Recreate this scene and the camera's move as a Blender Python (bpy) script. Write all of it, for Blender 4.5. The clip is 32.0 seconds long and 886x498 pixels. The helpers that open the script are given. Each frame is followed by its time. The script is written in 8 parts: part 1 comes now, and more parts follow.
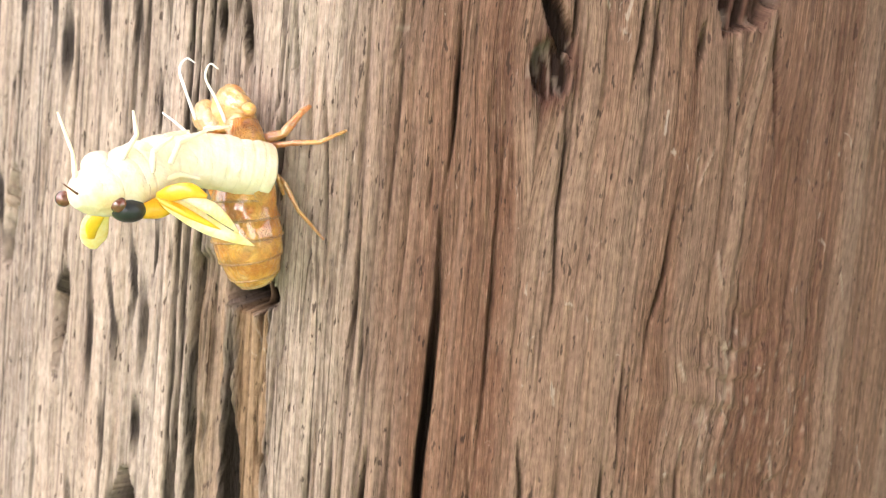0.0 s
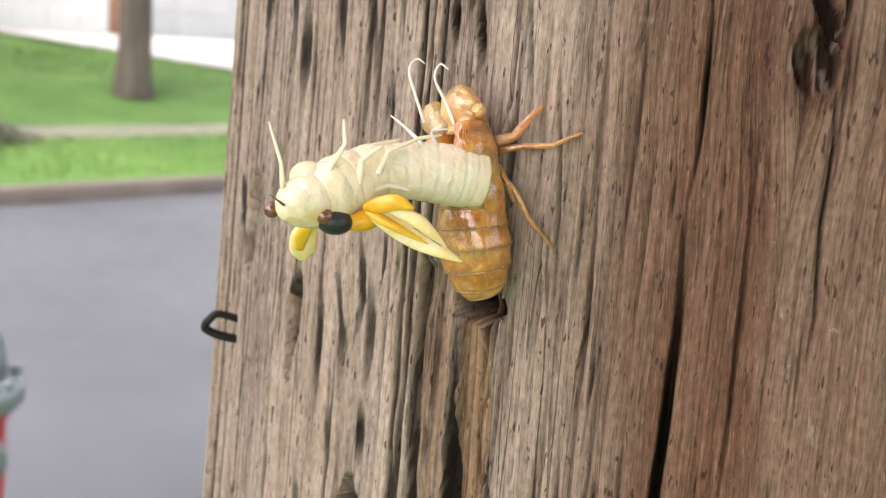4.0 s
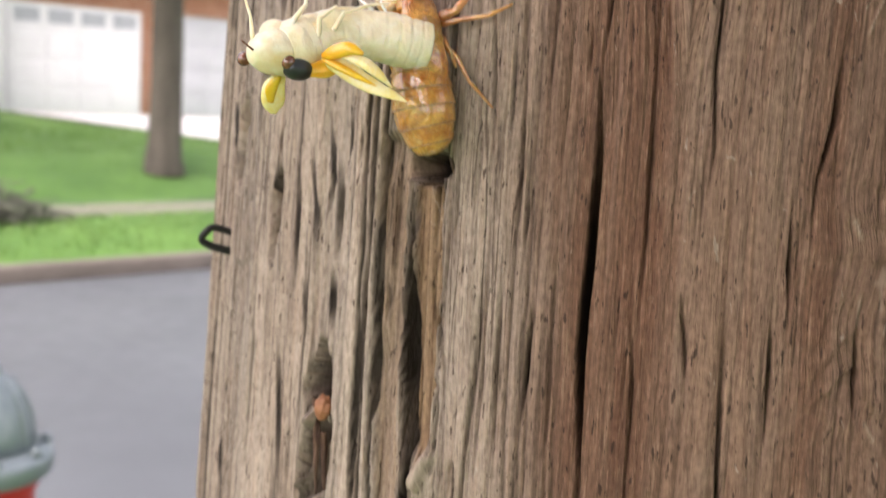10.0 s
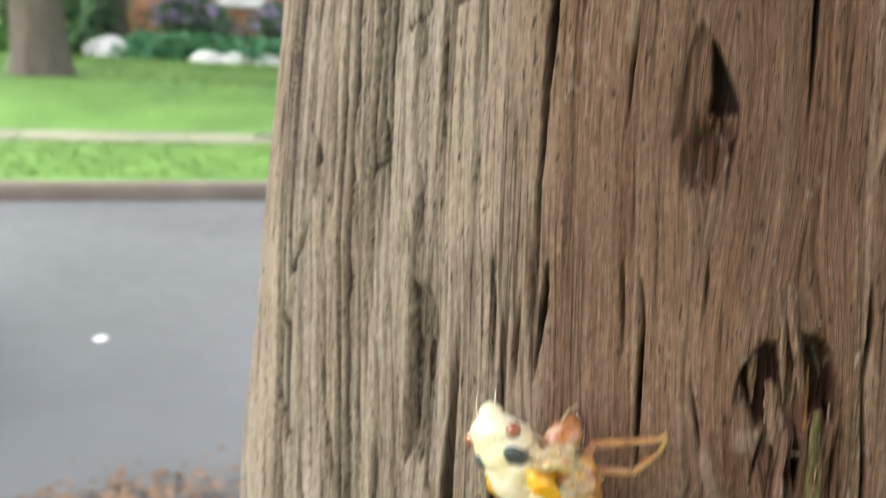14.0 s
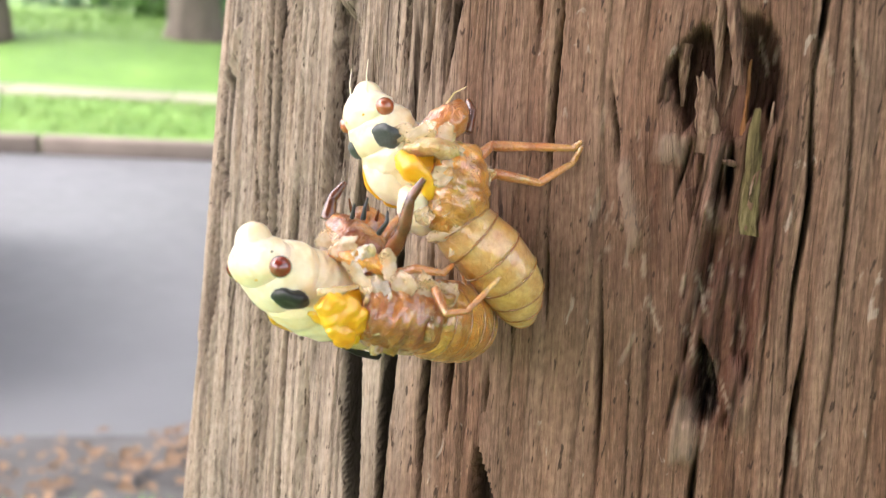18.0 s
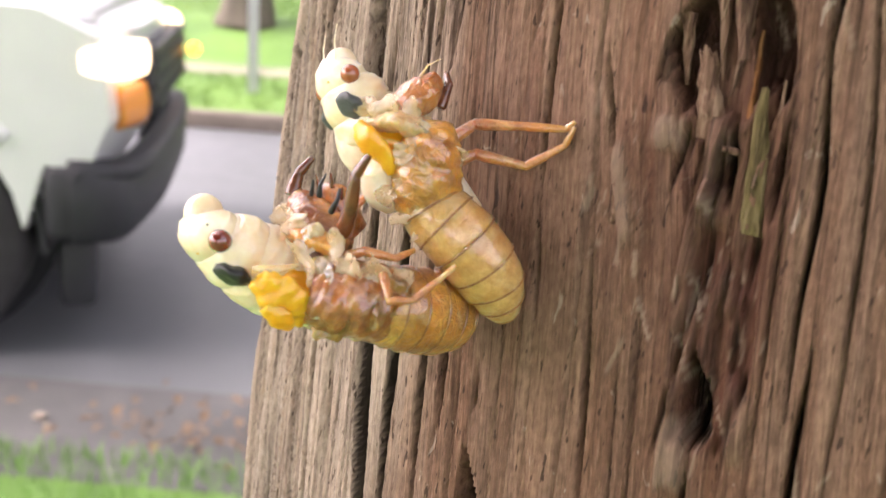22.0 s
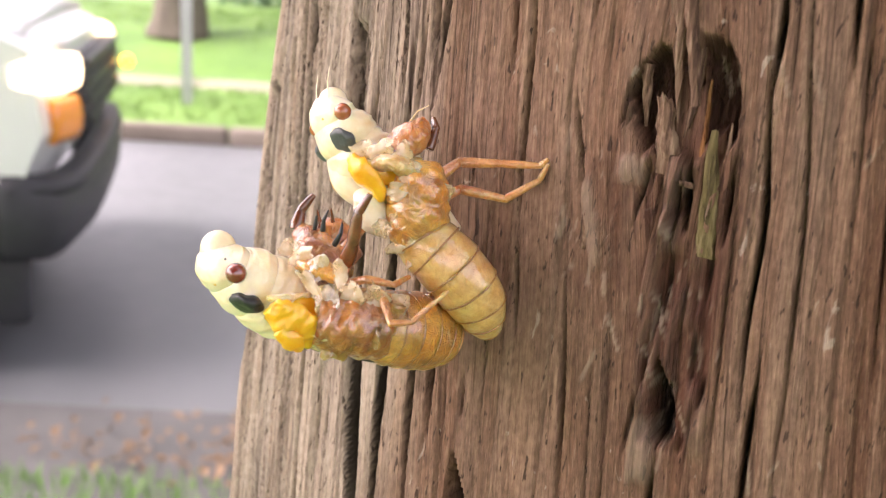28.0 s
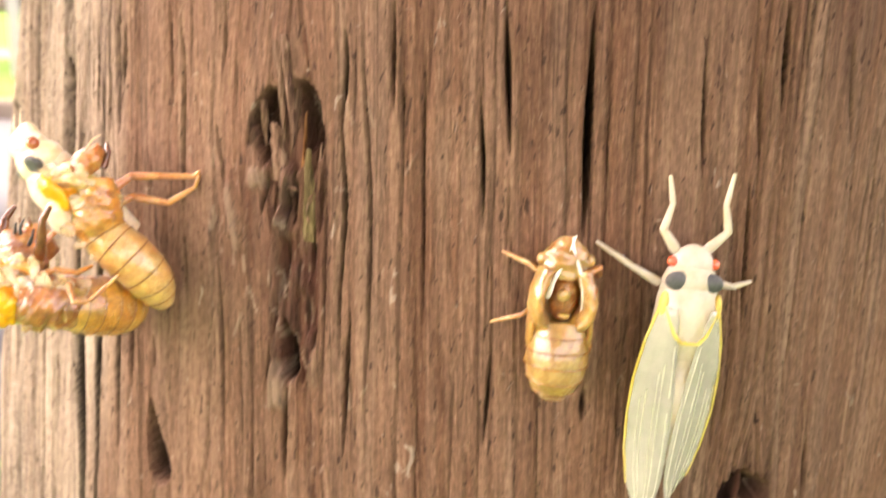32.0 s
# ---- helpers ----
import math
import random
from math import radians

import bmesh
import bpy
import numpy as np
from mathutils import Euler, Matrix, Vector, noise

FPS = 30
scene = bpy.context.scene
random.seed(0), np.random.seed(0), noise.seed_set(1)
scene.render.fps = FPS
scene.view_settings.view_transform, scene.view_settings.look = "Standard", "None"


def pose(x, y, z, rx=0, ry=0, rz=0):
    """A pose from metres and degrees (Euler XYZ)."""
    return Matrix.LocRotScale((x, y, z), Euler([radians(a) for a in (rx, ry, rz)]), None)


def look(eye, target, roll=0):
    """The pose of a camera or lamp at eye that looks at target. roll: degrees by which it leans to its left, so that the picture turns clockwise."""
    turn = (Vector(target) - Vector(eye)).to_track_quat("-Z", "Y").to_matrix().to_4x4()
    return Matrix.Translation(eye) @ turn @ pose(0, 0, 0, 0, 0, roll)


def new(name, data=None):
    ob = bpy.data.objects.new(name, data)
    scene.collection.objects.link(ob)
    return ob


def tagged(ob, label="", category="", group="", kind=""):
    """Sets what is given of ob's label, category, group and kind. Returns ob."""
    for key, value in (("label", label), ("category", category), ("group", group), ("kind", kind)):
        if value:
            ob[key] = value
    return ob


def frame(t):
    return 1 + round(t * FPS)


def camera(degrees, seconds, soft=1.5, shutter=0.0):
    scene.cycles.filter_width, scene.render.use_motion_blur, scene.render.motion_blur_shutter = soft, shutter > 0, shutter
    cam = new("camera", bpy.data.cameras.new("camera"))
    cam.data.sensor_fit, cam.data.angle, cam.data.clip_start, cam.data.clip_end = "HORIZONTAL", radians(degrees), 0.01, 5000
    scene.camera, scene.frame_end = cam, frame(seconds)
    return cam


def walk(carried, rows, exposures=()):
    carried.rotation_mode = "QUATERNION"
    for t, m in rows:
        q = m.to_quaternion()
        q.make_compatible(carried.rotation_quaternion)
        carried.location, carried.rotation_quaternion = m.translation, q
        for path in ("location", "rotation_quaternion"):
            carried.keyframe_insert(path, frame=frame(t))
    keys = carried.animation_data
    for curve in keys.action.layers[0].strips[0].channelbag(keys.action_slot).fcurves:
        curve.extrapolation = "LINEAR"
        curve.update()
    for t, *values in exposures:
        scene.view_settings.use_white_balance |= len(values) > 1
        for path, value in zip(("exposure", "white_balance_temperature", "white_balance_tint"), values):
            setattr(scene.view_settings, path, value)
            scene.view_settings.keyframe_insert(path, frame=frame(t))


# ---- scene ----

cam = camera(48.34, 32.0, soft=1.15, shutter=0.5)
# close focus: the lens is a hand's width from the post, all behind it is blurred
cam.data.dof.use_dof = True
cam.data.dof.focus_distance = 0.114
cam.data.dof.aperture_fstop = 38.0

PATH = [
    (0, (-0.0782, -0.2090, 1.6145), (0.2395, 0.7149, 1.4012), 7.01),
    (0.5, (-0.0757, -0.2124, 1.6164), (0.2054, 0.7202, 1.3901), 6.92),
    (1, (-0.0749, -0.2086, 1.6199), (0.1589, 0.7312, 1.3707), 6.15),
    (1.5, (-0.0721, -0.2041, 1.6163), (0.1401, 0.7426, 1.3742), 6.90),
    (2, (-0.0770, -0.2014, 1.6193), (0.1258, 0.7464, 1.3732), 6.75),
    (2.5, (-0.0784, -0.1951, 1.6104), (0.0384, 0.7710, 1.3802), 6.43),
    (3, (-0.0754, -0.1958, 1.6117), (0.0345, 0.7707, 1.3800), 6.04),
    (3.5, (-0.0770, -0.1958, 1.6139), (0.0287, 0.7671, 1.3657), 5.80),
    (5.5, (-0.0643, -0.2280, 1.6086), (-0.0847, 0.7620, 1.4691), 4.25),
    (6, (-0.0638, -0.2245, 1.6068), (-0.0652, 0.7666, 1.4736), 4.02),
    (6.5, (-0.0634, -0.2209, 1.6077), (-0.0712, 0.7703, 1.4756), 3.60),
    (7, (-0.0615, -0.2242, 1.6098), (-0.0669, 0.7680, 1.4848), 3.48),
    (7.5, (-0.0663, -0.2228, 1.6074), (-0.0727, 0.7693, 1.4820), 3.62),
    (8, (-0.0653, -0.2227, 1.6052), (-0.0614, 0.7694, 1.4804), 3.95),
    (8.5, (-0.0660, -0.2213, 1.6032), (-0.0432, 0.7708, 1.4798), 3.90),
    (9, (-0.0627, -0.2213, 1.5984), (-0.0454, 0.7707, 1.4731), 3.93),
    (9.5, (-0.0638, -0.2220, 1.5955), (-0.0289, 0.7685, 1.4626), 3.94),
    (10, (-0.0648, -0.2238, 1.5900), (-0.0174, 0.7613, 1.4249), 3.75),
    (10.5, (-0.0734, -0.2340, 1.5951), (0.0325, 0.7355, 1.3744), 3.12),
    (10.8, (-0.0696, -0.2434, 1.5763), (0.0037, 0.7388, 1.4033), 4.79),
    (11, (-0.0581, -0.2450, 1.5468), (-0.0448, 0.7457, 1.4113), 3.88),
    (11.2, (-0.0401, -0.2329, 1.5065), (-0.1228, 0.7506, 1.3455), 2.65),
    (11.5, (-0.0105, -0.2473, 1.4611), (-0.1737, 0.7294, 1.3219), 2.87),
    (11.8, (-0.0052, -0.2441, 1.4393), (-0.2344, 0.7194, 1.3013), 2.81),
    (12, (-0.0059, -0.2456, 1.4188), (-0.2756, 0.7041, 1.2598), 2.85),
    (12.1, (-0.0054, -0.2458, 1.4111), (-0.2890, 0.6990, 1.2471), 3.12),
    (12.5, (-0.0015, -0.2529, 1.3834), (-0.3067, 0.6825, 1.2050), 3.12),
    (13, (0.0055, -0.2608, 1.3670), (-0.3047, 0.6748, 1.1981), 3.61),
    (13.5, (0.0044, -0.2604, 1.3502), (-0.3095, 0.6669, 1.1463), 3.71),
    (14, (0.0050, -0.2614, 1.3281), (-0.3143, 0.6597, 1.1054), 3.28),
    (14.5, (0.0132, -0.2691, 1.3103), (-0.3403, 0.6263, 1.0394), 3.04),
    (15, (0.0212, -0.2644, 1.2991), (-0.3702, 0.6209, 1.0479), 3.39),
    (15.5, (0.0338, -0.2581, 1.3040), (-0.3730, 0.6192, 1.0492), 3.84),
    (17.5, (0.0274, -0.2468, 1.2917), (-0.4173, 0.6107, 1.0331), 4.26),
    (18, (0.0306, -0.2426, 1.2938), (-0.4086, 0.6193, 1.0403), 4.30),
    (18.5, (0.0272, -0.2441, 1.2949), (-0.4120, 0.6185, 1.0436), 4.46),
    (19, (0.0266, -0.2451, 1.2931), (-0.4113, 0.6164, 1.0362), 4.33),
    (19.5, (0.0324, -0.2439, 1.2926), (-0.4400, 0.5947, 1.0213), 4.00),
    (20, (0.0415, -0.2371, 1.2897), (-0.5376, 0.5235, 0.9965), 2.65),
    (20.5, (0.0445, -0.2270, 1.2924), (-0.6033, 0.4820, 1.0138), 2.69),
    (21, (0.0415, -0.2289, 1.2918), (-0.6099, 0.4773, 1.0144), 3.18),
    (21.5, (0.0460, -0.2241, 1.2915), (-0.5905, 0.4918, 1.0048), 3.65),
    (22, (0.0485, -0.2217, 1.2933), (-0.5791, 0.5047, 1.0131), 3.81),
    (22.5, (0.0490, -0.2224, 1.2918), (-0.5718, 0.5123, 1.0184), 3.94),
    (23, (0.0471, -0.2235, 1.2900), (-0.5711, 0.5142, 1.0185), 4.20),
    (23.5, (0.0481, -0.2246, 1.2919), (-0.5711, 0.5137, 1.0245), 4.02),
    (24, (0.0484, -0.2267, 1.2943), (-0.5660, 0.5187, 1.0355), 4.10),
    (24.5, (0.0469, -0.2294, 1.2944), (-0.5607, 0.5203, 1.0321), 4.21),
    (25, (0.0460, -0.2306, 1.2950), (-0.5600, 0.5221, 1.0376), 4.27),
    (25.5, (0.0479, -0.2300, 1.2921), (-0.5455, 0.5321, 1.0333), 4.50),
    (27.5, (0.0511, -0.2314, 1.2978), (-0.5379, 0.5315, 1.0311), 3.33),
    (28, (0.0510, -0.2332, 1.2980), (-0.5318, 0.5338, 1.0294), 3.53),
    (28.5, (0.0518, -0.2357, 1.2982), (-0.5232, 0.5356, 1.0251), 3.54),
    (29, (0.0519, -0.2389, 1.2963), (-0.5191, 0.5288, 1.0055), 3.57),
    (29.5, (0.0504, -0.2419, 1.3005), (-0.5140, 0.5327, 1.0149), 3.43),
    (30, (0.0546, -0.2478, 1.3010), (-0.4874, 0.5400, 1.0084), 4.00),
    (30.5, (0.0628, -0.2508, 1.3001), (-0.4694, 0.5415, 1.0016), 4.16),
    (31, (0.0782, -0.2494, 1.3096), (-0.4246, 0.5601, 1.0063), 4.07),
    (31.5, (0.0899, -0.2500, 1.3080), (-0.3859, 0.5701, 0.9900), 3.22),
    (32, (0.0936, -0.2470, 1.3125), (-0.3637, 0.5922, 1.0181), 3.20),
]
LIGHTNESS = [(0, 2.62, 6650, 23), (0.8, 2.2, 6650, 24), (2.2, 2.24, 6650, 24), (3.1, 1.88, 6600, 23), (5.5, 1.88, 6600, 24), (9, 1.88, 6600, 24), (10.2, 1.82, 6600, 23), (11.0, 2.15, 6600, 23), (11.5, 1.85, 6600, 17), (12.1, 2.08, 6500, 13), (13, 2.16, 6500, 12), (15.2, 1.8, 6550, 14), (17.5, 2.38, 6650, 23), (18.2, 2.38, 6650, 23), (18.8, 1.95, 6650, 23), (19.3, 2.05, 6650, 23), (20, 2.51, 6700, 24), (20.8, 1.77, 6900, 27), (21.4, 1.83, 6900, 27), (21.9, 2.25, 6900, 29), (23, 2.37, 6950, 31), (30.5, 2.37, 6950, 31), (31.1, 2.75, 7200, 34), (32, 3.03, 8200, 34)]
walk(cam, [(t, look(eye, target, roll)) for t, eye, target, roll in PATH], LIGHTNESS)

# ---------------------------------------------------------------- light
world = bpy.data.worlds.new("overcast_sky")
scene.world = world
world.use_nodes = True
_wn = world.node_tree.nodes
_sky = _wn.new("ShaderNodeTexSky")
_sky.sky_type = "NISHITA"
_sky.sun_disc = False
_sky.sun_elevation = radians(50)
_sky.sun_rotation = radians(-138)
_sky.dust_density = 4.0
_sky.ozone_density = 0.6
_pale = _wn.new("ShaderNodeHueSaturation")
_pale.inputs["Saturation"].default_value = 0.25
world.node_tree.links.new(_sky.outputs[0], _pale.inputs["Color"])
world.node_tree.links.new(_pale.outputs[0], _wn["Background"].inputs[0])
_wn["Background"].inputs[1].default_value = 0.15

sun = new("sun", bpy.data.lights.new("sun", "SUN"))
sun.data.energy = 1.0
sun.data.angle = radians(45)
sun.data.color = (1.0, 0.96, 0.9)
sun.matrix_world = look((-5.0, -5.5, 8.5), (0, 0, 0))
scene.view_settings.exposure = 1.45

# ---------------------------------------------------------------- the leaning post's own frame
R = 0.104                                   # radius of the post at the watched height
POST = Matrix.LocRotScale((0, 0, 1.568), Vector((0, 0, 1)).rotation_difference(Vector((0.0183, 0.1223, 0.9923))), None)


def seat(arc, z):
    """Frame on the post's bark side: x along the girth, y into the wood, z up. arc and z in millimetres."""
    a = arc / 1000 / R
    m = Matrix(((math.cos(a), -math.sin(a), 0, R * math.sin(a)), (math.sin(a), math.cos(a), 0, -R * math.cos(a)), (0, 0, 1, z / 1000), (0, 0, 0, 1)))
    return POST @ m


# the street's frame: a runs along it, n across it
ACROSS, ALONG = Vector((-0.6225, 0.7826, 0)), Vector((0.7826, 0.6225, 0))
ROAD_TURN = math.degrees(math.atan2(0.6225, 0.7826))


def street(a, n, z=0.0):
    return ALONG * a + ACROSS * n + Vector((0, -0.2, z))


def street_pose(a, n, z=0.0, rz=0.0):
    p = street(a, n, z)
    return pose(p.x, p.y, p.z, 0, 0, ROAD_TURN + rz)

# ---------------------------------------------------------------- building helpers


def part(name, bm, material, parent=None, label="", smooth=True, mats=()):
    """One bmesh as one mesh object, under a thing or a part."""
    me = bpy.data.meshes.new(name)
    bmesh.ops.recalc_face_normals(bm, faces=bm.faces)
    bm.to_mesh(me)
    bm.free()
    me.materials.append(material)
    for m in mats:
        me.materials.append(m)
    if smooth:
        me.shade_smooth()
    ob = new(name, me)
    if parent is not None:
        ob.parent = parent
    if label:
        ob["label"] = label
    return ob


def thing(name, m, label, category, group="", kind=""):
    ob = new(name)
    ob.empty_display_size = 0.01
    ob.matrix_world = m
    return tagged(ob, label, category, group, kind)


def box(bm, x0, x1, y0, y1, z0, z1, bevel=0.0, seg=2):
    made = bmesh.ops.create_cube(bm, size=1.0, matrix=Matrix.Translation(((x0 + x1) / 2, (y0 + y1) / 2, (z0 + z1) / 2)) @ Matrix.Diagonal((x1 - x0, y1 - y0, z1 - z0, 1)))
    if bevel > 0:
        edges = list({e for v in made["verts"] for e in v.link_edges})
        bmesh.ops.bevel(bm, geom=edges, offset=bevel, segments=seg, affect="EDGES", profile=0.5)
    return bm


def bx(*a, **k):
    return box(bmesh.new(), *a, **k)


def smoothed(pts, count):
    """Points on a Catmull-Rom curve through pts (tuples of any length)."""
    p = np.array(pts, float)
    if len(p) < 3:
        s = np.linspace(0, 1, count)[:, None]
        return p[0] * (1 - s) + p[-1] * s
    p = np.vstack([2 * p[0] - p[1], p, 2 * p[-1] - p[-2]])
    out = []
    for s in np.linspace(0, len(p) - 3 - 1e-6, count):
        i = int(s)
        u = s - i
        a, b, c, d = p[i], p[i + 1], p[i + 2], p[i + 3]
        out.append(0.5 * (2 * b + (c - a) * u + (2 * a - 5 * b + 4 * c - d) * u * u + (3 * b - a - 3 * c + d) * u ** 3))
    return np.array(out)


def loft(bm, spine, radii, count=24, seg=18, up=(0, 0, 1), rings=0, groove=0.0, cap=True, wob=0.0, seed=0):
    """A closed skin round a curved spine. radii: (side, up) at each spine point; rings: how many grooves run round it."""
    c = smoothed(spine, count)
    r = np.maximum(smoothed([q if isinstance(q, tuple) else (q, q) for q in radii], count), 1e-6)
    t = np.gradient(c, axis=0)
    t /= np.linalg.norm(t, axis=1, keepdims=True)
    u0 = np.array(up, float)
    rows = []
    rg = random.Random(seed)
    ph = [rg.uniform(0, 6.3) for _ in range(6)]
    for i in range(count):
        side = np.cross(t[i], u0)
        side /= np.linalg.norm(side) + 1e-12
        above = np.cross(side, t[i])
        k = 1.0
        if rings:
            s = (i / (count - 1) * rings) % 1.0
            k -= groove * (max(0.0, 1 - abs(s - 0.0) * 7) + max(0.0, 1 - abs(s - 1.0) * 7)) - groove * 0.35 * math.sin(math.pi * s)
        row = []
        for j in range(seg):
            a = 2 * math.pi * j / seg
            w = k * (1 + wob * (math.sin(3 * a + ph[0] + i * 0.5) + math.sin(5 * a + ph[1] - i * 0.8)))
            row.append(bm.verts.new(c[i] + (side * math.cos(a) * r[i][0] + above * math.sin(a) * r[i][1]) * w))
        rows.append(row)
    for i in range(count - 1):
        for j in range(seg):
            bm.faces.new((rows[i][j], rows[i][(j + 1) % seg], rows[i + 1][(j + 1) % seg], rows[i + 1][j]))
    if cap:
        bm.faces.new(rows[0][::-1])
        bm.faces.new(rows[-1])
    return bm


def tube(bm, pts, r0, r1=None, seg=8, count=None):
    r1 = r0 if r1 is None else r1
    n = len(pts)
    return loft(bm, pts, [(r0 + (r1 - r0) * i / (n - 1),) * 2 for i in range(n)], count or max(4, 4 * n), seg, up=(0.31, 0.17, 0.93))


def ball(bm, c, r, seg=16, rings=10):
    """An ellipsoid; r is a number or three."""
    r = (r, r, r) if not isinstance(r, tuple) else r
    bmesh.ops.create_uvsphere(bm, u_segments=seg, v_segments=rings, radius=1.0, matrix=Matrix.Translation(c) @ Matrix.Diagonal((*r, 1)))
    return bm


def lathe(bm, profile, seg=32, m=Matrix()):
    """A turned shape round z from (radius, height) pairs."""
    rows = [[bm.verts.new(m @ Vector((r * math.cos(2 * math.pi * j / seg), r * math.sin(2 * math.pi * j / seg), z))) for j in range(seg)] for r, z in profile]
    for a, b in zip(rows, rows[1:]):
        for j in range(seg):
            bm.faces.new((a[j], a[(j + 1) % seg], b[(j + 1) % seg], b[j]))
    bm.faces.new(rows[0][::-1])
    bm.faces.new(rows[-1])
    return bm


# ---------------------------------------------------------------- materials
def rgb(r, g, b):
    return (r, g, b, 1.0)


class Mat:
    """A node material built in a few calls."""

    def __init__(self, name, rough=0.6, metal=0.0, **more):
        self.m = bpy.data.materials.new(name)
        self.m.use_nodes = True
        self.t = self.m.node_tree
        self.p = self.t.nodes["Principled BSDF"]
        self.p.inputs["Roughness"].default_value = rough
        self.p.inputs["Metallic"].default_value = metal
        for k, v in more.items():
            self.p.inputs[k.replace("_", " ")].default_value = v
        self.co = self.t.nodes.new("ShaderNodeTexCoord")

    def link(self, a, b):
        self.t.links.new(a, b)

    def noise(self, scale, detail=4, stretch=(1, 1, 1), rough=0.55, distort=0.0):
        mp = self.t.nodes.new("ShaderNodeMapping")
        mp.inputs["Scale"].default_value = stretch
        self.link(self.co.outputs["Object"], mp.inputs["Vector"])
        n = self.t.nodes.new("ShaderNodeTexNoise")
        n.inputs["Scale"].default_value = scale
        n.inputs["Detail"].default_value = detail
        n.inputs["Roughness"].default_value = rough
        n.inputs["Distortion"].default_value = distort
        self.link(mp.outputs[0], n.inputs["Vector"])
        return n.outputs["Fac"]

    def ramp(self, fac, stops):
        r = self.t.nodes.new("ShaderNodeValToRGB")
        e = r.color_ramp.elements
        while len(e) < len(stops):
            e.new(0.5)
        for k, (pos, col) in zip(e, stops):
            k.position = pos
            k.color = col if len(col) == 4 else rgb(*col)
        self.link(fac, r.inputs[0])
        return r.outputs[0]

    def mix(self, fac, a, b, blend="MIX"):
        n = self.t.nodes.new("ShaderNodeMix")
        n.data_type = "RGBA"
        n.blend_type = blend
        for sock, v in ((n.inputs[0], fac), (n.inputs[6], a), (n.inputs[7], b)):
            if isinstance(v, (int, float)):
                sock.default_value = v
            elif isinstance(v, tuple):
                sock.default_value = v if len(v) == 4 else rgb(*v)
            else:
                self.link(v, sock)
        return n.outputs[2]

    def math(self, op, a, b=0.0, c=None):
        n = self.t.nodes.new("ShaderNodeMath")
        n.operation = op
        for sock, v in zip(n.inputs, (a, b, c)):
            if v is None:
                continue
            if isinstance(v, (int, float)):
                sock.default_value = v
            else:
                self.link(v, sock)
        return n.outputs[0]

    def attr(self, name):
        n = self.t.nodes.new("ShaderNodeAttribute")
        n.attribute_name = name
        return n.outputs["Fac"]

    def random(self):
        return self.t.nodes.new("ShaderNodeObjectInfo").outputs["Random"]

    def color(self, sock):
        self.link(sock, self.p.inputs["Base Color"])
        return self

    def bump(self, height, strength=0.4, dist=0.001):
        b = self.t.nodes.new("ShaderNodeBump")
        b.inputs["Strength"].default_value = strength
        b.inputs["Distance"].default_value = dist
        self.link(height, b.inputs["Height"])
        self.link(b.outputs[0], self.p.inputs["Normal"])
        return self

    def roughness(self, sock):
        self.link(sock, self.p.inputs["Roughness"])
        return self


def plain(name, a, b, scale, rough=0.6, metal=0.0, bump=0.0, dist=0.001, stretch=(1, 1, 1), detail=5, **more):
    """Two tones mixed by noise at two scales, with a fine relief."""
    m = Mat(name, rough, metal, **more)
    n1, n2 = m.noise(scale, detail, stretch), m.noise(scale * 7.3, 3, stretch)
    f = m.math("ADD", m.math("MULTIPLY", n1, 0.7), m.math("MULTIPLY", n2, 0.3))
    m.color(m.ramp(f, ((0.3, a), (0.7, b))))
    if bump:
        m.bump(f, bump, dist)
    m.roughness(m.math("MULTIPLY_ADD", n2, 0.25, rough - 0.12))
    return m.m


def soft(name, a, b, scale, rough=0.35, sss=0.4, radius=(0.9, 0.6, 0.3), depth=0.002, bump=0.0, coat=0.0):
    """Skin-like: light goes a little way in."""
    m = Mat(name, rough)
    m.p.inputs["Subsurface Weight"].default_value = sss
    m.p.inputs["Subsurface Radius"].default_value = radius
    m.p.inputs["Subsurface Scale"].default_value = depth
    m.p.inputs["Coat Weight"].default_value = min(1.0, 1.7 * coat)
    m.p.inputs["Coat Roughness"].default_value = 0.06
    m.p.inputs["Coat IOR"].default_value = 1.75
    n1, n2 = m.noise(scale, 5), m.noise(scale * 5, 3)
    f = m.math("ADD", m.math("MULTIPLY", n1, 0.7), m.math("MULTIPLY", n2, 0.3))
    m.color(m.ramp(f, ((0.32, a), (0.68, b))))
    if bump:
        m.bump(f, bump, 0.0003)
    return m.m


GRASS = plain("grass", (0.05, 0.13, 0.022), (0.13, 0.26, 0.05), 1.3, 0.75, bump=0.6, dist=0.03)
BLADE = plain("grass_blade", (0.07, 0.2, 0.025), (0.17, 0.34, 0.06), 9.0, 0.55)
BLADE_FAR = plain("lawn_blade", (0.07, 0.17, 0.025), (0.17, 0.28, 0.065), 0.7, 0.6)
ASPHALT = plain("asphalt", (0.082, 0.09, 0.095), (0.12, 0.131, 0.138), 1.1, 0.46, bump=0.5, dist=0.004)
CONCRETE = plain("concrete", (0.5, 0.5, 0.47), (0.64, 0.63, 0.6), 2.5, 0.85, bump=0.3, dist=0.003)
PAVING = plain("paving", (0.16, 0.17, 0.11), (0.25, 0.25, 0.18), 2.5, 0.85, bump=0.3, dist=0.003)
KERB = plain("kerb_stone", (0.1, 0.085, 0.068), (0.18, 0.155, 0.128), 2.5, 0.85, bump=0.3, dist=0.003)
DIRT = plain("gutter_dirt", (0.062, 0.064, 0.063), (0.1, 0.103, 0.1), 5.0, 0.9, bump=0.6, dist=0.01)
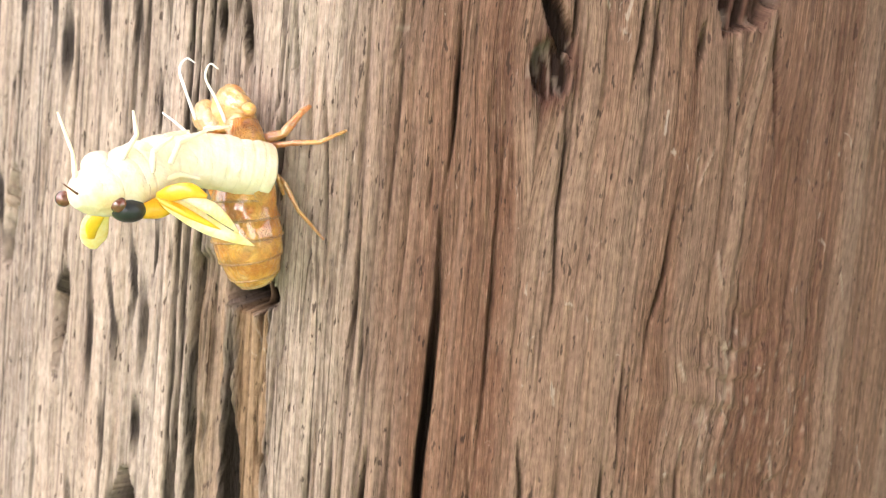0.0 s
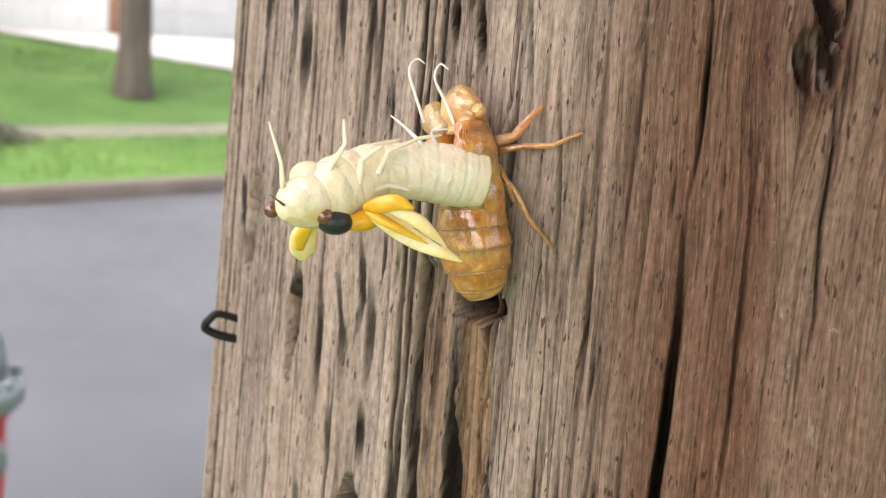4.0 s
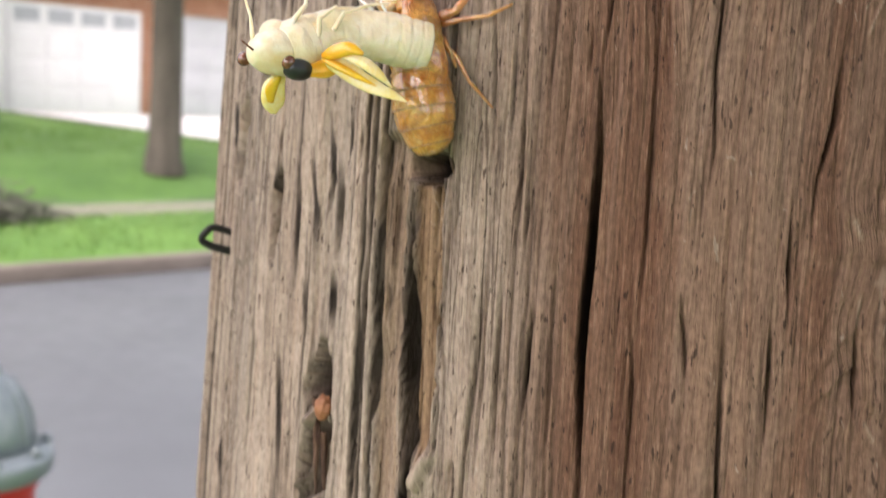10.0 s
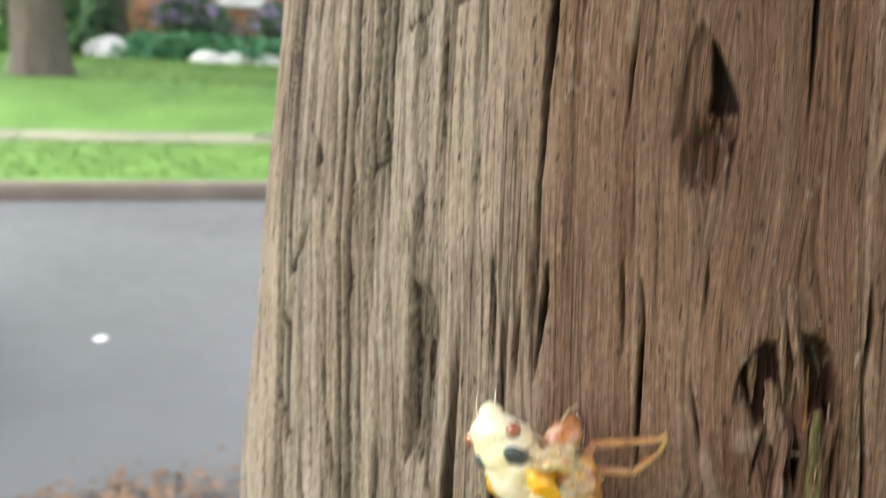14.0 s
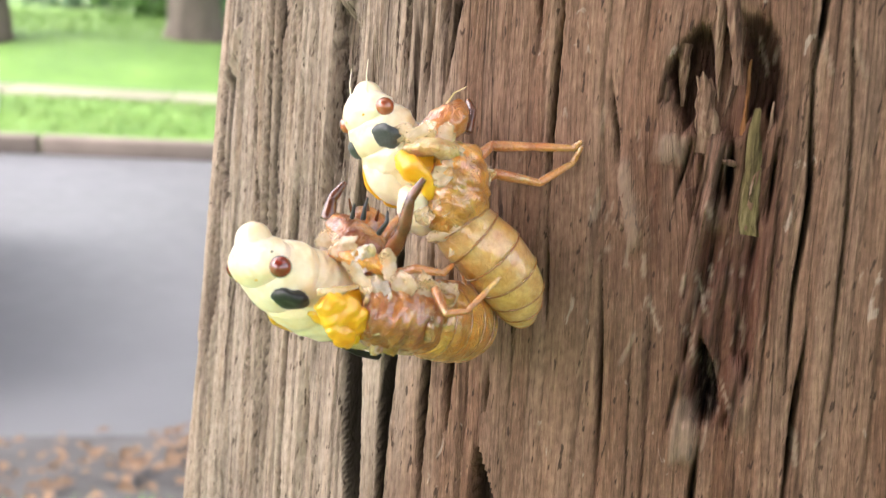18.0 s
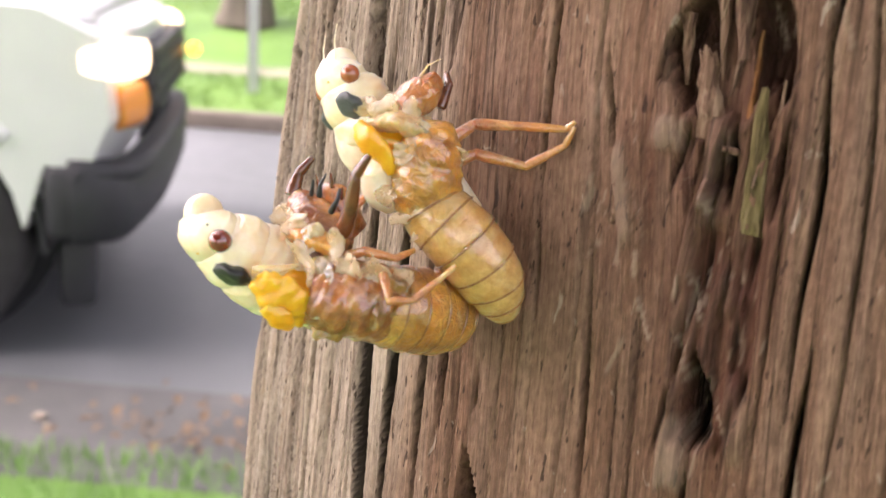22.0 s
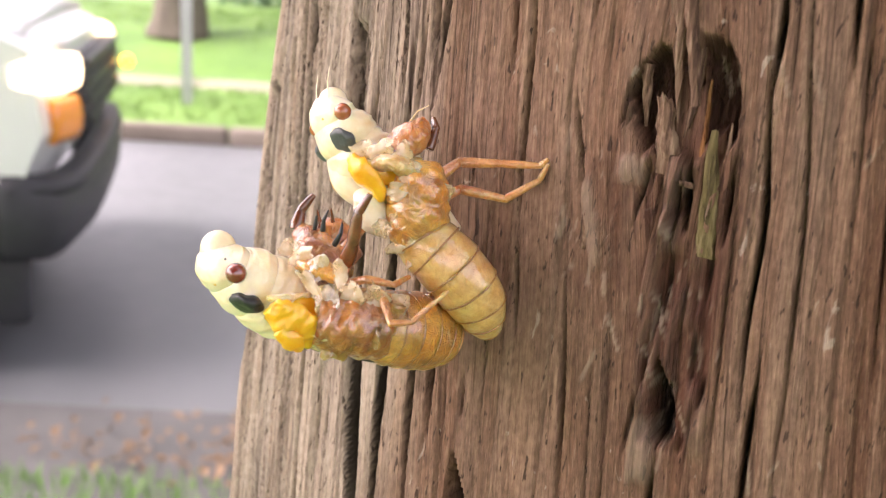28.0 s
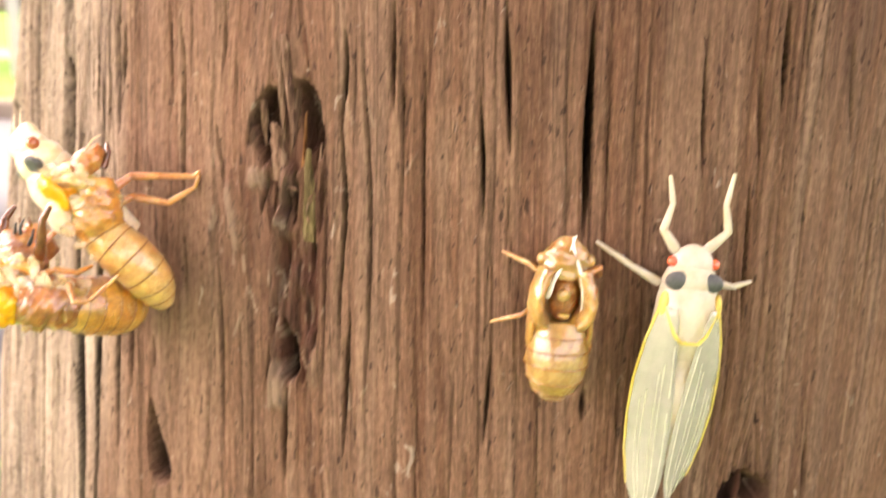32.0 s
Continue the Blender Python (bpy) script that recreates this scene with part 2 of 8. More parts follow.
WHITE_PAINT = plain("white_paint", (0.74, 0.74, 0.73), (0.82, 0.82, 0.81), 3.0, 0.45, bump=0.05)
BARK = plain("tree_bark", (0.055, 0.047, 0.036), (0.15, 0.127, 0.1), 6.0, 0.9, bump=0.8, dist=0.02, stretch=(1, 1, 0.25))
LEAF = plain("leaf", (0.04, 0.12, 0.02), (0.12, 0.26, 0.05), 4.0, 0.55)
HEDGE = plain("hedge_leaf", (0.02, 0.07, 0.025), (0.07, 0.17, 0.06), 5.0, 0.6)
BEDLEAF = plain("ground_cover_leaf", (0.03, 0.15, 0.06), (0.08, 0.27, 0.12), 4.0, 0.6)
PETAL = plain("purple_petal", (0.28, 0.2, 0.42), (0.5, 0.4, 0.62), 8.0, 0.6)
IRON = plain("black_iron", (0.012, 0.011, 0.011), (0.035, 0.032, 0.03), 300.0, 0.5, 0.6, bump=0.2)
STEEL = plain("galvanised_steel", (0.35, 0.38, 0.37), (0.5, 0.53, 0.52), 10.0, 0.5, 0.7)
RUBBER = plain("tyre_rubber", (0.012, 0.012, 0.013), (0.03, 0.03, 0.032), 12.0, 0.8)
GREYPLASTIC = plain("dark_plastic", (0.018, 0.02, 0.023), (0.034, 0.037, 0.041), 6.0, 0.5, Specular_IOR_Level=0.25)


def car_paint():
    m = Mat("silver_white_paint", 0.3, 0.15)
    m.p.inputs["Coat Weight"].default_value = 0.6
    m.color(m.ramp(m.noise(2.0, 3), ((0.3, (0.6, 0.63, 0.64)), (0.7, (0.7, 0.72, 0.73)))))
    return m.m


CARPAINT = car_paint()


def glass(name, tint=(0.05, 0.07, 0.08)):
    m = Mat(name, 0.06)
    m.p.inputs["Specular IOR Level"].default_value = 0.7
    m.color(m.ramp(m.noise(0.8, 2), ((0.3, tint), (0.7, tuple(1.5 * c for c in tint)))))
    return m.m


PANE = glass("window_glass")
# grey paint carries the shade lying on the second garage door
SHADED_DOOR = plain("shaded_door_paint", (0.48, 0.49, 0.5), (0.57, 0.58, 0.59), 3.0, 0.5, bump=0.05)
GARAGE_PANE = plain("frosted_pane", (0.36, 0.38, 0.4), (0.46, 0.48, 0.5), 3.0, 0.3)


def glow(name, col, strength):
    m = Mat(name, 0.3)
    m.p.inputs["Base Color"].default_value = rgb(*col)
    m.p.inputs["Emission Color"].default_value = rgb(*col)
    m.p.inputs["Emission Strength"].default_value = strength
    return m.m


LAMP = glow("headlamp_glow", (1.0, 0.8, 0.46), 1.1)
AMBER = glow("amber_lamp_glow", (1.0, 0.45, 0.03), 1.4)

# ---------------------------------------------------------------- the post: one weathered trunk with splits and knots
def lattice(seed, n=256, known={}):
    if seed not in known:
        known[seed] = np.random.default_rng(seed).random((n, n))
    return known[seed]


def vnoise(u, v, seed):
    """Smooth value noise from 0 to 1, on arrays."""
    g = lattice(seed)
    iu, iv = np.floor(u).astype(int), np.floor(v).astype(int)
    fu, fv = u - iu, v - iv
    fu, fv = fu * fu * (3 - 2 * fu), fv * fv * (3 - 2 * fv)
    a, b = g[iu % 256, iv % 256], g[(iu + 1) % 256, iv % 256]
    c, d = g[iu % 256, (iv + 1) % 256], g[(iu + 1) % 256, (iv + 1) % 256]
    return (a * (1 - fu) + b * fu) * (1 - fv) + (c * (1 - fu) + d * fu) * fv


def steps(*runs):
    """A rising row of numbers: runs of (from, to, step)."""
    out = []
    for a, b, s in runs:
        out += list(np.arange(a, b, s))
    return np.array(out + [runs[-1][1]])


GIRTH = 2 * math.pi * R * 1000                      # mm
ARCS = steps((-326, -135, 6.0), (-135, 112, 0.22), (112, 326, 6.0))
ARCS = ARCS[ARCS < GIRTH / 2 - 3]
ZEDS = steps((-1640, -420, 40.0), (-420, 80, 0.62), (80, 5200, 80.0))
A, Z = np.meshgrid(ARCS, ZEDS, indexing="ij")

# the grain leans a little and wanders; knots push it aside
KNOTS = ((-30, 33, 6, 9), (-4, 42, 6, 7), (-19, -140, 5, 16), (13, -139, 5, 6), (6, -220, 4, 10), (1, -262, 5, 10), (13, -296, 5.5, 9), (-38, -303, 4, 12), (88, -341, 6, 7))
LEAN = np.interp(ZEDS, (-420, -300, -250, -200, -100, -30, 80), (0.13, 0.12, 0.06, 0.05, 0.04, 0.01, 0.0))
DRIFT = np.cumsum((LEAN * np.gradient(ZEDS))[::-1])[::-1]   # how far the grain has wandered on its way down
G = A - DRIFT[None, :] * (1 + 0.8 * np.clip((-A - 30) / 40, 0, 1)) + 1.4 * (vnoise(A / 60, Z / 110, 3) - 0.5) * 2 + 0.35 * (vnoise(A / 12, Z / 45, 4) - 0.5) * 2
for ka, kz, kw, kh in KNOTS:
    q = np.exp(-((Z - kz) / (kh * 1.6)) ** 2)
    d = A - ka
    G = G - np.sign(d) * kw * 0.55 * q * np.exp(-np.abs(d) / (kw * 1.5))
SW = np.exp(-((A - 4) / 16) ** 4 - ((Z + 13) / 20) ** 4)   # torn, curly grain below the upper knots
G = G + SW * 1.1 * (vnoise(A / 9, Z / 9, 8) - 0.5) * 2 + SW * 0.3 * (vnoise(A / 4, Z / 4, 9) - 0.5) * 2

worn = np.clip((-A - np.interp(Z, (-300, -205, -60), (22, 26, 44))) / 22, 0, 1)      # the street side is more furrowed
bleach = np.clip((-A - np.interp(Z, (-300, -205, -60), (14, 20, 40))) / np.interp(Z, (-300, -215), (17, 30)), 0, 1)    # silvered by the weather
H = 0.4 * (vnoise(G / 16, Z / 300, 11) - 0.5) * 2
H += (0.06 + 0.12 * worn) * (vnoise(G / 3.4, Z / 160, 12) - 0.5) * 2
H += (0.09 + 0.10 * worn) * (vnoise(G / 1.2, Z / 60, 13) - 0.5) * 2
H += (0.05 + 0.07 * worn) * (vnoise(G / 0.55, Z / 24, 14) - 0.5) * 2
H += 0.04 * (vnoise(G / 0.6, Z / 3, 15) - 0.5) * 2


# the wood weathers off in long flat plates with sharp edges and open joints
def plates(across, along, count, seed, gap):
    f = (vnoise(G / across, Z / along, seed) + 0.05 * (vnoise(G / 1.1, Z / 9, seed + 40) - 0.5)) * count
    level = (np.floor(f) + np.clip((f % 1.0 - 0.5) * 10 + 0.5, 0, 1)) / count
    slope = np.abs(np.gradient(f, axis=0)) / np.abs(np.gradient(A, axis=0))
    off = np.abs(f % 1.0 - 0.5) / np.maximum(slope, 0.05)
    open_here = np.clip(3 * vnoise(G / 5, Z / 50, seed + 41) - 1.0, 0, 1)
    return level, open_here * np.clip((gap - off) / 0.14 + 0.5, 0, 1)


flake, joint = plates(5.2, 240, 4, 16, 0.24)
thin, slit = plates(1.9, 130, 3, 18, 0.09)
H += (0.35 + 1.7 * worn) * (flake - 0.5) + (0.2 + 0.6 * worn) * (thin - 0.5)
joint, slit = joint * (0.25 + 0.75 * worn), slit * (0.35 + 0.65 * worn)
H -= np.interp(A, (-90, -60), (0.35, 1.2)) * (joint + 0.5 * slit)
# mask of plate height, for tone and shade painted by relief
relief_shade = np.clip(0.7 * (flake - 0.3) + 0.8 * (thin - 0.3), 0, 1)
scale = (Z + 9 * vnoise(A / 6, Z / 11, 21) + 3 * vnoise(A / 1.6, Z / 9, 22)) / 5.5
H -= 0.85 * SW * (scale % 1.0) * np.clip(2.2 * vnoise(A / 9, Z / 8, 23) - 0.5, 0, 1)
stain_shade = np.zeros_like(H)
grime_shade = np.maximum(0.9 * joint, 0.75 * slit)              # dirt lodged in the joints; painted shade for recesses is added below
pale = np.zeros_like(H)
heart = np.zeros_like(H)


def crack(width, depth, *pts, soft=0.0, wob=0.35):
    """A split through (arc, z) points, highest first, tapering at both ends; soft ones are shallow, with less of the
    near-black fill painted for dirt and shade.
    """
    p = np.array(pts, float)[::-1]
    z0, z1 = p[0, 1], p[-1, 1]
    r0, r1 = np.searchsorted(ZEDS, (z0, z1))
    c0, c1 = np.searchsorted(ARCS, (p[:, 0].min() - 6, p[:, 0].max() + 6))
    if r1 - r0 < 2 or c1 - c0 < 2:
        return
    zz = ZEDS[r0:r1]
    seed = int(abs(p[0, 0] * 31 + p[0, 1] * 7)) % 211
    mid = np.interp(zz, p[:, 1], p[:, 0]) + wob * 2 * (vnoise(zz / 11, zz * 0 + 3.3, seed) - 0.5)
    end = np.minimum(1, np.minimum(zz - z0, z1 - zz) / max(3.0, 0.4 * (z1 - z0)))
    wide = 0.95 * width * (0.25 + 0.75 * end) * (0.65 + 0.7 * vnoise(zz / 10, zz * 0 + 1.7, seed + 1))
    wide = wide * (0.92 + 0.16 * vnoise(zz / 3.4, zz * 0 + 8.1, seed + 2))
    d = np.abs(A[c0:c1, r0:r1] - mid)
    cut = np.clip((wide * 0.5 + 0.14 - d) / (0.26 + 0.16 * width + 0.25 * width * soft), 0, 1)
    deep = np.interp(p[:, 0].mean(), (-85, -55), (0.3 + 0.1 * width, 1.5 + 3.0 * width))   # shallow on the street side, so the dark painted floor shows
    H[c0:c1, r0:r1] -= min(depth, deep) * (1 - 0.75 * soft) * end ** 0.6 * cut
    # near-black fill: lodged dirt and shade painted down the split walls
    dirt_shade = end ** 0.7 * np.clip((wide * 0.5 + 0.1 + 0.12 * (p[0, 0] < -70) + 0.14 * (width > 0.8) - d) / (0.2 + 0.4 * width * soft), 0, 1) * (0.95 - 0.55 * soft)
    grime_shade[c0:c1, r0:r1] = np.maximum(grime_shade[c0:c1, r0:r1], dirt_shade if width > 0.3 else 0.7 * dirt_shade)
    H[c0:c1, r0:r1] -= 0.1 * end * np.clip(1 - d / (wide + 0.9), 0, 1)


def span(a0, a1, z0, z1):
    """The part of the bark sheet between two arcs and two heights."""
    c, r = np.searchsorted(ARCS, (a0, a1)), np.searchsorted(ZEDS, (z0, z1))
    return slice(c[0], c[1]), slice(r[0], r[1])


def pit(arc, z, w, h, depth, tilt=0.0, rag=0.3, seed=1, red=0.0, point=0.0, dark=0.5):
    """A torn pocket or knot hole, w by h across; point narrows its upper end."""
    k = span(arc - 2.6 * w - abs(tilt) * h - 2, arc + 2.6 * w + abs(tilt) * h + 2, z - 1.8 * h, z + 1.8 * h)
    d, e = A[k] - arc - tilt * (Z[k] - z), Z[k] - z
    if point:
        d = d / np.clip(1 - point * e / h, 0.12, 1.6)
    ring = np.sqrt((d / w) ** 2 + (e / h) ** 2) + rag * (vnoise(d / 0.9 + 50, e / 8 + 50, seed) - 0.5) * 2
    ring = ring + 0.16 * (vnoise(d / 0.8 + 20, e / 5 + 20, seed + 7) - 0.5)
    inside = np.clip((1 - ring) / 0.12, 0, 1)
    torn = 3 * vnoise(d / 1.1 + 9, e / 30 + 9, seed + 3) + 0.6 * vnoise(d / 0.7 + 9, e / 9 + 9, seed + 4)
    torn = np.floor(torn) + np.clip((torn % 1.0) * 4, 0, 1)          # broken steps of fibre
    floor = 0.4 + 0.2 * torn + 0.2 * vnoise(d / 0.7 + 9, e / 6 + 9, seed + 4)
    H[k] -= depth * inside * floor
    # deep floors painted near black to stand for shade in the hole
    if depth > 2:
        grime_shade[k] = np.maximum(grime_shade[k], inside * np.clip((floor - 0.62) / 0.2, 0, 1) * dark)
    H[k] += min(0.35, 0.1 * depth) * inside * (vnoise(d / 0.5 + 30, e / 3 + 30, seed + 5) - 0.5) * 2
    pale[k] = np.maximum(pale[k], 0.4 * inside * np.clip((vnoise(d / 0.7 + 70, e / 3.5 + 70, seed + 6) - 0.75) / 0.06, 0, 1))
    if red:
        stain_shade[k] = np.maximum(stain_shade[k], red * np.clip(1.5 - ring, 0, 1))


def trough(left, right, depth, tone=0.0, red=0.0, dark=0.0, rag=0.35, ends=1.2, seed=60):
    """A strip broken out of the wood between two edges of (arc, z) points, highest first; tone shows the fresher wood in it."""
    l, r = np.array(left, float)[::-1], np.array(right, float)[::-1]
    z0, z1 = max(l[0, 1], r[0, 1]), min(l[-1, 1], r[-1, 1])
    k = span(l[:, 0].min() - 2, r[:, 0].max() + 2, z0 - 2 * ends, z1 + 2 * ends)
    a, z, g = A[k], Z[k], G[k]
    a0 = np.interp(z, l[:, 1], l[:, 0]) + rag * 2 * (vnoise(z / 7, a * 0 + 2.2, seed) - 0.5)
    a1 = np.interp(z, r[:, 1], r[:, 0]) + rag * 2 * (vnoise(z / 9, a * 0 + 7.2, seed + 1) - 0.5)
    inside = np.clip(np.minimum(a - a0, a1 - a) / 0.3, 0, 1)
    tips = ends * 3 * (vnoise(a / 0.7, z * 0 + 4.4, seed + 2) - 0.5)
    inside = inside * np.clip(np.minimum(z - z0 + tips, z1 - z + tips) / ends, 0, 1)
    H[k] -= inside * (depth * (0.75 + 0.4 * (vnoise(g / 2.0, z / 60, seed + 3) - 0.5)) - 0.25 * (vnoise(g / 0.8, z / 30, seed + 4) - 0.5))
    heart[k] = np.maximum(heart[k], tone * inside)
    stain_shade[k] = np.maximum(stain_shade[k], red * inside)
    # dark puts shade into the strip's colour
    grime_shade[k] = np.maximum(grime_shade[k], dark * inside)


def ridge(arc, z, w, h, high, tilt=0.0, light=0.0, tone=0.0):
    """A raised splinter."""
    k = span(arc - 1.5 * w - abs(tilt) * h - 1, arc + 1.5 * w + abs(tilt) * h + 1, z - 1.3 * h, z + 1.3 * h)
    d, e = np.abs(A[k] - arc - tilt * (Z[k] - z)) / w, np.abs(Z[k] - z) / h
    rough = 0.3 * (vnoise(A[k] / 0.6, Z[k] / 9, 71) - 0.5)
    lift = np.clip((1.05 - d + rough) * 2, 0, 1) * np.clip((1 - e + rough) * 3, 0, 1)
    H[k] += high * lift
    pale[k] = np.maximum(pale[k], light * lift)
    heart[k] = np.maximum(heart[k], tone * lift)


def shatter(arc, z, w, h, high, seed, red=0.0, deep=0.0):
    """A patch where the wood has broken into short upright splinters with ragged ends."""
    k = span(arc - 1.6 * w, arc + 1.6 * w, z - 1.6 * h, z + 1.6 * h)
    a, e = A[k], Z[k]
    ring = np.hypot((a - arc) / w, (e - z) / h) + 0.5 * (vnoise(a / 1.5, e / 9, seed) - 0.5)
    inside = np.clip((1 - ring) / 0.15, 0, 1)
    f = 4 * vnoise(G[k] / 1.0, e / 13, seed + 1) + 0.8 * vnoise(G[k] / 0.45, e / 6, seed + 2)
    step = np.floor(f) + np.clip((f % 1.0) * 6, 0, 1)
    H[k] += inside * (high * (step / 4.8 - 0.5) - deep)
    gap = np.clip(1 - np.abs(f % 1.0 - 0.08) / 0.1, 0, 1) * inside
    # gaps between splinters painted dark as shade
    grime_shade[k] = np.maximum(grime_shade[k], 0.45 * gap)
    stain_shade[k] = np.maximum(stain_shade[k], red * np.clip((1.25 - ring) / 0.4, 0, 1))
    pale[k] = np.maximum(pale[k], 0.35 * inside * np.clip((vnoise(a / 0.5, e / 1.5, seed + 3) - 0.8) / 0.08, 0, 1))


# strips broken out below the uppermost insect, and other hollows
trough(((-74.6, 4), (-74, -10), (-73, -35), (-71, -52), (-70, -70), (-69, -98)), ((-69.5, 4), (-69, -10), (-67.6, -35), (-67, -52), (-67.6, -70), (-67, -98)), 2.2, 0.55, seed=61)
trough(((-68, -1), (-67, -20), (-65.6, -44)), ((-62.4, -1), (-61.6, -18), (-61.2, -34), (-62.5, -46)), 2.4, 0.95, seed=64, ends=3)
trough(((-41.4, -292), (-41, -300), (-40, -308), (-39.6, -318)), ((-36.4, -290.5), (-34.8, -298), (-35, -306), (-36, -318)), 2.6, 0.0, 0.25, 0.3, seed=67, ends=1.5)
trough(((9.6, -301), (11.5, -306), (14.0, -311)), ((20.0, -301), (20.6, -306), (20.8, -311)), 0.7, 0.0, 0.45, 0.0, 0.5, 1.5, seed=70)
trough(((14.2, -310.4), (14.3, -316), (14.8, -323), (15.8, -332)), ((20.6, -310), (21.4, -316), (21.8, -323), (21.4, -332)), 1.5, 0.0, 0.95, 0.05, 0.6, 1.4, seed=73)
trough(((-49.6, 29), (-47, 18), (-46, 4)), ((-33.4, 27), (-33.2, 10), (-33.4, 0)), 0.35, 0.0, seed=73, ends=3)
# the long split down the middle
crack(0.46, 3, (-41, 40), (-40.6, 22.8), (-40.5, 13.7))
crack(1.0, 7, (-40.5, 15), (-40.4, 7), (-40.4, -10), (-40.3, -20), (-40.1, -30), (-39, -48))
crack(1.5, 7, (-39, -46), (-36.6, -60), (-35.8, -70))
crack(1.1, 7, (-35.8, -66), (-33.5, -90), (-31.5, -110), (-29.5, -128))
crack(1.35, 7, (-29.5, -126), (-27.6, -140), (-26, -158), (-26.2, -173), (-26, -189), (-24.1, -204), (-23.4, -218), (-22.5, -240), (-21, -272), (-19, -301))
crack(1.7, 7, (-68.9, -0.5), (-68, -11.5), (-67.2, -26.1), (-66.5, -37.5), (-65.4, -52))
crack(3.05, 6, (-109.3, 54.8), (-106.8, 42.4), (-106, 32.4), (-104.5, 24.4))
crack(1.14, 5, (-95.8, 52.6), (-93.7, 41), (-93, 33.5), (-90.4, 21.4))
crack(0.83, 4, (-89.8, 51.7), (-87.1, 37.7), (-84.3, 21.4), soft=0.3)
crack(0.79, 4, (-101.5, 51.5), (-99.1, 33.9), soft=0.3)
crack(0.88, 5, (-79.1, 50.3), (-77, 39.7), (-77.3, 34.5))
crack(1.03, 5, (-71.2, 49.5), (-70.5, 38.5), (-70.7, 32.6))
crack(1.05, 5, (-75.2, 48.2), (-74.3, 36.1))
crack(0.62, 4, (-26.6, 47.6), (-26.5, 41), (-26.5, 32.3), soft=0.2)
crack(0.39, 2, (-48, 46.3), (-47.8, 34.8), (-48.4, 27.8), soft=0.5)
crack(0.77, 4, (-17.8, 44.9), (-17.9, 37), (-18.9, 27.6), soft=0.5)
crack(1.50, 5, (-116.1, 44.6), (-117.8, 37.4), (-117.3, 29))
crack(0.69, 4, (0.1, 44), (1.1, 35.9), (2.8, 23.5), soft=0.3)
crack(0.58, 4, (-16.2, 42.2), (-16, 35.5), (-16.2, 28.7), soft=0.3)
crack(0.33, 2, (-62.3, 40.6), (-60.1, 22), soft=0.3)
crack(0.94, 4, (-9.9, 39.6), (-10, 32.5), soft=0.6)
crack(0.91, 5, (-69.7, 38.4), (-68.3, 27.6))
crack(0.92, 5, (-73.2, 38.3), (-72.8, 33.9), (-72.5, 30.3))
crack(3.56, 5, (-102.1, 38), (-101.6, 29.8), (-101.2, 21.5))
crack(1.49, 2, (-5.8, 37.9), (-5.4, 32.5), (-4.9, 27), soft=0.8)
crack(0.32, 2, (-58, 34), (-55.8, 15), (-54.7, -2.4), soft=0.3)
crack(0.36, 3, (-27.2, 33.8), (-26.2, 22.3), (-26.2, 13.9), (-25.5, 3.3), (-26, -3.2))
crack(0.80, 4, (-82.1, 28.2), (-81.4, 15.2))
crack(0.58, 2, (-34, 27), (-33.5, 13.2), (-33.3, -1.1), (-33.5, -15.9), (-33.2, -22), soft=0.6)
crack(1.37, 4, (-119.1, 26.8), (-119.6, 20.5))
crack(0.69, 4, (-10.9, 19.3), (-11.2, 7.4), (-12.6, 0.2), (-13, -6.9), soft=0.3)
crack(2.60, 6, (-127.6, 16.4), (-123.4, 5.6), (-119.3, -5.9))
crack(0.32, 2, (-57.6, 14.9), (-56.8, 0.6), (-56.8, -9), soft=0.3)
crack(0.39, 2, (-50.8, 11.4), (-50.6, -0.3), (-50.2, -9.6), soft=0.3)
crack(0.46, 3, (-0.3, 10.3), (-0, -1.5), (0.1, -7.4), soft=0.4)
crack(0.69, 4, (-80.7, 8.9), (-80.5, 1.3), (-81.1, -4.8))
crack(0.79, 4, (-85.9, 8.2), (-83.8, -4), (-85.1, -11.1))
crack(0.32, 2, (-60.3, 3.4), (-59.2, -12.6), soft=0.3)
crack(2.02, 5, (-126.3, 3.1), (-126.3, -6.7), (-125.8, -18.8))
crack(0.83, 4, (-89.3, 2.1), (-87, -8.5), (-86.6, -17.5))
crack(1.08, 5, (-83.1, 0.9), (-82.2, -6.9), (-82.3, -16.7), soft=0.2)
crack(2.14, 5, (-99, 0.2), (-98.9, -6.5), (-99.6, -14.3))
crack(0.85, 4, (-93.2, -0.1), (-91.8, -9.3), (-91.6, -22.2))
crack(0.48, 5, (-62.6, -1.5), (-61.7, -15.7), (-61.3, -28.5), (-61.3, -33.3))
crack(0.45, 3, (-15.7, -2.3), (-15.3, -11.1), (-14.8, -17.9))
crack(1.20, 5, (-75.4, -7.9), (-75.2, -20.5), (-75.4, -35.8), (-74.4, -51.2), soft=0.2)
crack(0.39, 2, (-52.1, -14.8), (-51.9, -27.2), (-51, -42.6), soft=0.3)
crack(1.10, 6, (-67.5, -15), (-65.6, -40.2), (-65.9, -51), (-67.3, -65.5), (-66.5, -83.5), (-66.4, -94.6))
crack(0.68, 4, (-6.3, -15), (-5.7, -30.7), soft=0.4)
crack(0.60, 3, (-28.3, -15.4), (-26.6, -26.9), soft=0.4)
crack(0.67, 4, (-22, -15.9), (-22.1, -28.6), (-21.6, -47.7), (-23.2, -60.7), (-22.2, -86.3))
crack(0.91, 4, (-83, -16.9), (-82.4, -27.6))
crack(0.46, 3, (-16.6, -17.2), (-16.2, -25.8), (-16.4, -34.6))
crack(0.81, 4, (-88.5, -18.5), (-87.3, -29), soft=0.2)
crack(0.46, 3, (-34, -18.9), (-33.3, -29.2), (-33.2, -41.1), soft=0.4)
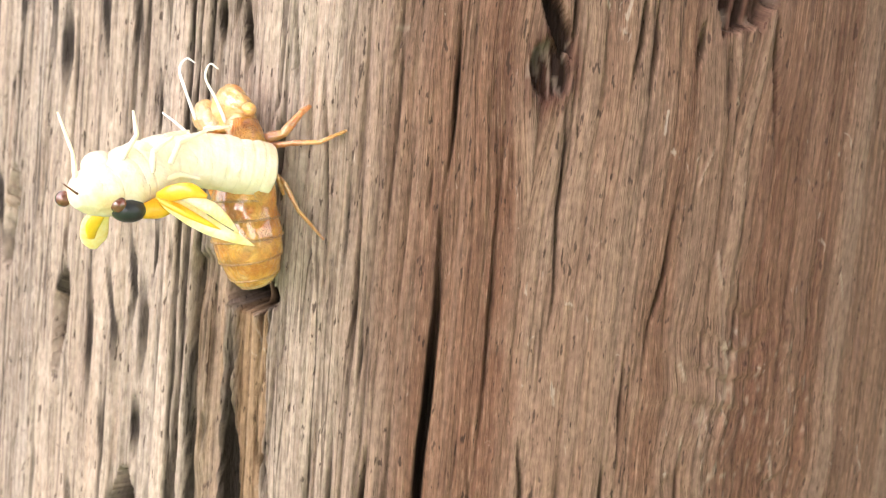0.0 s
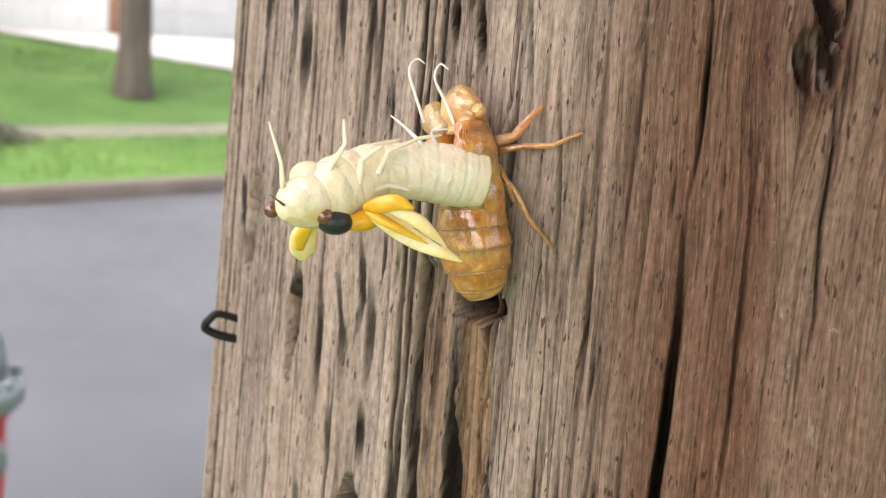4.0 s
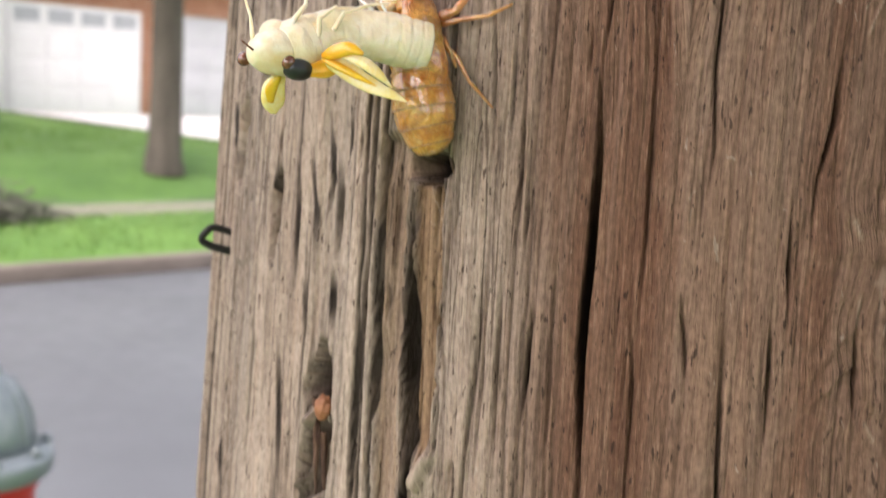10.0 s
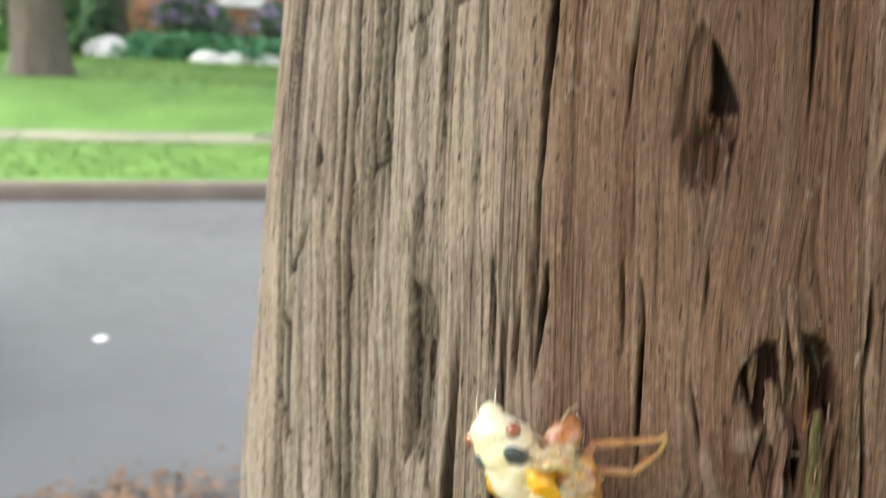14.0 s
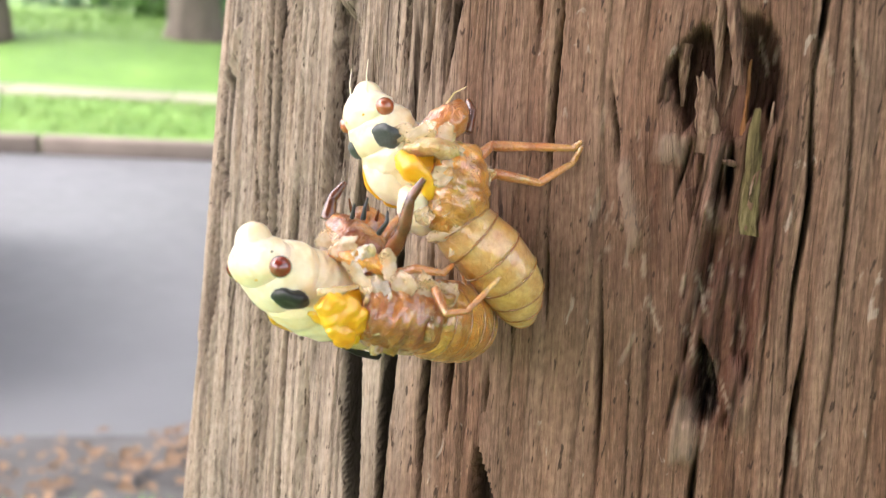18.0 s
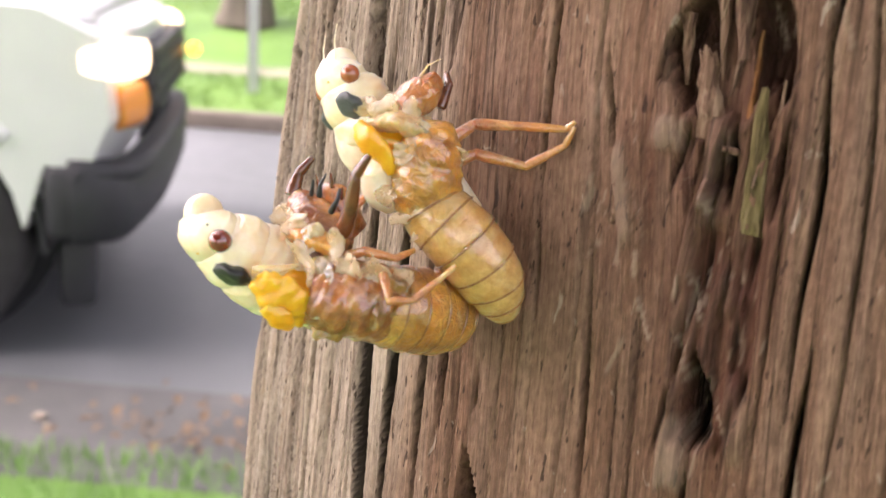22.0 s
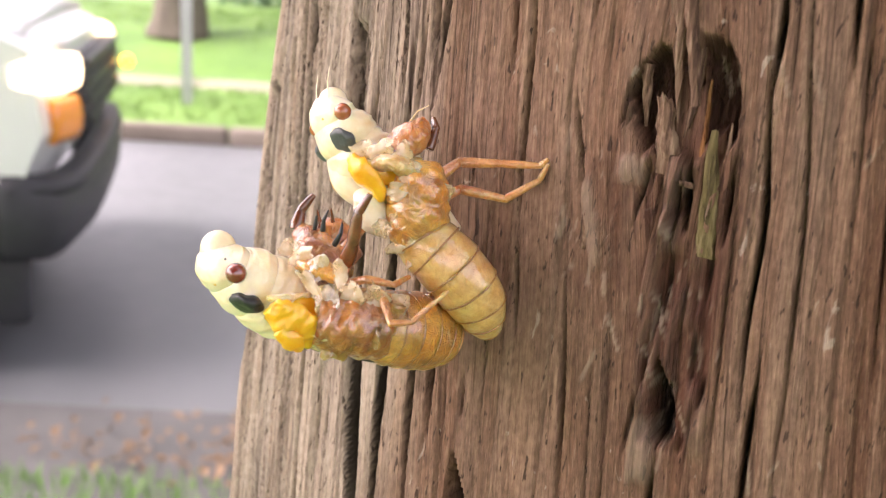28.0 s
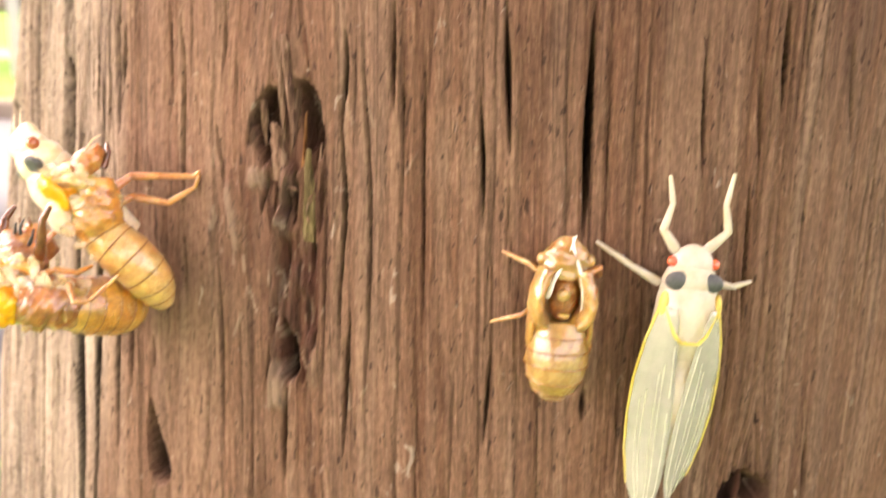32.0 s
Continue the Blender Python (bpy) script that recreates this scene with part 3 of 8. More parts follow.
crack(0.54, 3, (-47.3, -18.9), (-47.7, -28.1), (-47.8, -36.6))
crack(1.13, 5, (-95.4, -28.4), (-93.9, -39.3), (-91.5, -55.4))
crack(0.41, 3, (-12.9, -41.5), (-11.7, -59.6))
crack(1.85, 5, (-121.9, -45.4), (-117.6, -64.6))
crack(1.44, 5, (-93.7, -47.4), (-92.3, -68.5), (-92, -88.5), (-91.1, -100.6))
crack(1.12, 4, (-72.3, -58.7), (-74.6, -66.4), (-77, -79.9))
crack(1.17, 7, (-69.8, -61.1), (-69.5, -81.5), (-70.5, -95.5), (-70.4, -102.2))
crack(0.68, 4, (-80.1, -67), (-80.6, -80.5), (-80.1, -95.7))
crack(2.88, 5, (-116.9, -91.5), (-111.6, -102.5))
crack(0.78, 4, (-77.2, -102), (-76.5, -111.3))
crack(1.26, 6, (-63.4, -103.5), (-63, -116.6), (-61.9, -129.8))
crack(0.46, 3, (13.8, -104.2), (14.1, -110.5), soft=0.3)
crack(0.53, 4, (4.5, -104.8), (5.1, -126.1), (6.3, -147.5), (6.8, -160.4))
crack(0.52, 4, (-9.1, -105.4), (-8.3, -111.2), (-8.5, -116.3))
crack(1.08, 7, (-28.6, -105.5), (-27.6, -124.6), (-27, -139.8), (-25.5, -158.8), (-26.3, -172.9))
crack(0.53, 4, (-15, -105.6), (-14, -123.9))
crack(1.07, 7, (-19.5, -105.6), (-19.3, -107.1))
crack(0.46, 3, (-23.6, -107.1), (-22.4, -123.6), soft=0.5)
crack(1.17, 5, (-81.7, -112.8), (-79.7, -139.5), (-80.1, -154.8), (-75.8, -171.2))
crack(1.27, 6, (-64.7, -125.4), (-66.6, -138.8), (-65, -165.4))
crack(1.42, 2, (-30.2, -154.8), (-29.2, -173.5), soft=0.8)
crack(1.03, 5, (-60.5, -187.7), (-55.1, -209.9), (-54.4, -221.8), (-51.6, -235.1))
crack(0.65, 5, (6.4, -188.2), (7.7, -205.9))
crack(0.36, 3, (0.1, -188.5), (2.6, -208.4), soft=0.2)
crack(1.31, 5, (-71.6, -188.6), (-69.3, -200.5))
crack(0.44, 3, (-15.3, -189), (-13.6, -203.7))
crack(0.67, 3, (-106.8, -199.1), (-89.9, -231), (-82.7, -262), soft=0.2)
crack(0.74, 4, (-91.3, -199.2), (-84.1, -220.5), (-78.5, -242.8), soft=0.2)
crack(0.68, 4, (-74.3, -201.2), (-69.1, -225.5), (-64.5, -249), soft=0.4)
crack(1.15, 7, (18.9, -201.8), (20.3, -219), (21.2, -232.9), (22.4, -246.2), (23.3, -253.3))
crack(1.27, 7, (-24, -203.8), (-24.6, -211.5), (-24.1, -221.6), (-23.6, -234.9), (-22.7, -247.4), (-22.1, -258.5), (-21, -272.8))
crack(0.47, 3, (-64.4, -205.8), (-58.8, -229.7), soft=0.4)
crack(0.46, 3, (-9.9, -208), (-8, -221.8), soft=0.4)
crack(0.40, 3, (-31.2, -210.1), (-30, -219.6), soft=0.3)
crack(0.60, 3, (-4.2, -217.8), (-3.2, -230.9), (-2.2, -241.1), soft=0.5)
crack(0.41, 3, (-38.3, -218.4), (-37.7, -224.1), (-36.1, -238), soft=0.3)
crack(1.61, 2, (-31.7, -219.7), (-30.1, -237.3), (-28.1, -251.6), soft=0.8)
crack(0.97, 2, (1.1, -226.8), (2, -236.1), (3.1, -246.2), soft=0.7)
crack(0.61, 4, (9.7, -232.9), (9.6, -242.3), (10.9, -255.9), (11.6, -265.5))
crack(0.44, 4, (-51.1, -238.1), (-49.6, -246.7))
crack(0.39, 3, (-18.5, -243.6), (-17.7, -252.8), soft=0.3)
crack(0.49, 3, (-33.4, -249.2), (-30.5, -265.2), soft=0.3)
crack(0.60, 4, (-40.6, -250.5), (-39.5, -262.3), (-37.5, -277.4))
crack(0.39, 3, (-10.2, -251.5), (-10.6, -260.7), (-10.3, -268.4), soft=0.3)
crack(0.76, 4, (-62.4, -258.1), (-60.9, -269.2), (-58.6, -283.9))
crack(0.81, 5, (80.2, -269.9), (81.2, -277.2), (82.3, -284.6))
crack(1.78, 6, (-67.3, -271.8), (-64.6, -282.7))
crack(0.60, 4, (91.2, -272.9), (95, -288.2), soft=0.4)
crack(1.07, 7, (54, -273.4), (54.8, -282.7), (55.6, -291.5), (57, -305.2))
crack(0.60, 4, (42.3, -274.9), (44.1, -284.9), (45.9, -295.1))
crack(0.47, 4, (69.4, -275.7), (70.3, -282.2), (72.4, -294.9))
crack(0.46, 4, (27.8, -276.7), (29.6, -291.3))
crack(0.48, 3, (23.1, -277.2), (27, -299.4), (29.5, -323.2), (30.6, -340), soft=0.6)
crack(0.49, 4, (77.7, -277.6), (80.5, -292.6), soft=0.4)
crack(0.42, 3, (1.9, -279.4), (2.5, -289.6), soft=0.3)
crack(0.31, 3, (32.1, -279.8), (34.3, -298.3), (37.1, -321.8), soft=0.3)
crack(0.44, 3, (-9.1, -280.3), (-6.7, -296.6), soft=0.5)
crack(0.73, 5, (21.1, -281.2), (21.8, -287.6), (22.4, -294.9))
crack(0.66, 3, (-21.4, -281.3), (-19.6, -296.6), soft=0.4)
crack(0.60, 4, (-6.4, -283.5), (-4.8, -291.1), (-4, -301.1), (-2.6, -313.3))
crack(1.08, 6, (-18.6, -284.2), (-18.4, -290.8), (-18.5, -301.4))
crack(0.56, 4, (-27.2, -284.5), (-25.8, -292.1), (-24.7, -301.4))
crack(1.39, 5, (-66.7, -284.7), (-68.6, -293.2), (-69.5, -308.7))
crack(0.84, 5, (-60.4, -284.8), (-58.1, -303), (-55.5, -314.7), (-50.8, -329.6))
crack(0.46, 4, (40.6, -286.8), (42.2, -295.6), (43.7, -306.2))
crack(0.68, 5, (-22.1, -289.4), (-20.8, -302.5), soft=0.3)
crack(0.52, 5, (21.5, -289.8), (23.9, -305.1), (24.5, -314.7), (25.9, -327.9))
crack(0.45, 3, (-50.4, -290.1), (-47, -310.8), soft=0.4)
crack(0.66, 4, (79.2, -292.7), (81, -302.9), (82.7, -316.8), soft=0.3)
crack(0.41, 4, (1.9, -296.3), (4.8, -307.4), soft=0.4)
crack(0.89, 4, (-70.1, -311.7), (-65.2, -320.9), soft=0.2)
crack(0.45, 3, (4.1, -312.9), (6.8, -332.4), (8.3, -344.4), soft=0.5)
crack(0.45, 3, (-2.6, -313.3), (-0.6, -325), soft=0.4)
crack(0.61, 4, (26.1, -318.5), (27.1, -329.9), (28.2, -341.6))
crack(0.48, 4, (47, -321), (47.9, -336.8), soft=0.2)
crack(0.59, 5, (18.2, -324.5), (18, -332.9), soft=0.3)
crack(0.81, 5, (60.5, -325.9), (61.1, -330.5))
crack(0.46, 3, (-7.1, -331.1), (-6.3, -337.2), soft=0.4)
crack(0.9, 4, (-14.0, -320), (-12.2, -331), (-10.8, -341.4), soft=0.2)
crack(0.60, 4, (17.8, -332.5), (19.4, -347.1), soft=0.3)
crack(0.66, 4, (98.5, -332.8), (100.5, -342.3), soft=0.3)
crack(1.0, 4, (-17.0, -318), (-15.3, -333.1), (-14.4, -341.8), (-13.4, -352.5))
crack(1.41, 5, (-67, -333.3), (-65.9, -343.2), (-64.4, -355.1))
crack(2.0, 3.2, (-23.4, -292), (-21.6, -325), (-21.1, -335), (-20.6, -344.5), (-19.8, -354.6), (-18, -386))
crack(3.0, 3.4, (-31.4, -294), (-29.2, -328), (-27.9, -337.2), (-26.1, -347), (-24.3, -356.2), (-20.6, -386))
crack(0.44, 3, (-37, -338.9), (-35, -358.2), soft=0.5)
crack(0.76, 4, (-52.9, -343.4), (-50.7, -358.3), soft=0.4)
crack(1.69, 4, (-68.9, -359.8), (-69.7, -367.7))
# hundreds of short checks that follow the grain, thickest on the street side
rg = random.Random(17)
for i in range(1900):
    a = rg.uniform(-128, 108)
    street_side = a < -40
    if not street_side and rg.random() < 0.45:
        continue
    z, ln = rg.uniform(-405, 75), rg.choice((6, 9, 14, 22, 34, 50)) * rg.uniform(0.7, 1.3)
    crack(rg.uniform(0.04, 0.26) * (1.6 if street_side else 1.0), rg.uniform(0.4, 1.2) * (1.5 if street_side else 1.0), (a, z + ln / 2), (a + float(np.interp(z, ZEDS, LEAN)) * (1.8 if street_side and z < -150 else 1.0) * ln * rg.uniform(0.7, 1.2), z - ln / 2), wob=0.2, soft=rg.uniform(0.0, 0.6))
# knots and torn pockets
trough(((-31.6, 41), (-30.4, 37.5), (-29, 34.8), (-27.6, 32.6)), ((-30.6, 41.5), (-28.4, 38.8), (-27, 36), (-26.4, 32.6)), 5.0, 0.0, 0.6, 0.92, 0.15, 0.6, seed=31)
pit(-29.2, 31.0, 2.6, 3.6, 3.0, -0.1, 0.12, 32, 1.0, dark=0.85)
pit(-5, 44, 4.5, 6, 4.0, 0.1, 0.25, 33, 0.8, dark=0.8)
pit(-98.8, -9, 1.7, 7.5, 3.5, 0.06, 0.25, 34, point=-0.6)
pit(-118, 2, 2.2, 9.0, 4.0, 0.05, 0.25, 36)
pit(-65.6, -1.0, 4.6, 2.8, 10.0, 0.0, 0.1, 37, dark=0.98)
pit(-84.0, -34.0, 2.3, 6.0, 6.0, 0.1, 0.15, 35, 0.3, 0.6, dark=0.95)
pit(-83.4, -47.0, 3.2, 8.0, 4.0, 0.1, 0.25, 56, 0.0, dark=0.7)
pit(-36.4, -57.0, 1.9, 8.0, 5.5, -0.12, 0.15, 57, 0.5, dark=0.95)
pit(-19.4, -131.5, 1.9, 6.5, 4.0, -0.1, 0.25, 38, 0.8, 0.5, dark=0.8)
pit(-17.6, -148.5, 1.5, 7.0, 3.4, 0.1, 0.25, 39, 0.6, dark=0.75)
pit(13, -138.0, 2.0, 2.6, 2.6, -0.3, 0.25, 40, 0.8)
trough(((5.2, -209.4), (4.9, -213), (4.6, -216), (2.9, -221)), ((5.8, -209.4), (6.6, -213), (7.6, -216), (8.8, -219.5)), 0.8, 0.0, 0.35, 0.1, 0.2, 0.6, seed=42)
trough(((5.1, -212.5), (4.4, -216), (3.6, -218), (2.9, -221)), ((5.5, -212.5), (6.2, -216), (6.9, -218.2), (3.8, -221.2)), 3.0, 0.0, 0.5, 0.85, 0.2, 0.5, seed=43)
trough(((3.5, -220), (4.3, -231.5)), ((6.0, -219.2), (6.4, -231.5)), 0.9, 0.0, 0.95, 0.12, 0.25, 0.9, seed=44)
trough(((8.2, -217), (9.2, -228)), ((9.9, -217), (10.7, -228)), 0.5, 0.0, 0.5, 0.0, 0.25, 0.9, seed=45)
trough(((-2.9, -252.6), (-4.3, -257.5), (-4.6, -261.5), (-4.4, -267)), ((-2.5, -252.6), (-0.4, -256), (1.4, -259), (3.0, -261.6), (3.6, -267)), 1.3, 0.0, 0.55, 0.0, 0.2, 0.6, seed=46)
trough(((-1.6, -254.2), (-1.0, -258), (-0.6, -261), (-0.9, -264)), ((-1.2, -254.2), (0.6, -257.4), (2.0, -260), (3.1, -262), (3.6, -264.2)), 3.2, 0.0, 0.5, 0.9, 0.2, 0.5, seed=47)
trough(((-2.6, -263.5), (-2.0, -273)), ((3.7, -264), (3.4, -273)), 0.9, 0.0, 0.95, 0.2, 0.5, 1.2, seed=48)
pit(-0.5, -269, 3.4, 4.0, 1.6, 0.0, 0.3, 44, 0.8)
pit(-34.5, -181, 1.6, 5.0, 1.6, -0.05, 0.3, 46)
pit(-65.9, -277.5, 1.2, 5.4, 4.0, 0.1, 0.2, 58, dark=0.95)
shatter(12.4, -304, 3.6, 5.0, 0.8, 120, 0.4, 0.0)
shatter(17.8, -319, 3.4, 9.0, 0.9, 124, 0.95, 0.1)
shatter(5.6, -310, 4.0, 9.0, 0.7, 128, 0.2)
shatter(17.0, -331, 3.5, 6.0, 0.8, 132, 0.3)
shatter(0.6, -268, 3.4, 5.0, 0.9, 140, 0.7, 0.3)
shatter(-83.6, -46, 3.0, 9.0, 1.4, 144, 0.0, 0.3)
shatter(-18.4, -142, 3.2, 13.0, 0.9, 148, 0.5, 0.2)
shatter(12.5, -143, 4.0, 10.0, 0.7, 152, 0.5)
shatter(6.0, -12, 11.0, 15.0, 0.9, 156, 0.15)
shatter(-42.0, -196, 12.0, 13.0, 0.8, 160)
shatter(-47.5, 36, 3.0, 9.0, 0.8, 164)
shatter(-29.0, 31, 3.6, 4.6, 0.8, 168, 0.7)
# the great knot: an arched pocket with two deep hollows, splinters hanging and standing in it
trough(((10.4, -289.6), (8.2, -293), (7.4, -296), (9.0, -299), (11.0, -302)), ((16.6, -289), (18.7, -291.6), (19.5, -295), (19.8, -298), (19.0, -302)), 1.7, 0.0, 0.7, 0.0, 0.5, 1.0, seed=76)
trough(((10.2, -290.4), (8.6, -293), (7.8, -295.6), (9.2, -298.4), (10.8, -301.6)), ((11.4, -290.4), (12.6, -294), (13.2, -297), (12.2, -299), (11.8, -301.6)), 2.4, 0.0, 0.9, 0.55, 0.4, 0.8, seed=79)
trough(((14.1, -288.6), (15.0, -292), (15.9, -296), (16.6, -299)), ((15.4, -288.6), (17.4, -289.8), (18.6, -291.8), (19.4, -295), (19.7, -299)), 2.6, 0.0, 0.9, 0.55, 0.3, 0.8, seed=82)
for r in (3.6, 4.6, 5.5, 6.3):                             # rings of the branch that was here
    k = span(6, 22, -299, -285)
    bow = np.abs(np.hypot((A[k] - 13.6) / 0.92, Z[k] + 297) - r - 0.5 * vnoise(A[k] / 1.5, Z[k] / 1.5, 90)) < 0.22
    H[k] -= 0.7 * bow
    grime_shade[k] = np.maximum(grime_shade[k], 0.5 * bow)
crack(0.85, 4, (15.6, -301.2), (15.9, -304), (16.7, -309.2))
crack(0.4, 2, (11.7, -301.6), (11.3, -306), (11.0, -309.6))
crack(0.45, 3, (20.2, -299.6), (20.9, -309.6))
kn = random.Random(41)
for i in range(40):
    z = kn.uniform(-332, -303)
    a = 16.0 + (-305 - z) * 0.1 + kn.uniform(-4.0, 3.6)
    ln = kn.uniform(1.5, 5.0)
    if i % 2:
        crack(kn.uniform(0.2, 0.5), kn.uniform(0.8, 1.6), (a, z + ln), (a + kn.uniform(-0.5, 0.8), z - ln), soft=0.2)
    else:
        ridge(a, z, kn.uniform(0.4, 0.9), ln, kn.uniform(0.3, 0.9), kn.uniform(-0.15, 0.1), kn.uniform(0.0, 0.12))
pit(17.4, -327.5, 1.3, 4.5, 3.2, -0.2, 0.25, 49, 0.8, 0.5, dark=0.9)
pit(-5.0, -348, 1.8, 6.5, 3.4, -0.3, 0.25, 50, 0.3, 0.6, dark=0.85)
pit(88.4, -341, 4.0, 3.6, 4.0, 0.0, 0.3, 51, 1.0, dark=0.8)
# splinters standing in and beside them
ridge(9.6, -303.4, 1.9, 1.6, 0.6, 0.0, 0.3)
ridge(6.3, -310, 1.0, 5.0, 0.6, -0.3, 0.3)
ridge(16.2, -333, 1.6, 4.0, 0.7, -0.1, 0.35)
ridge(20.9, -258, 1.6, 10.0, 1.6, -0.02, 0.35)
ridge(-4.6, -222, 0.6, 12.0, 0.6, -0.05, 0.3)
ridge(-11.2, -252, 0.8, 4.5, 0.6, 0.0, 0.3)
ridge(-62.6, -44.5, 1.5, 3.4, 1.6, 0.4, 0.85)
ridge(-85.2, -47, 0.9, 7.0, 3.2, 0.1, 0.45)
ridge(-82.8, -50, 0.7, 7.0, 2.2, 0.15, 0.35)
ridge(-72.4, -14, 1.0, 15.0, 1.0, -0.03, 0.0, 0.3)
ridge(-33.9, -197, 1.5, 4.5, 1.1, 0.0, 0.35)
ridge(-14, -180, 0.7, 14.0, 0.7, 0.06, 0.3)
ridge(-17.5, -166, 0.9, 7.0, 0.7, 0.0, 0.35)
ridge(-58, -304, 0.8, 12.0, 1.0, -0.1, 0.2)
ridge(-68.6, -300, 0.8, 5.0, 1.4, 0.05, 0.3)
rq = random.Random(77)
for i in range(46):                                        # torn plates left standing above the carving
    ridge(rq.uniform(-56, -28), rq.uniform(-212, -180), rq.uniform(0.4, 1.2), rq.uniform(4, 12), rq.uniform(0.25, 0.8), -0.06, rq.uniform(0, 0.3))
for i in range(70):                                        # bright torn fibres
    a, z = rq.choice(((2, -12), (20, -300), (14, -325), (-12, -150), (8, -140), (2, 8))), 0
    ridge(a[0] + rq.gauss(0, 7), a[1] + rq.gauss(0, 11), rq.uniform(0.15, 0.35), rq.uniform(0.8, 2.6), rq.uniform(0.15, 0.4), rq.uniform(-0.6, 0.5), rq.uniform(0.15, 0.6))
# yard side redder, darkened in colour for its dimmer light above the great knot
stain_shade = np.maximum(stain_shade, np.clip((A + 14) / 16, 0, 1) * np.interp(Z, (-290, -268, -205, -120, 60), (0.0, 0.36, 0.34, 0.26, 0.28)) * (0.6 + 0.8 * vnoise(G / 9, Z / 50, 97)))
stain_shade = np.maximum(stain_shade, 0.7 * np.clip(1.35 - np.hypot((A - 16.6 + (Z + 310) * 0.1) / 5.0, (Z + 315) / 17) - 0.5 * (vnoise(G / 1.5, Z / 12, 98) - 0.5), 0, 1))
# carved marks
def carve(*pts, width=0.42, depth=0.9):
    for (a0, z0), (a1, z1) in zip(pts, pts[1:]):
        near = (np.abs(A - (a0 + a1) / 2) < abs(a1 - a0) / 2 + 3) & (np.abs(Z - (z0 + z1) / 2) < abs(z1 - z0) / 2 + 3)
        pa, pz = A[near] - a0, Z[near] - z0
        la, lz = a1 - a0, z1 - z0
        s = np.clip((pa * la + pz * lz) / (la * la + lz * lz), 0, 1)
        d = np.hypot(pa - s * la, pz - s * lz)
        H[near] -= depth * np.clip(1.5 - d / width, 0, 1)
        # shade painted along the bottom of the cut
        grime_shade[near] = np.maximum(grime_shade[near], 0.95 * np.clip(1.5 - d / (0.75 * width), 0, 1))



carve((-53.8, -244.8), (-54, -242.1), (-50.3, -238.5), (-44.7, -240.9))
carve((-50.8, -239.5), (-49.6, -246.4))
carve((-52.8, -248.2), (-49.5, -246.8), (-44.7, -248.7), (-44.1, -252.1), (-47.4, -255.3), depth=0.8)
carve((-40.6, -240.4), (-33.8, -239.5), (-30.6, -240.7), (-29.8, -246.3), (-32.5, -248.4), (-38.3, -251.5), width=0.65, depth=1.2)
carve((-33.6, -240.3), (-32.1, -247.5), depth=1.0)
carve((-47.1, -211.9), (-45.4, -223.8), (-42.7, -224.1), (-37.7, -220.1))
carve((-49.7, -269.2), (-48.8, -274.4), (-51.8, -277.5), depth=0.8)


# the trunk is not quite round: a blunt corner on the street side, lower down
low = np.clip((-Z - 225) / 60, 0, 1)
H = H + low * np.interp(A, (-160, -115, -104, -92, -80, -66, -48), (-4.2, -3.6, -2.6, 0.6, 1.6, 2.4, 0)) - np.clip((-Z - 330) * 0.05, 0, 5) * np.clip((-A - 70) / 12, 0, 1)
H = H - 1.0 * np.clip((-A - 112) / 10, 0, 1)
ROOMY = (np.abs(A) < 140) & (Z > -425) & (Z < 85)
H = np.where(ROOMY, H, np.clip(H, -6, 1))
H = np.clip(H, -15, 4)

radius = R * 1000 + H + np.clip(-(Z + 420) * 0.012, 0, 12) - np.clip((Z - 80) * 0.004, 0, 18)
ang = A / (R * 1000)
xyz = np.stack([radius * np.sin(ang), -radius * np.cos(ang), Z], -1) / 1000
na, nz = A.shape
i0, j0 = np.meshgrid(np.arange(na), np.arange(nz - 1), indexing="ij")
i1 = (i0 + 1) % na
quads = np.stack([i0 * nz + j0, i1 * nz + j0, i1 * nz + j0 + 1, i0 * nz + j0 + 1], -1).reshape(-1, 4)
me = bpy.data.meshes.new("shaft")
me.vertices.add(na * nz)
me.vertices.foreach_set("co", xyz.reshape(-1, 3).ravel())
me.loops.add(quads.size)
me.loops.foreach_set("vertex_index", quads.ravel().astype(np.int32))
me.polygons.add(len(quads))
me.polygons.foreach_set("loop_start", np.arange(0, quads.size, 4, dtype=np.int32))
me.update(calc_edges=True)
for name, values in (("resin", stain_shade), ("fresh", pale), ("weather", bleach), ("relief_shade", relief_shade), ("grime_shade", grime_shade), ("grain", G / 1000), ("heart", heart)):
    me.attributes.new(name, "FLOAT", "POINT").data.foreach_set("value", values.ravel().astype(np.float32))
me.validate()
me.shade_smooth()


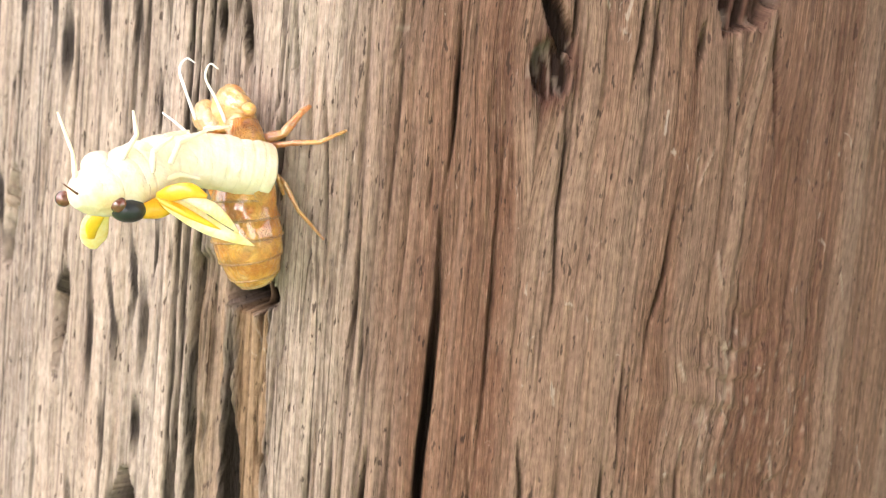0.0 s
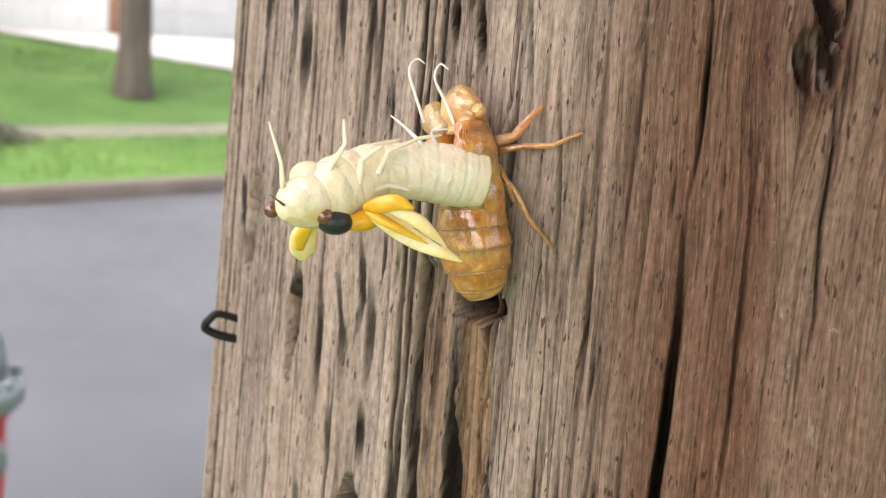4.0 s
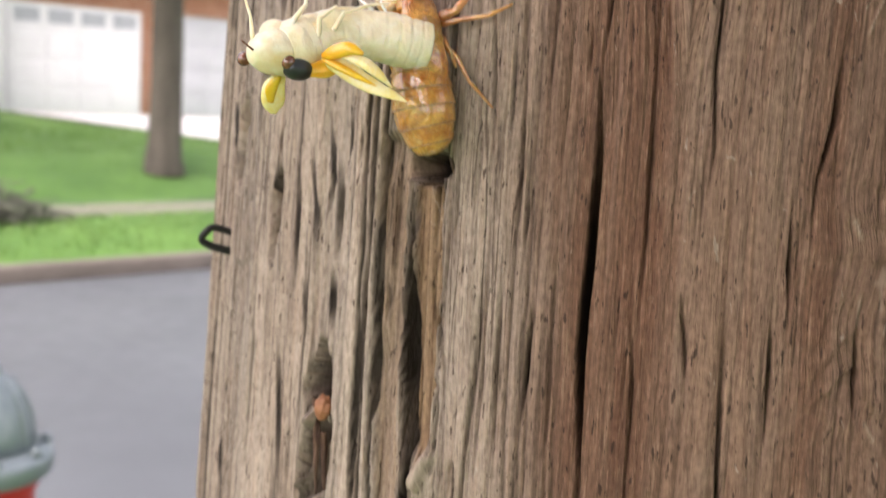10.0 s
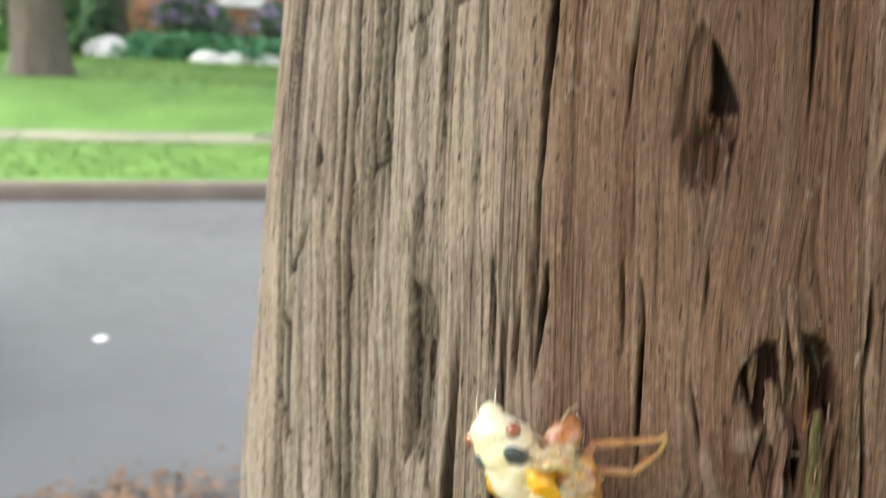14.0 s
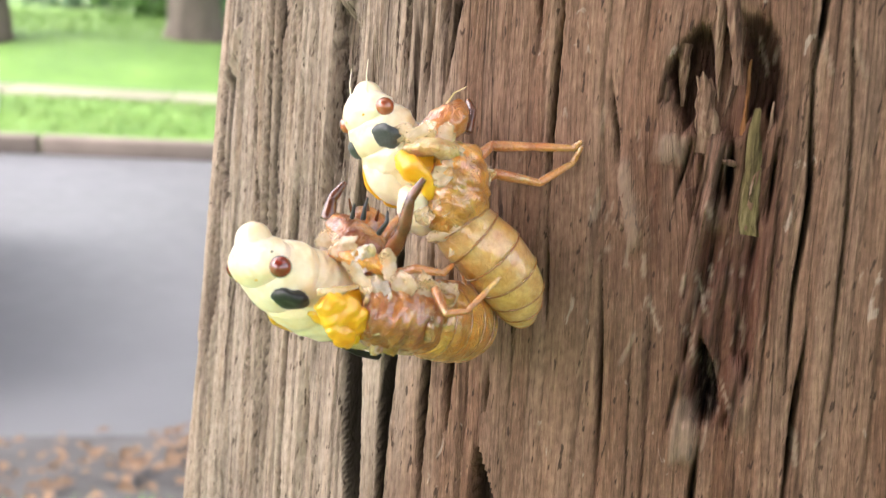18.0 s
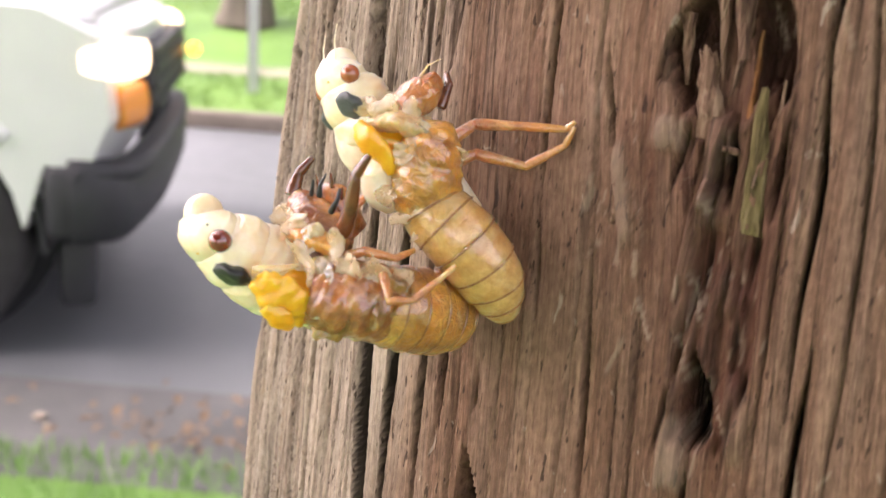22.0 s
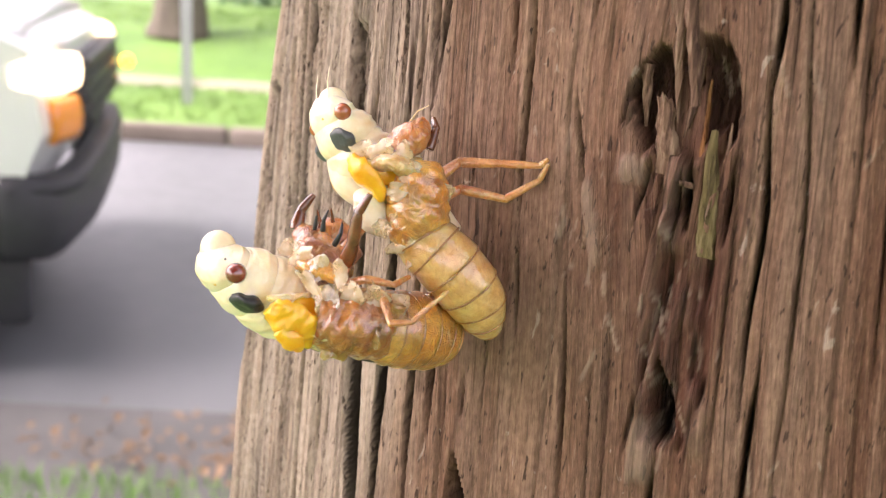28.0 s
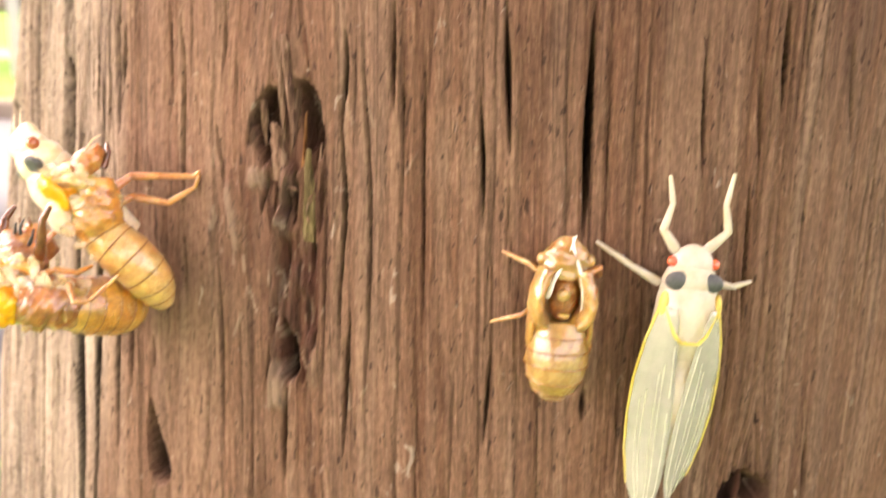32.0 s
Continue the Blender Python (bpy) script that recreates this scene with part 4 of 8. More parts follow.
def wood():
    m = Mat("weathered_wood", 0.82)
    m.p.inputs["Specular IOR Level"].default_value = 0.15
    # streaks follow the grain coordinate, so that they bend round the knots
    sep = m.t.nodes.new("ShaderNodeSeparateXYZ")
    m.link(m.co.outputs["Object"], sep.inputs[0])

    def streak(across, along, detail=4, seed=0.0, rough=0.6):
        c = m.t.nodes.new("ShaderNodeCombineXYZ")
        m.link(m.math("MULTIPLY", m.attr("grain"), across), c.inputs[0])
        m.link(m.math("MULTIPLY", sep.outputs[2], along), c.inputs[1])
        c.inputs[2].default_value = seed
        n = m.t.nodes.new("ShaderNodeTexNoise")
        n.inputs["Scale"].default_value = 1.0
        n.inputs["Detail"].default_value = detail
        n.inputs["Roughness"].default_value = rough
        m.link(c.outputs[0], n.inputs["Vector"])
        return n.outputs["Fac"]

    def contour(fac, level, wide):
        """Thin lines where a streaky field crosses a level."""
        d = m.math("ABSOLUTE", m.math("SUBTRACT", fac, level))
        return m.ramp(m.math("DIVIDE", d, wide), ((0.35, (1, 1, 1)), (1.0, (0, 0, 0))))

    broad, mid, fine, hair = streak(70, 5, 4, 1), streak(420, 9, 5, 2, 0.7), streak(1300, 60, 5, 3, 0.7), streak(3400, 260, 3, 4)
    thin_lines = contour(streak(300, 7, 2, 12, 0.5), 0.5, 0.012)
    patch = m.noise(22, 4, (1, 1, 0.5))
    blotch = m.noise(75, 4, (1, 1, 0.45), distort=0.6)
    here = m.ramp(m.noise(60, 3, (1, 1, 0.3)), ((0.42, (0, 0, 0)), (0.62, (1, 1, 1))))
    brown = m.ramp(broad, ((0.3, (0.092, 0.04, 0.0235)), (0.5, (0.142, 0.068, 0.041)), (0.7, (0.195, 0.105, 0.067))))
    silver = m.ramp(broad, ((0.3, (0.39, 0.31, 0.248)), (0.7, (0.6, 0.51, 0.43))))
    age = m.math("ADD", m.attr("weather"), m.math("MULTIPLY_ADD", patch, 1.0, -0.5))
    age = m.math("MULTIPLY", m.ramp(age, ((0.2, (0, 0, 0)), (0.75, (1, 1, 1)))), 0.97)
    col = m.mix(age, brown, silver)
    col = m.mix(m.ramp(blotch, ((0.52, (0, 0, 0)), (0.72, (0.5, 0.5, 0.5)))), col, (0.085, 0.045, 0.03))
    col = m.mix(m.ramp(blotch, ((0.28, (0.3, 0.3, 0.3)), (0.44, (0, 0, 0)))), col, (0.29, 0.2, 0.145))
    # late wood pale on proud plates; furrows between darkened as painted shade
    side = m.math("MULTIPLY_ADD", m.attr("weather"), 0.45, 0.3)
    col = m.mix(m.math("MULTIPLY", m.attr("relief_shade"), side), col, (0.46, 0.35, 0.268))
    col = m.mix(m.math("MULTIPLY", m.math("SUBTRACT", 1.0, m.attr("relief_shade")), m.math("MULTIPLY_ADD", m.attr("weather"), 0.16, 0.1)), col, (0.095, 0.054, 0.036))
    rough_side = m.math("MULTIPLY_ADD", m.attr("weather"), 0.3, m.math("MULTIPLY_ADD", here, 0.5, 0.2))
    col = m.mix(m.math("MULTIPLY", m.ramp(mid, ((0.34, (0.7, 0.7, 0.7)), (0.5, (0, 0, 0)))), rough_side), col, (0.045, 0.025, 0.017))
    col = m.mix(m.ramp(mid, ((0.54, (0, 0, 0)), (0.7, (0.4, 0.4, 0.4)))), col, (0.31, 0.2, 0.135))
    col = m.mix(m.ramp(fine, ((0.52, (0, 0, 0)), (0.7, (0.44, 0.44, 0.44)))), col, (0.37, 0.23, 0.152))
    col = m.mix(m.math("MULTIPLY", m.ramp(fine, ((0.32, (0.78, 0.78, 0.78)), (0.46, (0, 0, 0)))), rough_side), col, (0.036, 0.02, 0.014))
    col = m.mix(m.ramp(hair, ((0.34, (0.42, 0.42, 0.42)), (0.46, (0, 0, 0)))), col, (0.05, 0.027, 0.019))
    col = m.mix(m.ramp(hair, ((0.56, (0, 0, 0)), (0.68, (0.33, 0.33, 0.33)))), col, (0.38, 0.25, 0.172))
    thin = m.math("MULTIPLY", m.math("MULTIPLY", thin_lines, m.math("MULTIPLY_ADD", here, 0.7, 0.05)), rough_side)
    col = m.mix(thin, col, (0.045, 0.024, 0.016))
    # fresher wood where strips broke out
    warm = m.ramp(fine, ((0.35, (0.13, 0.07, 0.035)), (0.6, (0.3, 0.185, 0.095))))
    col = m.mix(m.math("MULTIPLY", m.attr("heart"), 0.85), col, warm)
    # dark pores and a few pale flecks
    pores = m.noise(1500, 2, (1, 1, 0.24))
    col = m.mix(m.ramp(pores, ((0.64, (0, 0, 0)), (0.69, (0.8, 0.8, 0.8)))), col, (0.03, 0.017, 0.012))
    flecks = m.noise(420, 3, (1, 1, 0.45), distort=1.5)
    col = m.mix(m.ramp(flecks, ((0.68, (0, 0, 0)), (0.74, (0.5, 0.5, 0.5)))), col, (0.42, 0.35, 0.29))
    speck = m.noise(1500, 3, (1, 1, 0.5))
    col = m.mix(0.4, col, m.mix(1.0, col, m.ramp(speck, ((0.32, (0.5, 0.5, 0.5)), (0.68, (1.5, 1.5, 1.5)))), "MULTIPLY"))
    # resin stain, and the yard side's painted dimness, in dark red
    redd = m.math("MULTIPLY", m.attr("resin"), m.ramp(streak(260, 30, 4, 7), ((0.3, (1, 1, 1)), (0.75, (0.5, 0.5, 0.5)))))
    col = m.mix(redd, col, m.ramp(fine, ((0.35, (0.035, 0.012, 0.009)), (0.65, (0.115, 0.042, 0.028)))))
    # near-black dirt and painted shade of splits and hollows
    col = m.mix(m.math("MULTIPLY", m.attr("grime_shade"), 0.97), col, (0.009, 0.006, 0.005))
    col = m.mix(m.math("MULTIPLY", m.attr("fresh"), 0.75), col, (0.46, 0.37, 0.285))
    m.color(col)
    h = m.math("ADD", m.math("MULTIPLY", fine, 0.6), m.math("ADD", m.math("MULTIPLY", hair, 0.4), m.math("MULTIPLY", pores, -0.25)))
    h = m.math("SUBTRACT", h, m.math("MULTIPLY", thin, 0.45))
    m.bump(h, 0.75, 0.0011)
    m.roughness(m.math("MULTIPLY_ADD", mid, 0.3, 0.6))
    return m.m


WOOD = wood()
me.materials.append(WOOD)
pole = thing("utility_pole", POST, "leaning weathered brown wooden utility pole, split along the grain", "pole")
shaft = new("shaft", me)
shaft.parent = pole


def splinters():
    """Broken fibres of wood that hang and stand in the knots and torn pockets."""
    def fibre(name, low, mid, high):
        m = Mat(name, 0.8)
        m.p.inputs["Specular IOR Level"].default_value = 0.2
        streaks, spots = m.noise(1500, 4, (1, 1, 0.07)), m.noise(400, 4, (1, 1, 0.4))
        col = m.ramp(streaks, ((0.36, low), (0.5, mid), (0.64, high)))
        m.color(m.mix(m.ramp(spots, ((0.5, (0, 0, 0)), (0.7, (0.7, 0.7, 0.7)))), col, low))
        m.bump(streaks, 1.0, 0.0008)
        return m.m

    brown = fibre("splintered_wood", (0.05, 0.026, 0.018), (0.14, 0.08, 0.053), (0.25, 0.165, 0.115))
    mossy = fibre("mossy_splinter", (0.05, 0.036, 0.015), (0.13, 0.1, 0.042), (0.2, 0.155, 0.08))
    orange = fibre("orange_splinter", (0.09, 0.035, 0.012), (0.2, 0.085, 0.03), (0.28, 0.14, 0.06))
    rg = random.Random(8)
    # arc, height and depth of the root, run of the tip, half width, thickness, bluntness of the tip
    for arc, z0, o0, da, dz, do, w, thick, blunt, mat in (
            (-84.8, -38, -0.6, 0.8, -15, -0.6, 0.8, 0.6, 0.2, brown), (-82.6, -43, -0.7, 1.2, -12, -0.4, 0.6, 0.5, 0.2, brown), (-33.6, -184, -0.3, 0.6, -13, 0.2, 0.8, 0.5, 0.3, brown), (20.9, -246, -0.4, 0.7, -22, 0.3, 1.4, 0.7, 0.3, brown),
            (10.9, -284, -0.7, 2.5, -13.4, -0.2, 0.95, 0.9, 0.12, brown), (12.0, -283, -0.4, 3.1, -12.4, 0.4, 0.85, 0.9, 0.6, brown), (14.4, -290, -1.6, 0.2, -8.0, 0.2, 0.6, 0.6, 0.2, brown), (14.6, -295.4, -1.7, -0.4, -3.6, 0.2, 0.55, 0.5, 0.2, brown),
            (16.5, -301, -1.4, -0.6, 7.6, -0.4, 0.34, 0.4, 0.5, orange), (13.4, -303.4, -1.3, -1.7, 7.2, 0.5, 1.5, 1.0, 0.55, brown), (18.9, -311, -1.2, -1.3, 12.0, 0.7, 1.25, 1.0, 0.35, mossy), (19.3, -306, -1.3, -0.3, 8.6, 0.0, 0.4, 0.5, 0.3, brown),
            (19.8, -304, -1.6, 0.0, 5.6, 0.0, 0.35, 0.4, 0.3, brown), (16.5, -304.0, -0.4, -1.3, 0.1, 0.5, 0.35, 0.4, 0.8, brown), (9.0, -292.4, -1.2, 0.6, -6.0, -0.8, 0.7, 0.5, 0.3, brown), (5.8, -313, -0.3, -0.2, 4.2, 0.4, 0.6, 0.4, 0.7, brown)):
        bm = bmesh.new()
        rows = []
        along = Vector((da, do, dz)).normalized()
        side = Vector((1, 0, 0)) if abs(along.z) > 0.5 else Vector((0, 0, 1))
        for i in range(10):
            f = i / 9
            c = Vector((da, do, dz)) * f + side * 0.12 * w * rg.uniform(-1, 1)
            q = (1 - (1 - blunt) * f ** 1.6) * (0.9 if i == 9 else 1.0)
            row = []
            for k in range(8):
                a = 2 * math.pi * k / 8
                u, v = math.cos(a) * w * q * rg.uniform(0.82, 1.12), math.sin(a) * thick * q * rg.uniform(0.7, 1.15)
                tip = along * (rg.uniform(-0.1, 0.9) * w if i == 9 else 0)
                row.append(bm.verts.new(mm3(c + side * u + Vector((0, 1, 0)) * v + tip)))
            rows.append(row)
        for a, b in zip(rows, rows[1:]):
            for k in range(8):
                bm.faces.new((a[k], a[(k + 1) % 8], b[(k + 1) % 8], b[k]))
        bm.faces.new(rows[0][::-1])
        bm.faces.new(rows[-1])
        bmesh.ops.recalc_face_normals(bm, faces=bm.faces[:])
        bm.transform(Matrix.Translation(mm3((0, o0, 0))))
        part("splinter", bm, mat, pole, smooth=False).matrix_local = POST.inverted() @ seat(arc, z0)


def mm3(p):
    return (p[0] / 1000, -p[1] / 1000, p[2] / 1000)


splinters()

# ---------------------------------------------------------------- ground, street and lawn
PROFILE = ((-300, 0.0), (-20, 0.0), (0, 0.0), (1.9, 0.0), (2.08, -0.02), (2.18, -0.06), (2.9, -0.07), (7.42, -0.07), (7.43, -0.07), (7.46, 0.05), (9.3, 0.1), (10.45, 0.13), (10.9, 0.25), (12.0, 0.46), (14, 0.52), (19, 0.55), (40, 0.8), (120, 2.0), (600, 6.0))


def ground_z(n):
    return float(np.interp(n, [p[0] for p in PROFILE], [p[1] for p in PROFILE]))


def make_ground():
    bm = bmesh.new()
    al = steps((-500, -30, 47.0), (-30, 30, 0.6), (30, 500, 47.0))
    ac = np.array(sorted({p[0] for p in PROFILE} | set(np.arange(-2, 2.2, 0.4)) | set(np.arange(10.5, 19, 0.5))))
    rows = []
    for a in al:
        rows.append([bm.verts.new(street(a, n, ground_z(n) + (0.02 * noise.noise((a * 0.5, n * 0.5, 1)) if n > 10.5 or n < 2.2 else 0))) for n in ac])
    for r, s in zip(rows, rows[1:]):
        for j in range(len(ac) - 1):
            bm.faces.new((r[j], r[j + 1], s[j + 1], s[j]))
    return tagged(part("ground", bm, GRASS), "mown green grass ground sloping up from the street", "ground", kind="structure")


make_ground()


def strip(name, mat, n0, n1, z, a0, a1, label, thick=0.03, crown=0.0, da=1.0):
    bm = bmesh.new()
    ns = np.linspace(n0, n1, 9)
    rows = [[bm.verts.new(street(a, n, z + crown * (1 - ((n - n0) / (n1 - n0) * 2 - 1) ** 2))) for n in ns] for a in np.arange(a0, a1 + da, da)]
    for r, s in zip(rows, rows[1:]):
        for j in range(8):
            bm.faces.new((r[j], r[j + 1], s[j + 1], s[j]))
    return tagged(part(name, bm, mat), label, name, kind="structure")


strip("road", ASPHALT, 2.62, 7.42, -0.062, -120, 160, "pale grey worn asphalt street", crown=0.05)
strip("gutter", DIRT, 2.17, 2.75, -0.052, -30, 30, "dirty gutter along the edge of the street", da=0.5)

kerb = thing("kerb", street_pose(0, 7.45, -0.09), "weathered brown concrete kerb along the far lawn", "kerb", kind="structure")
stone = bx(-1.49, 1.49, -0.07, 0.07, 0.0, 0.16, bevel=0.02)
first = part("kerb_stone", stone, KERB, kerb)
first.location = (-30, 0, 0)
for i in range(1, 24):
    o = new("kerb_stone", first.data)
    o.parent = kerb
    o.location = (-30 + 3 * i, 0, 0)
walkway = thing("pavement", street_pose(0, 9.75, 0.1), "pale concrete pavement across the far lawn", "pavement", kind="structure")
slab = part("slab", bx(-0.74, 0.74, -0.34, 0.34, -0.02, 0.024, bevel=0.008), PAVING, walkway)
slab.location = (-30, 0, 0)
for i in range(1, 40):
    o = new("slab", slab.data)
    o.parent = walkway
    o.location = (-30 + 1.5 * i, 0, 0)


def make_drive():
    bm = bmesh.new()
    ns = np.linspace(7.55, 18.9, 40)
    L = [bm.verts.new(street(np.interp(n, (7.5, 14, 19), (9.3, 6.8, 5.7)), n, ground_z(n) + 0.045)) for n in ns]
    Rr = [bm.verts.new(street(np.interp(n, (7.5, 14, 19), (15.0, 13.4, 12.4)), n, ground_z(n) + 0.045)) for n in ns]
    for i in range(len(ns) - 1):
        bm.faces.new((L[i], Rr[i], Rr[i + 1], L[i + 1]))
    tagged(part("driveway", bm, CONCRETE), "pale concrete driveway up to the white garage door", "driveway", kind="structure")


make_drive()


def blades(name, mat, a0, a1, n0, n1, count, high, wide, label, seed):
    rg = np.random.default_rng(seed)
    a, n = rg.uniform(a0, a1, count), rg.uniform(n0, n1, count)
    h = high * rg.uniform(0.5, 1.2, count)
    th = rg.uniform(0, 2 * math.pi, count)
    lean = rg.uniform(0.1, 0.7, count) * h
    base = np.array(ALONG)[None] * a[:, None] + np.array(ACROSS)[None] * n[:, None]
    base[:, 2] = [ground_z(v) - 0.005 for v in n]
    side = np.stack([np.cos(th), np.sin(th), 0 * th], -1) * wide
    fwd = np.stack([-np.sin(th), np.cos(th), 0 * th], -1) * lean[:, None]
    up = np.array((0, 0, 1.0))[None] * h[:, None]
    v = np.stack([base - side, base + side, base + fwd * 0.35 + up * 0.6 + side * 0.7, base + fwd * 0.35 + up * 0.6 - side * 0.7, base + fwd + up], 1).reshape(-1, 3)
    k = np.arange(count) * 5
    faces = [(i, i + 1, i + 2, i + 3) for i in k] + [(i + 3, i + 2, i + 4) for i in k]
    me = bpy.data.meshes.new(name)
    me.from_pydata(v.tolist(), [], faces)
    me.materials.append(mat)
    return tagged(new(name, me), label, "grass", kind="stuff")


blades("grass_verge", BLADE, -5.0, 1.6, 1.2, 2.15, 9500, 0.055, 0.0028, "short green grass along the near kerb", 1)
blades("lawn_edge", BLADE_FAR, -9, 6, 7.5, 9.2, 9000, 0.06, 0.009, "short grass strip beside the far kerb", 2)
blades("lawn", BLADE_FAR, -12, 9, 10.4, 16, 16000, 0.06, 0.012, "mown green lawn before the brick house", 3)

# ---------------------------------------------------------------- cicadas and cast skins, in millimetres on the post
def cuticle(name, a, b, tinge, rough=0.3, depth=0.0012, coat=0.4):
    """Fresh soft cuticle: creamy, mottled ochre, folds shaded ochre by colour, finely wrinkled, wet-looking."""
    m = Mat(name, rough)
    m.p.inputs["Subsurface Weight"].default_value = 0.35
    m.p.inputs["Subsurface Radius"].default_value = (1.0, 0.7, 0.35)
    m.p.inputs["Subsurface Scale"].default_value = depth
    m.p.inputs["Coat Weight"].default_value = coat
    m.p.inputs["Coat Roughness"].default_value = 0.12
    n1, n2, n3 = m.noise(240, 4), m.noise(900, 3), m.noise(130, 3, distort=0.8)
    col = m.ramp(m.math("ADD", m.math("MULTIPLY", n1, 0.65), m.math("MULTIPLY", n2, 0.35)), ((0.36, a), (0.64, b)))
    col = m.mix(m.ramp(n3, ((0.52, (0, 0, 0)), (0.72, (0.6, 0.6, 0.6)))), col, tinge)
    # ochre shade painted into the concave creases by pointiness
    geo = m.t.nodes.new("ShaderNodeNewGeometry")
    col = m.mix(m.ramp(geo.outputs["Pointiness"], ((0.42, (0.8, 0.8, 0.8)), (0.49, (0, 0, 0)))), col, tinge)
    m.color(col)
    m.bump(m.math("ADD", m.math("MULTIPLY", m.noise(420, 3, distort=0.7), 0.7), m.math("MULTIPLY", n2, 0.4)), 0.8, 0.0004)
    return m.m


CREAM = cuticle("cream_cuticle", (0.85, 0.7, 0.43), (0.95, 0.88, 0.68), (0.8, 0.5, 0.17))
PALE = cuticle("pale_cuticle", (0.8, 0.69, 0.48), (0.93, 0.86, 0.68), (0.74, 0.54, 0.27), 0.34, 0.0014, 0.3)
YELLOW = soft("yellow_wing_pad", (0.82, 0.36, 0.006), (0.9, 0.55, 0.03), 300, 0.35, 0.4, (1, 0.6, 0.1), 0.0015, 0.2, 0.2)
WINGBUD = soft("white_yellow_wing_bud", (0.84, 0.58, 0.1), (0.88, 0.79, 0.52), 420, 0.35, 0.4, (1, 0.8, 0.3), 0.0015, 0.2, 0.2)
BLACK = plain("black_patch", (0.006, 0.007, 0.007), (0.03, 0.034, 0.036), 500, 0.35, bump=0.3, dist=0.0003)
GREYPATCH = plain("grey_patch", (0.025, 0.03, 0.033), (0.09, 0.1, 0.105), 600, 0.4, bump=0.4, dist=0.0003)
REDEYE = soft("red_eye", (0.16, 0.018, 0.01), (0.27, 0.04, 0.018), 300, 0.12, 0.1, (1, 0.2, 0.1), 0.0008, 0.0, 0.6)
ORANGE_EYE = soft("orange_red_eye", (0.6, 0.07, 0.03), (0.75, 0.14, 0.06), 300, 0.15, 0.2, (1, 0.3, 0.1), 0.0008, 0.0, 0.5)
THREAD = soft("white_thread", (0.8, 0.76, 0.68), (0.9, 0.87, 0.8), 800, 0.5, 0.2)
DARKLEG = soft("dark_brown_claw", (0.07, 0.018, 0.008), (0.2, 0.06, 0.02), 400, 0.25, 0.15, (1, 0.4, 0.2), 0.001, 0.2, 0.4)


def skin(name, a, b, rough=0.3, dark=(0.12, 0.035, 0.01), blot=0.5, fleck=0.35, wrinkles=0.0006):
    """Thin amber husk: light goes in and comes out warm; browner blotches, glossy film."""
    m = Mat(name, rough)
    m.p.inputs["Subsurface Weight"].default_value = 0.6
    m.p.inputs["Subsurface Radius"].default_value = (1.0, 0.5, 0.15)
    m.p.inputs["Subsurface Scale"].default_value = 0.0035
    m.p.inputs["IOR"].default_value = 1.5
    m.p.inputs["Coat Weight"].default_value = 0.9
    m.p.inputs["Coat Roughness"].default_value = 0.05
    m.p.inputs["Coat IOR"].default_value = 1.8
    n1, n2 = m.noise(260, 4), m.noise(1100, 3)
    f = m.math("ADD", m.math("MULTIPLY", n1, 0.65), m.math("MULTIPLY", n2, 0.35))
    col = m.ramp(f, ((0.38, a), (0.6, b)))
    col = m.mix(m.ramp(m.noise(190, 3, distort=1.2), ((0.5, (0, 0, 0)), (0.66, (blot, blot, blot)))), col, dark)
    col = m.mix(m.ramp(m.noise(330, 3, distort=0.8), ((0.6, (0, 0, 0)), (0.7, (fleck, fleck, fleck)))), col, (0.86, 0.66, 0.36))
    crease = m.math("ABSOLUTE", m.math("SUBTRACT", m.noise(620, 3, distort=1.4), 0.5))
    col = m.mix(m.ramp(crease, ((0.0, (0.22, 0.22, 0.22)), (0.03, (0, 0, 0)))), col, dark)
    m.color(col)
    wrinkle = m.math("ADD", m.math("MULTIPLY", crease, 1.3), m.math("MULTIPLY", m.noise(430, 3, distort=1.0), 0.45))
    m.bump(wrinkle, 1.0, wrinkles)
    return m.m


HUSK = skin("amber_husk", (0.54, 0.185, 0.022), (0.84, 0.41, 0.08), blot=0.5)
HUSK_PALE = skin("straw_husk", (0.56, 0.27, 0.06), (0.82, 0.5, 0.19), dark=(0.38, 0.15, 0.03), blot=0.4, fleck=0.25, wrinkles=0.0003)
HUSK_DULL = skin("dull_straw_husk", (0.3, 0.16, 0.045), (0.5, 0.3, 0.1), dark=(0.2, 0.08, 0.02), blot=0.4, fleck=0.2, wrinkles=0.0003)
HUSK_DARK = skin("brown_husk", (0.25, 0.075, 0.016), (0.56, 0.22, 0.05), blot=0.5)
HUSK_LEG = skin("tawny_husk_leg", (0.4, 0.145, 0.04), (0.64, 0.3, 0.1), blot=0.3)
FILM = skin("pale_husk_film", (0.56, 0.34, 0.13), (0.8, 0.6, 0.33), dark=(0.34, 0.15, 0.04), blot=0.35)


CLEAR_FILM = soft("white_film", (0.72, 0.46, 0.2), (0.92, 0.8, 0.58), 500, 0.25, 0.0, bump=0.8, coat=0.6)
CLEAR_FILM.node_tree.nodes["Principled BSDF"].inputs["Alpha"].default_value = 0.42


def mm(p):
    """(along the girth, out from the wood, up) in millimetres to a seat's metres."""
    return (p[0] / 1000, -p[1] / 1000, p[2] / 1000)


def frame_to(origin, head, back, size=1.0):
    """Matrix from a body's own frame (z to the head, -y the back) to a seat's frame."""
    zz = Vector(mm(head)).normalized()
    dd = Vector(mm(back))
    dd = (dd - zz * dd.dot(zz)).normalized()
    yy = -dd
    xx = yy.cross(zz)
    m = Matrix((xx, yy, zz)).transposed().to_4x4()
    return Matrix.Translation(mm(origin)) @ m @ Matrix.Scale(size, 4)


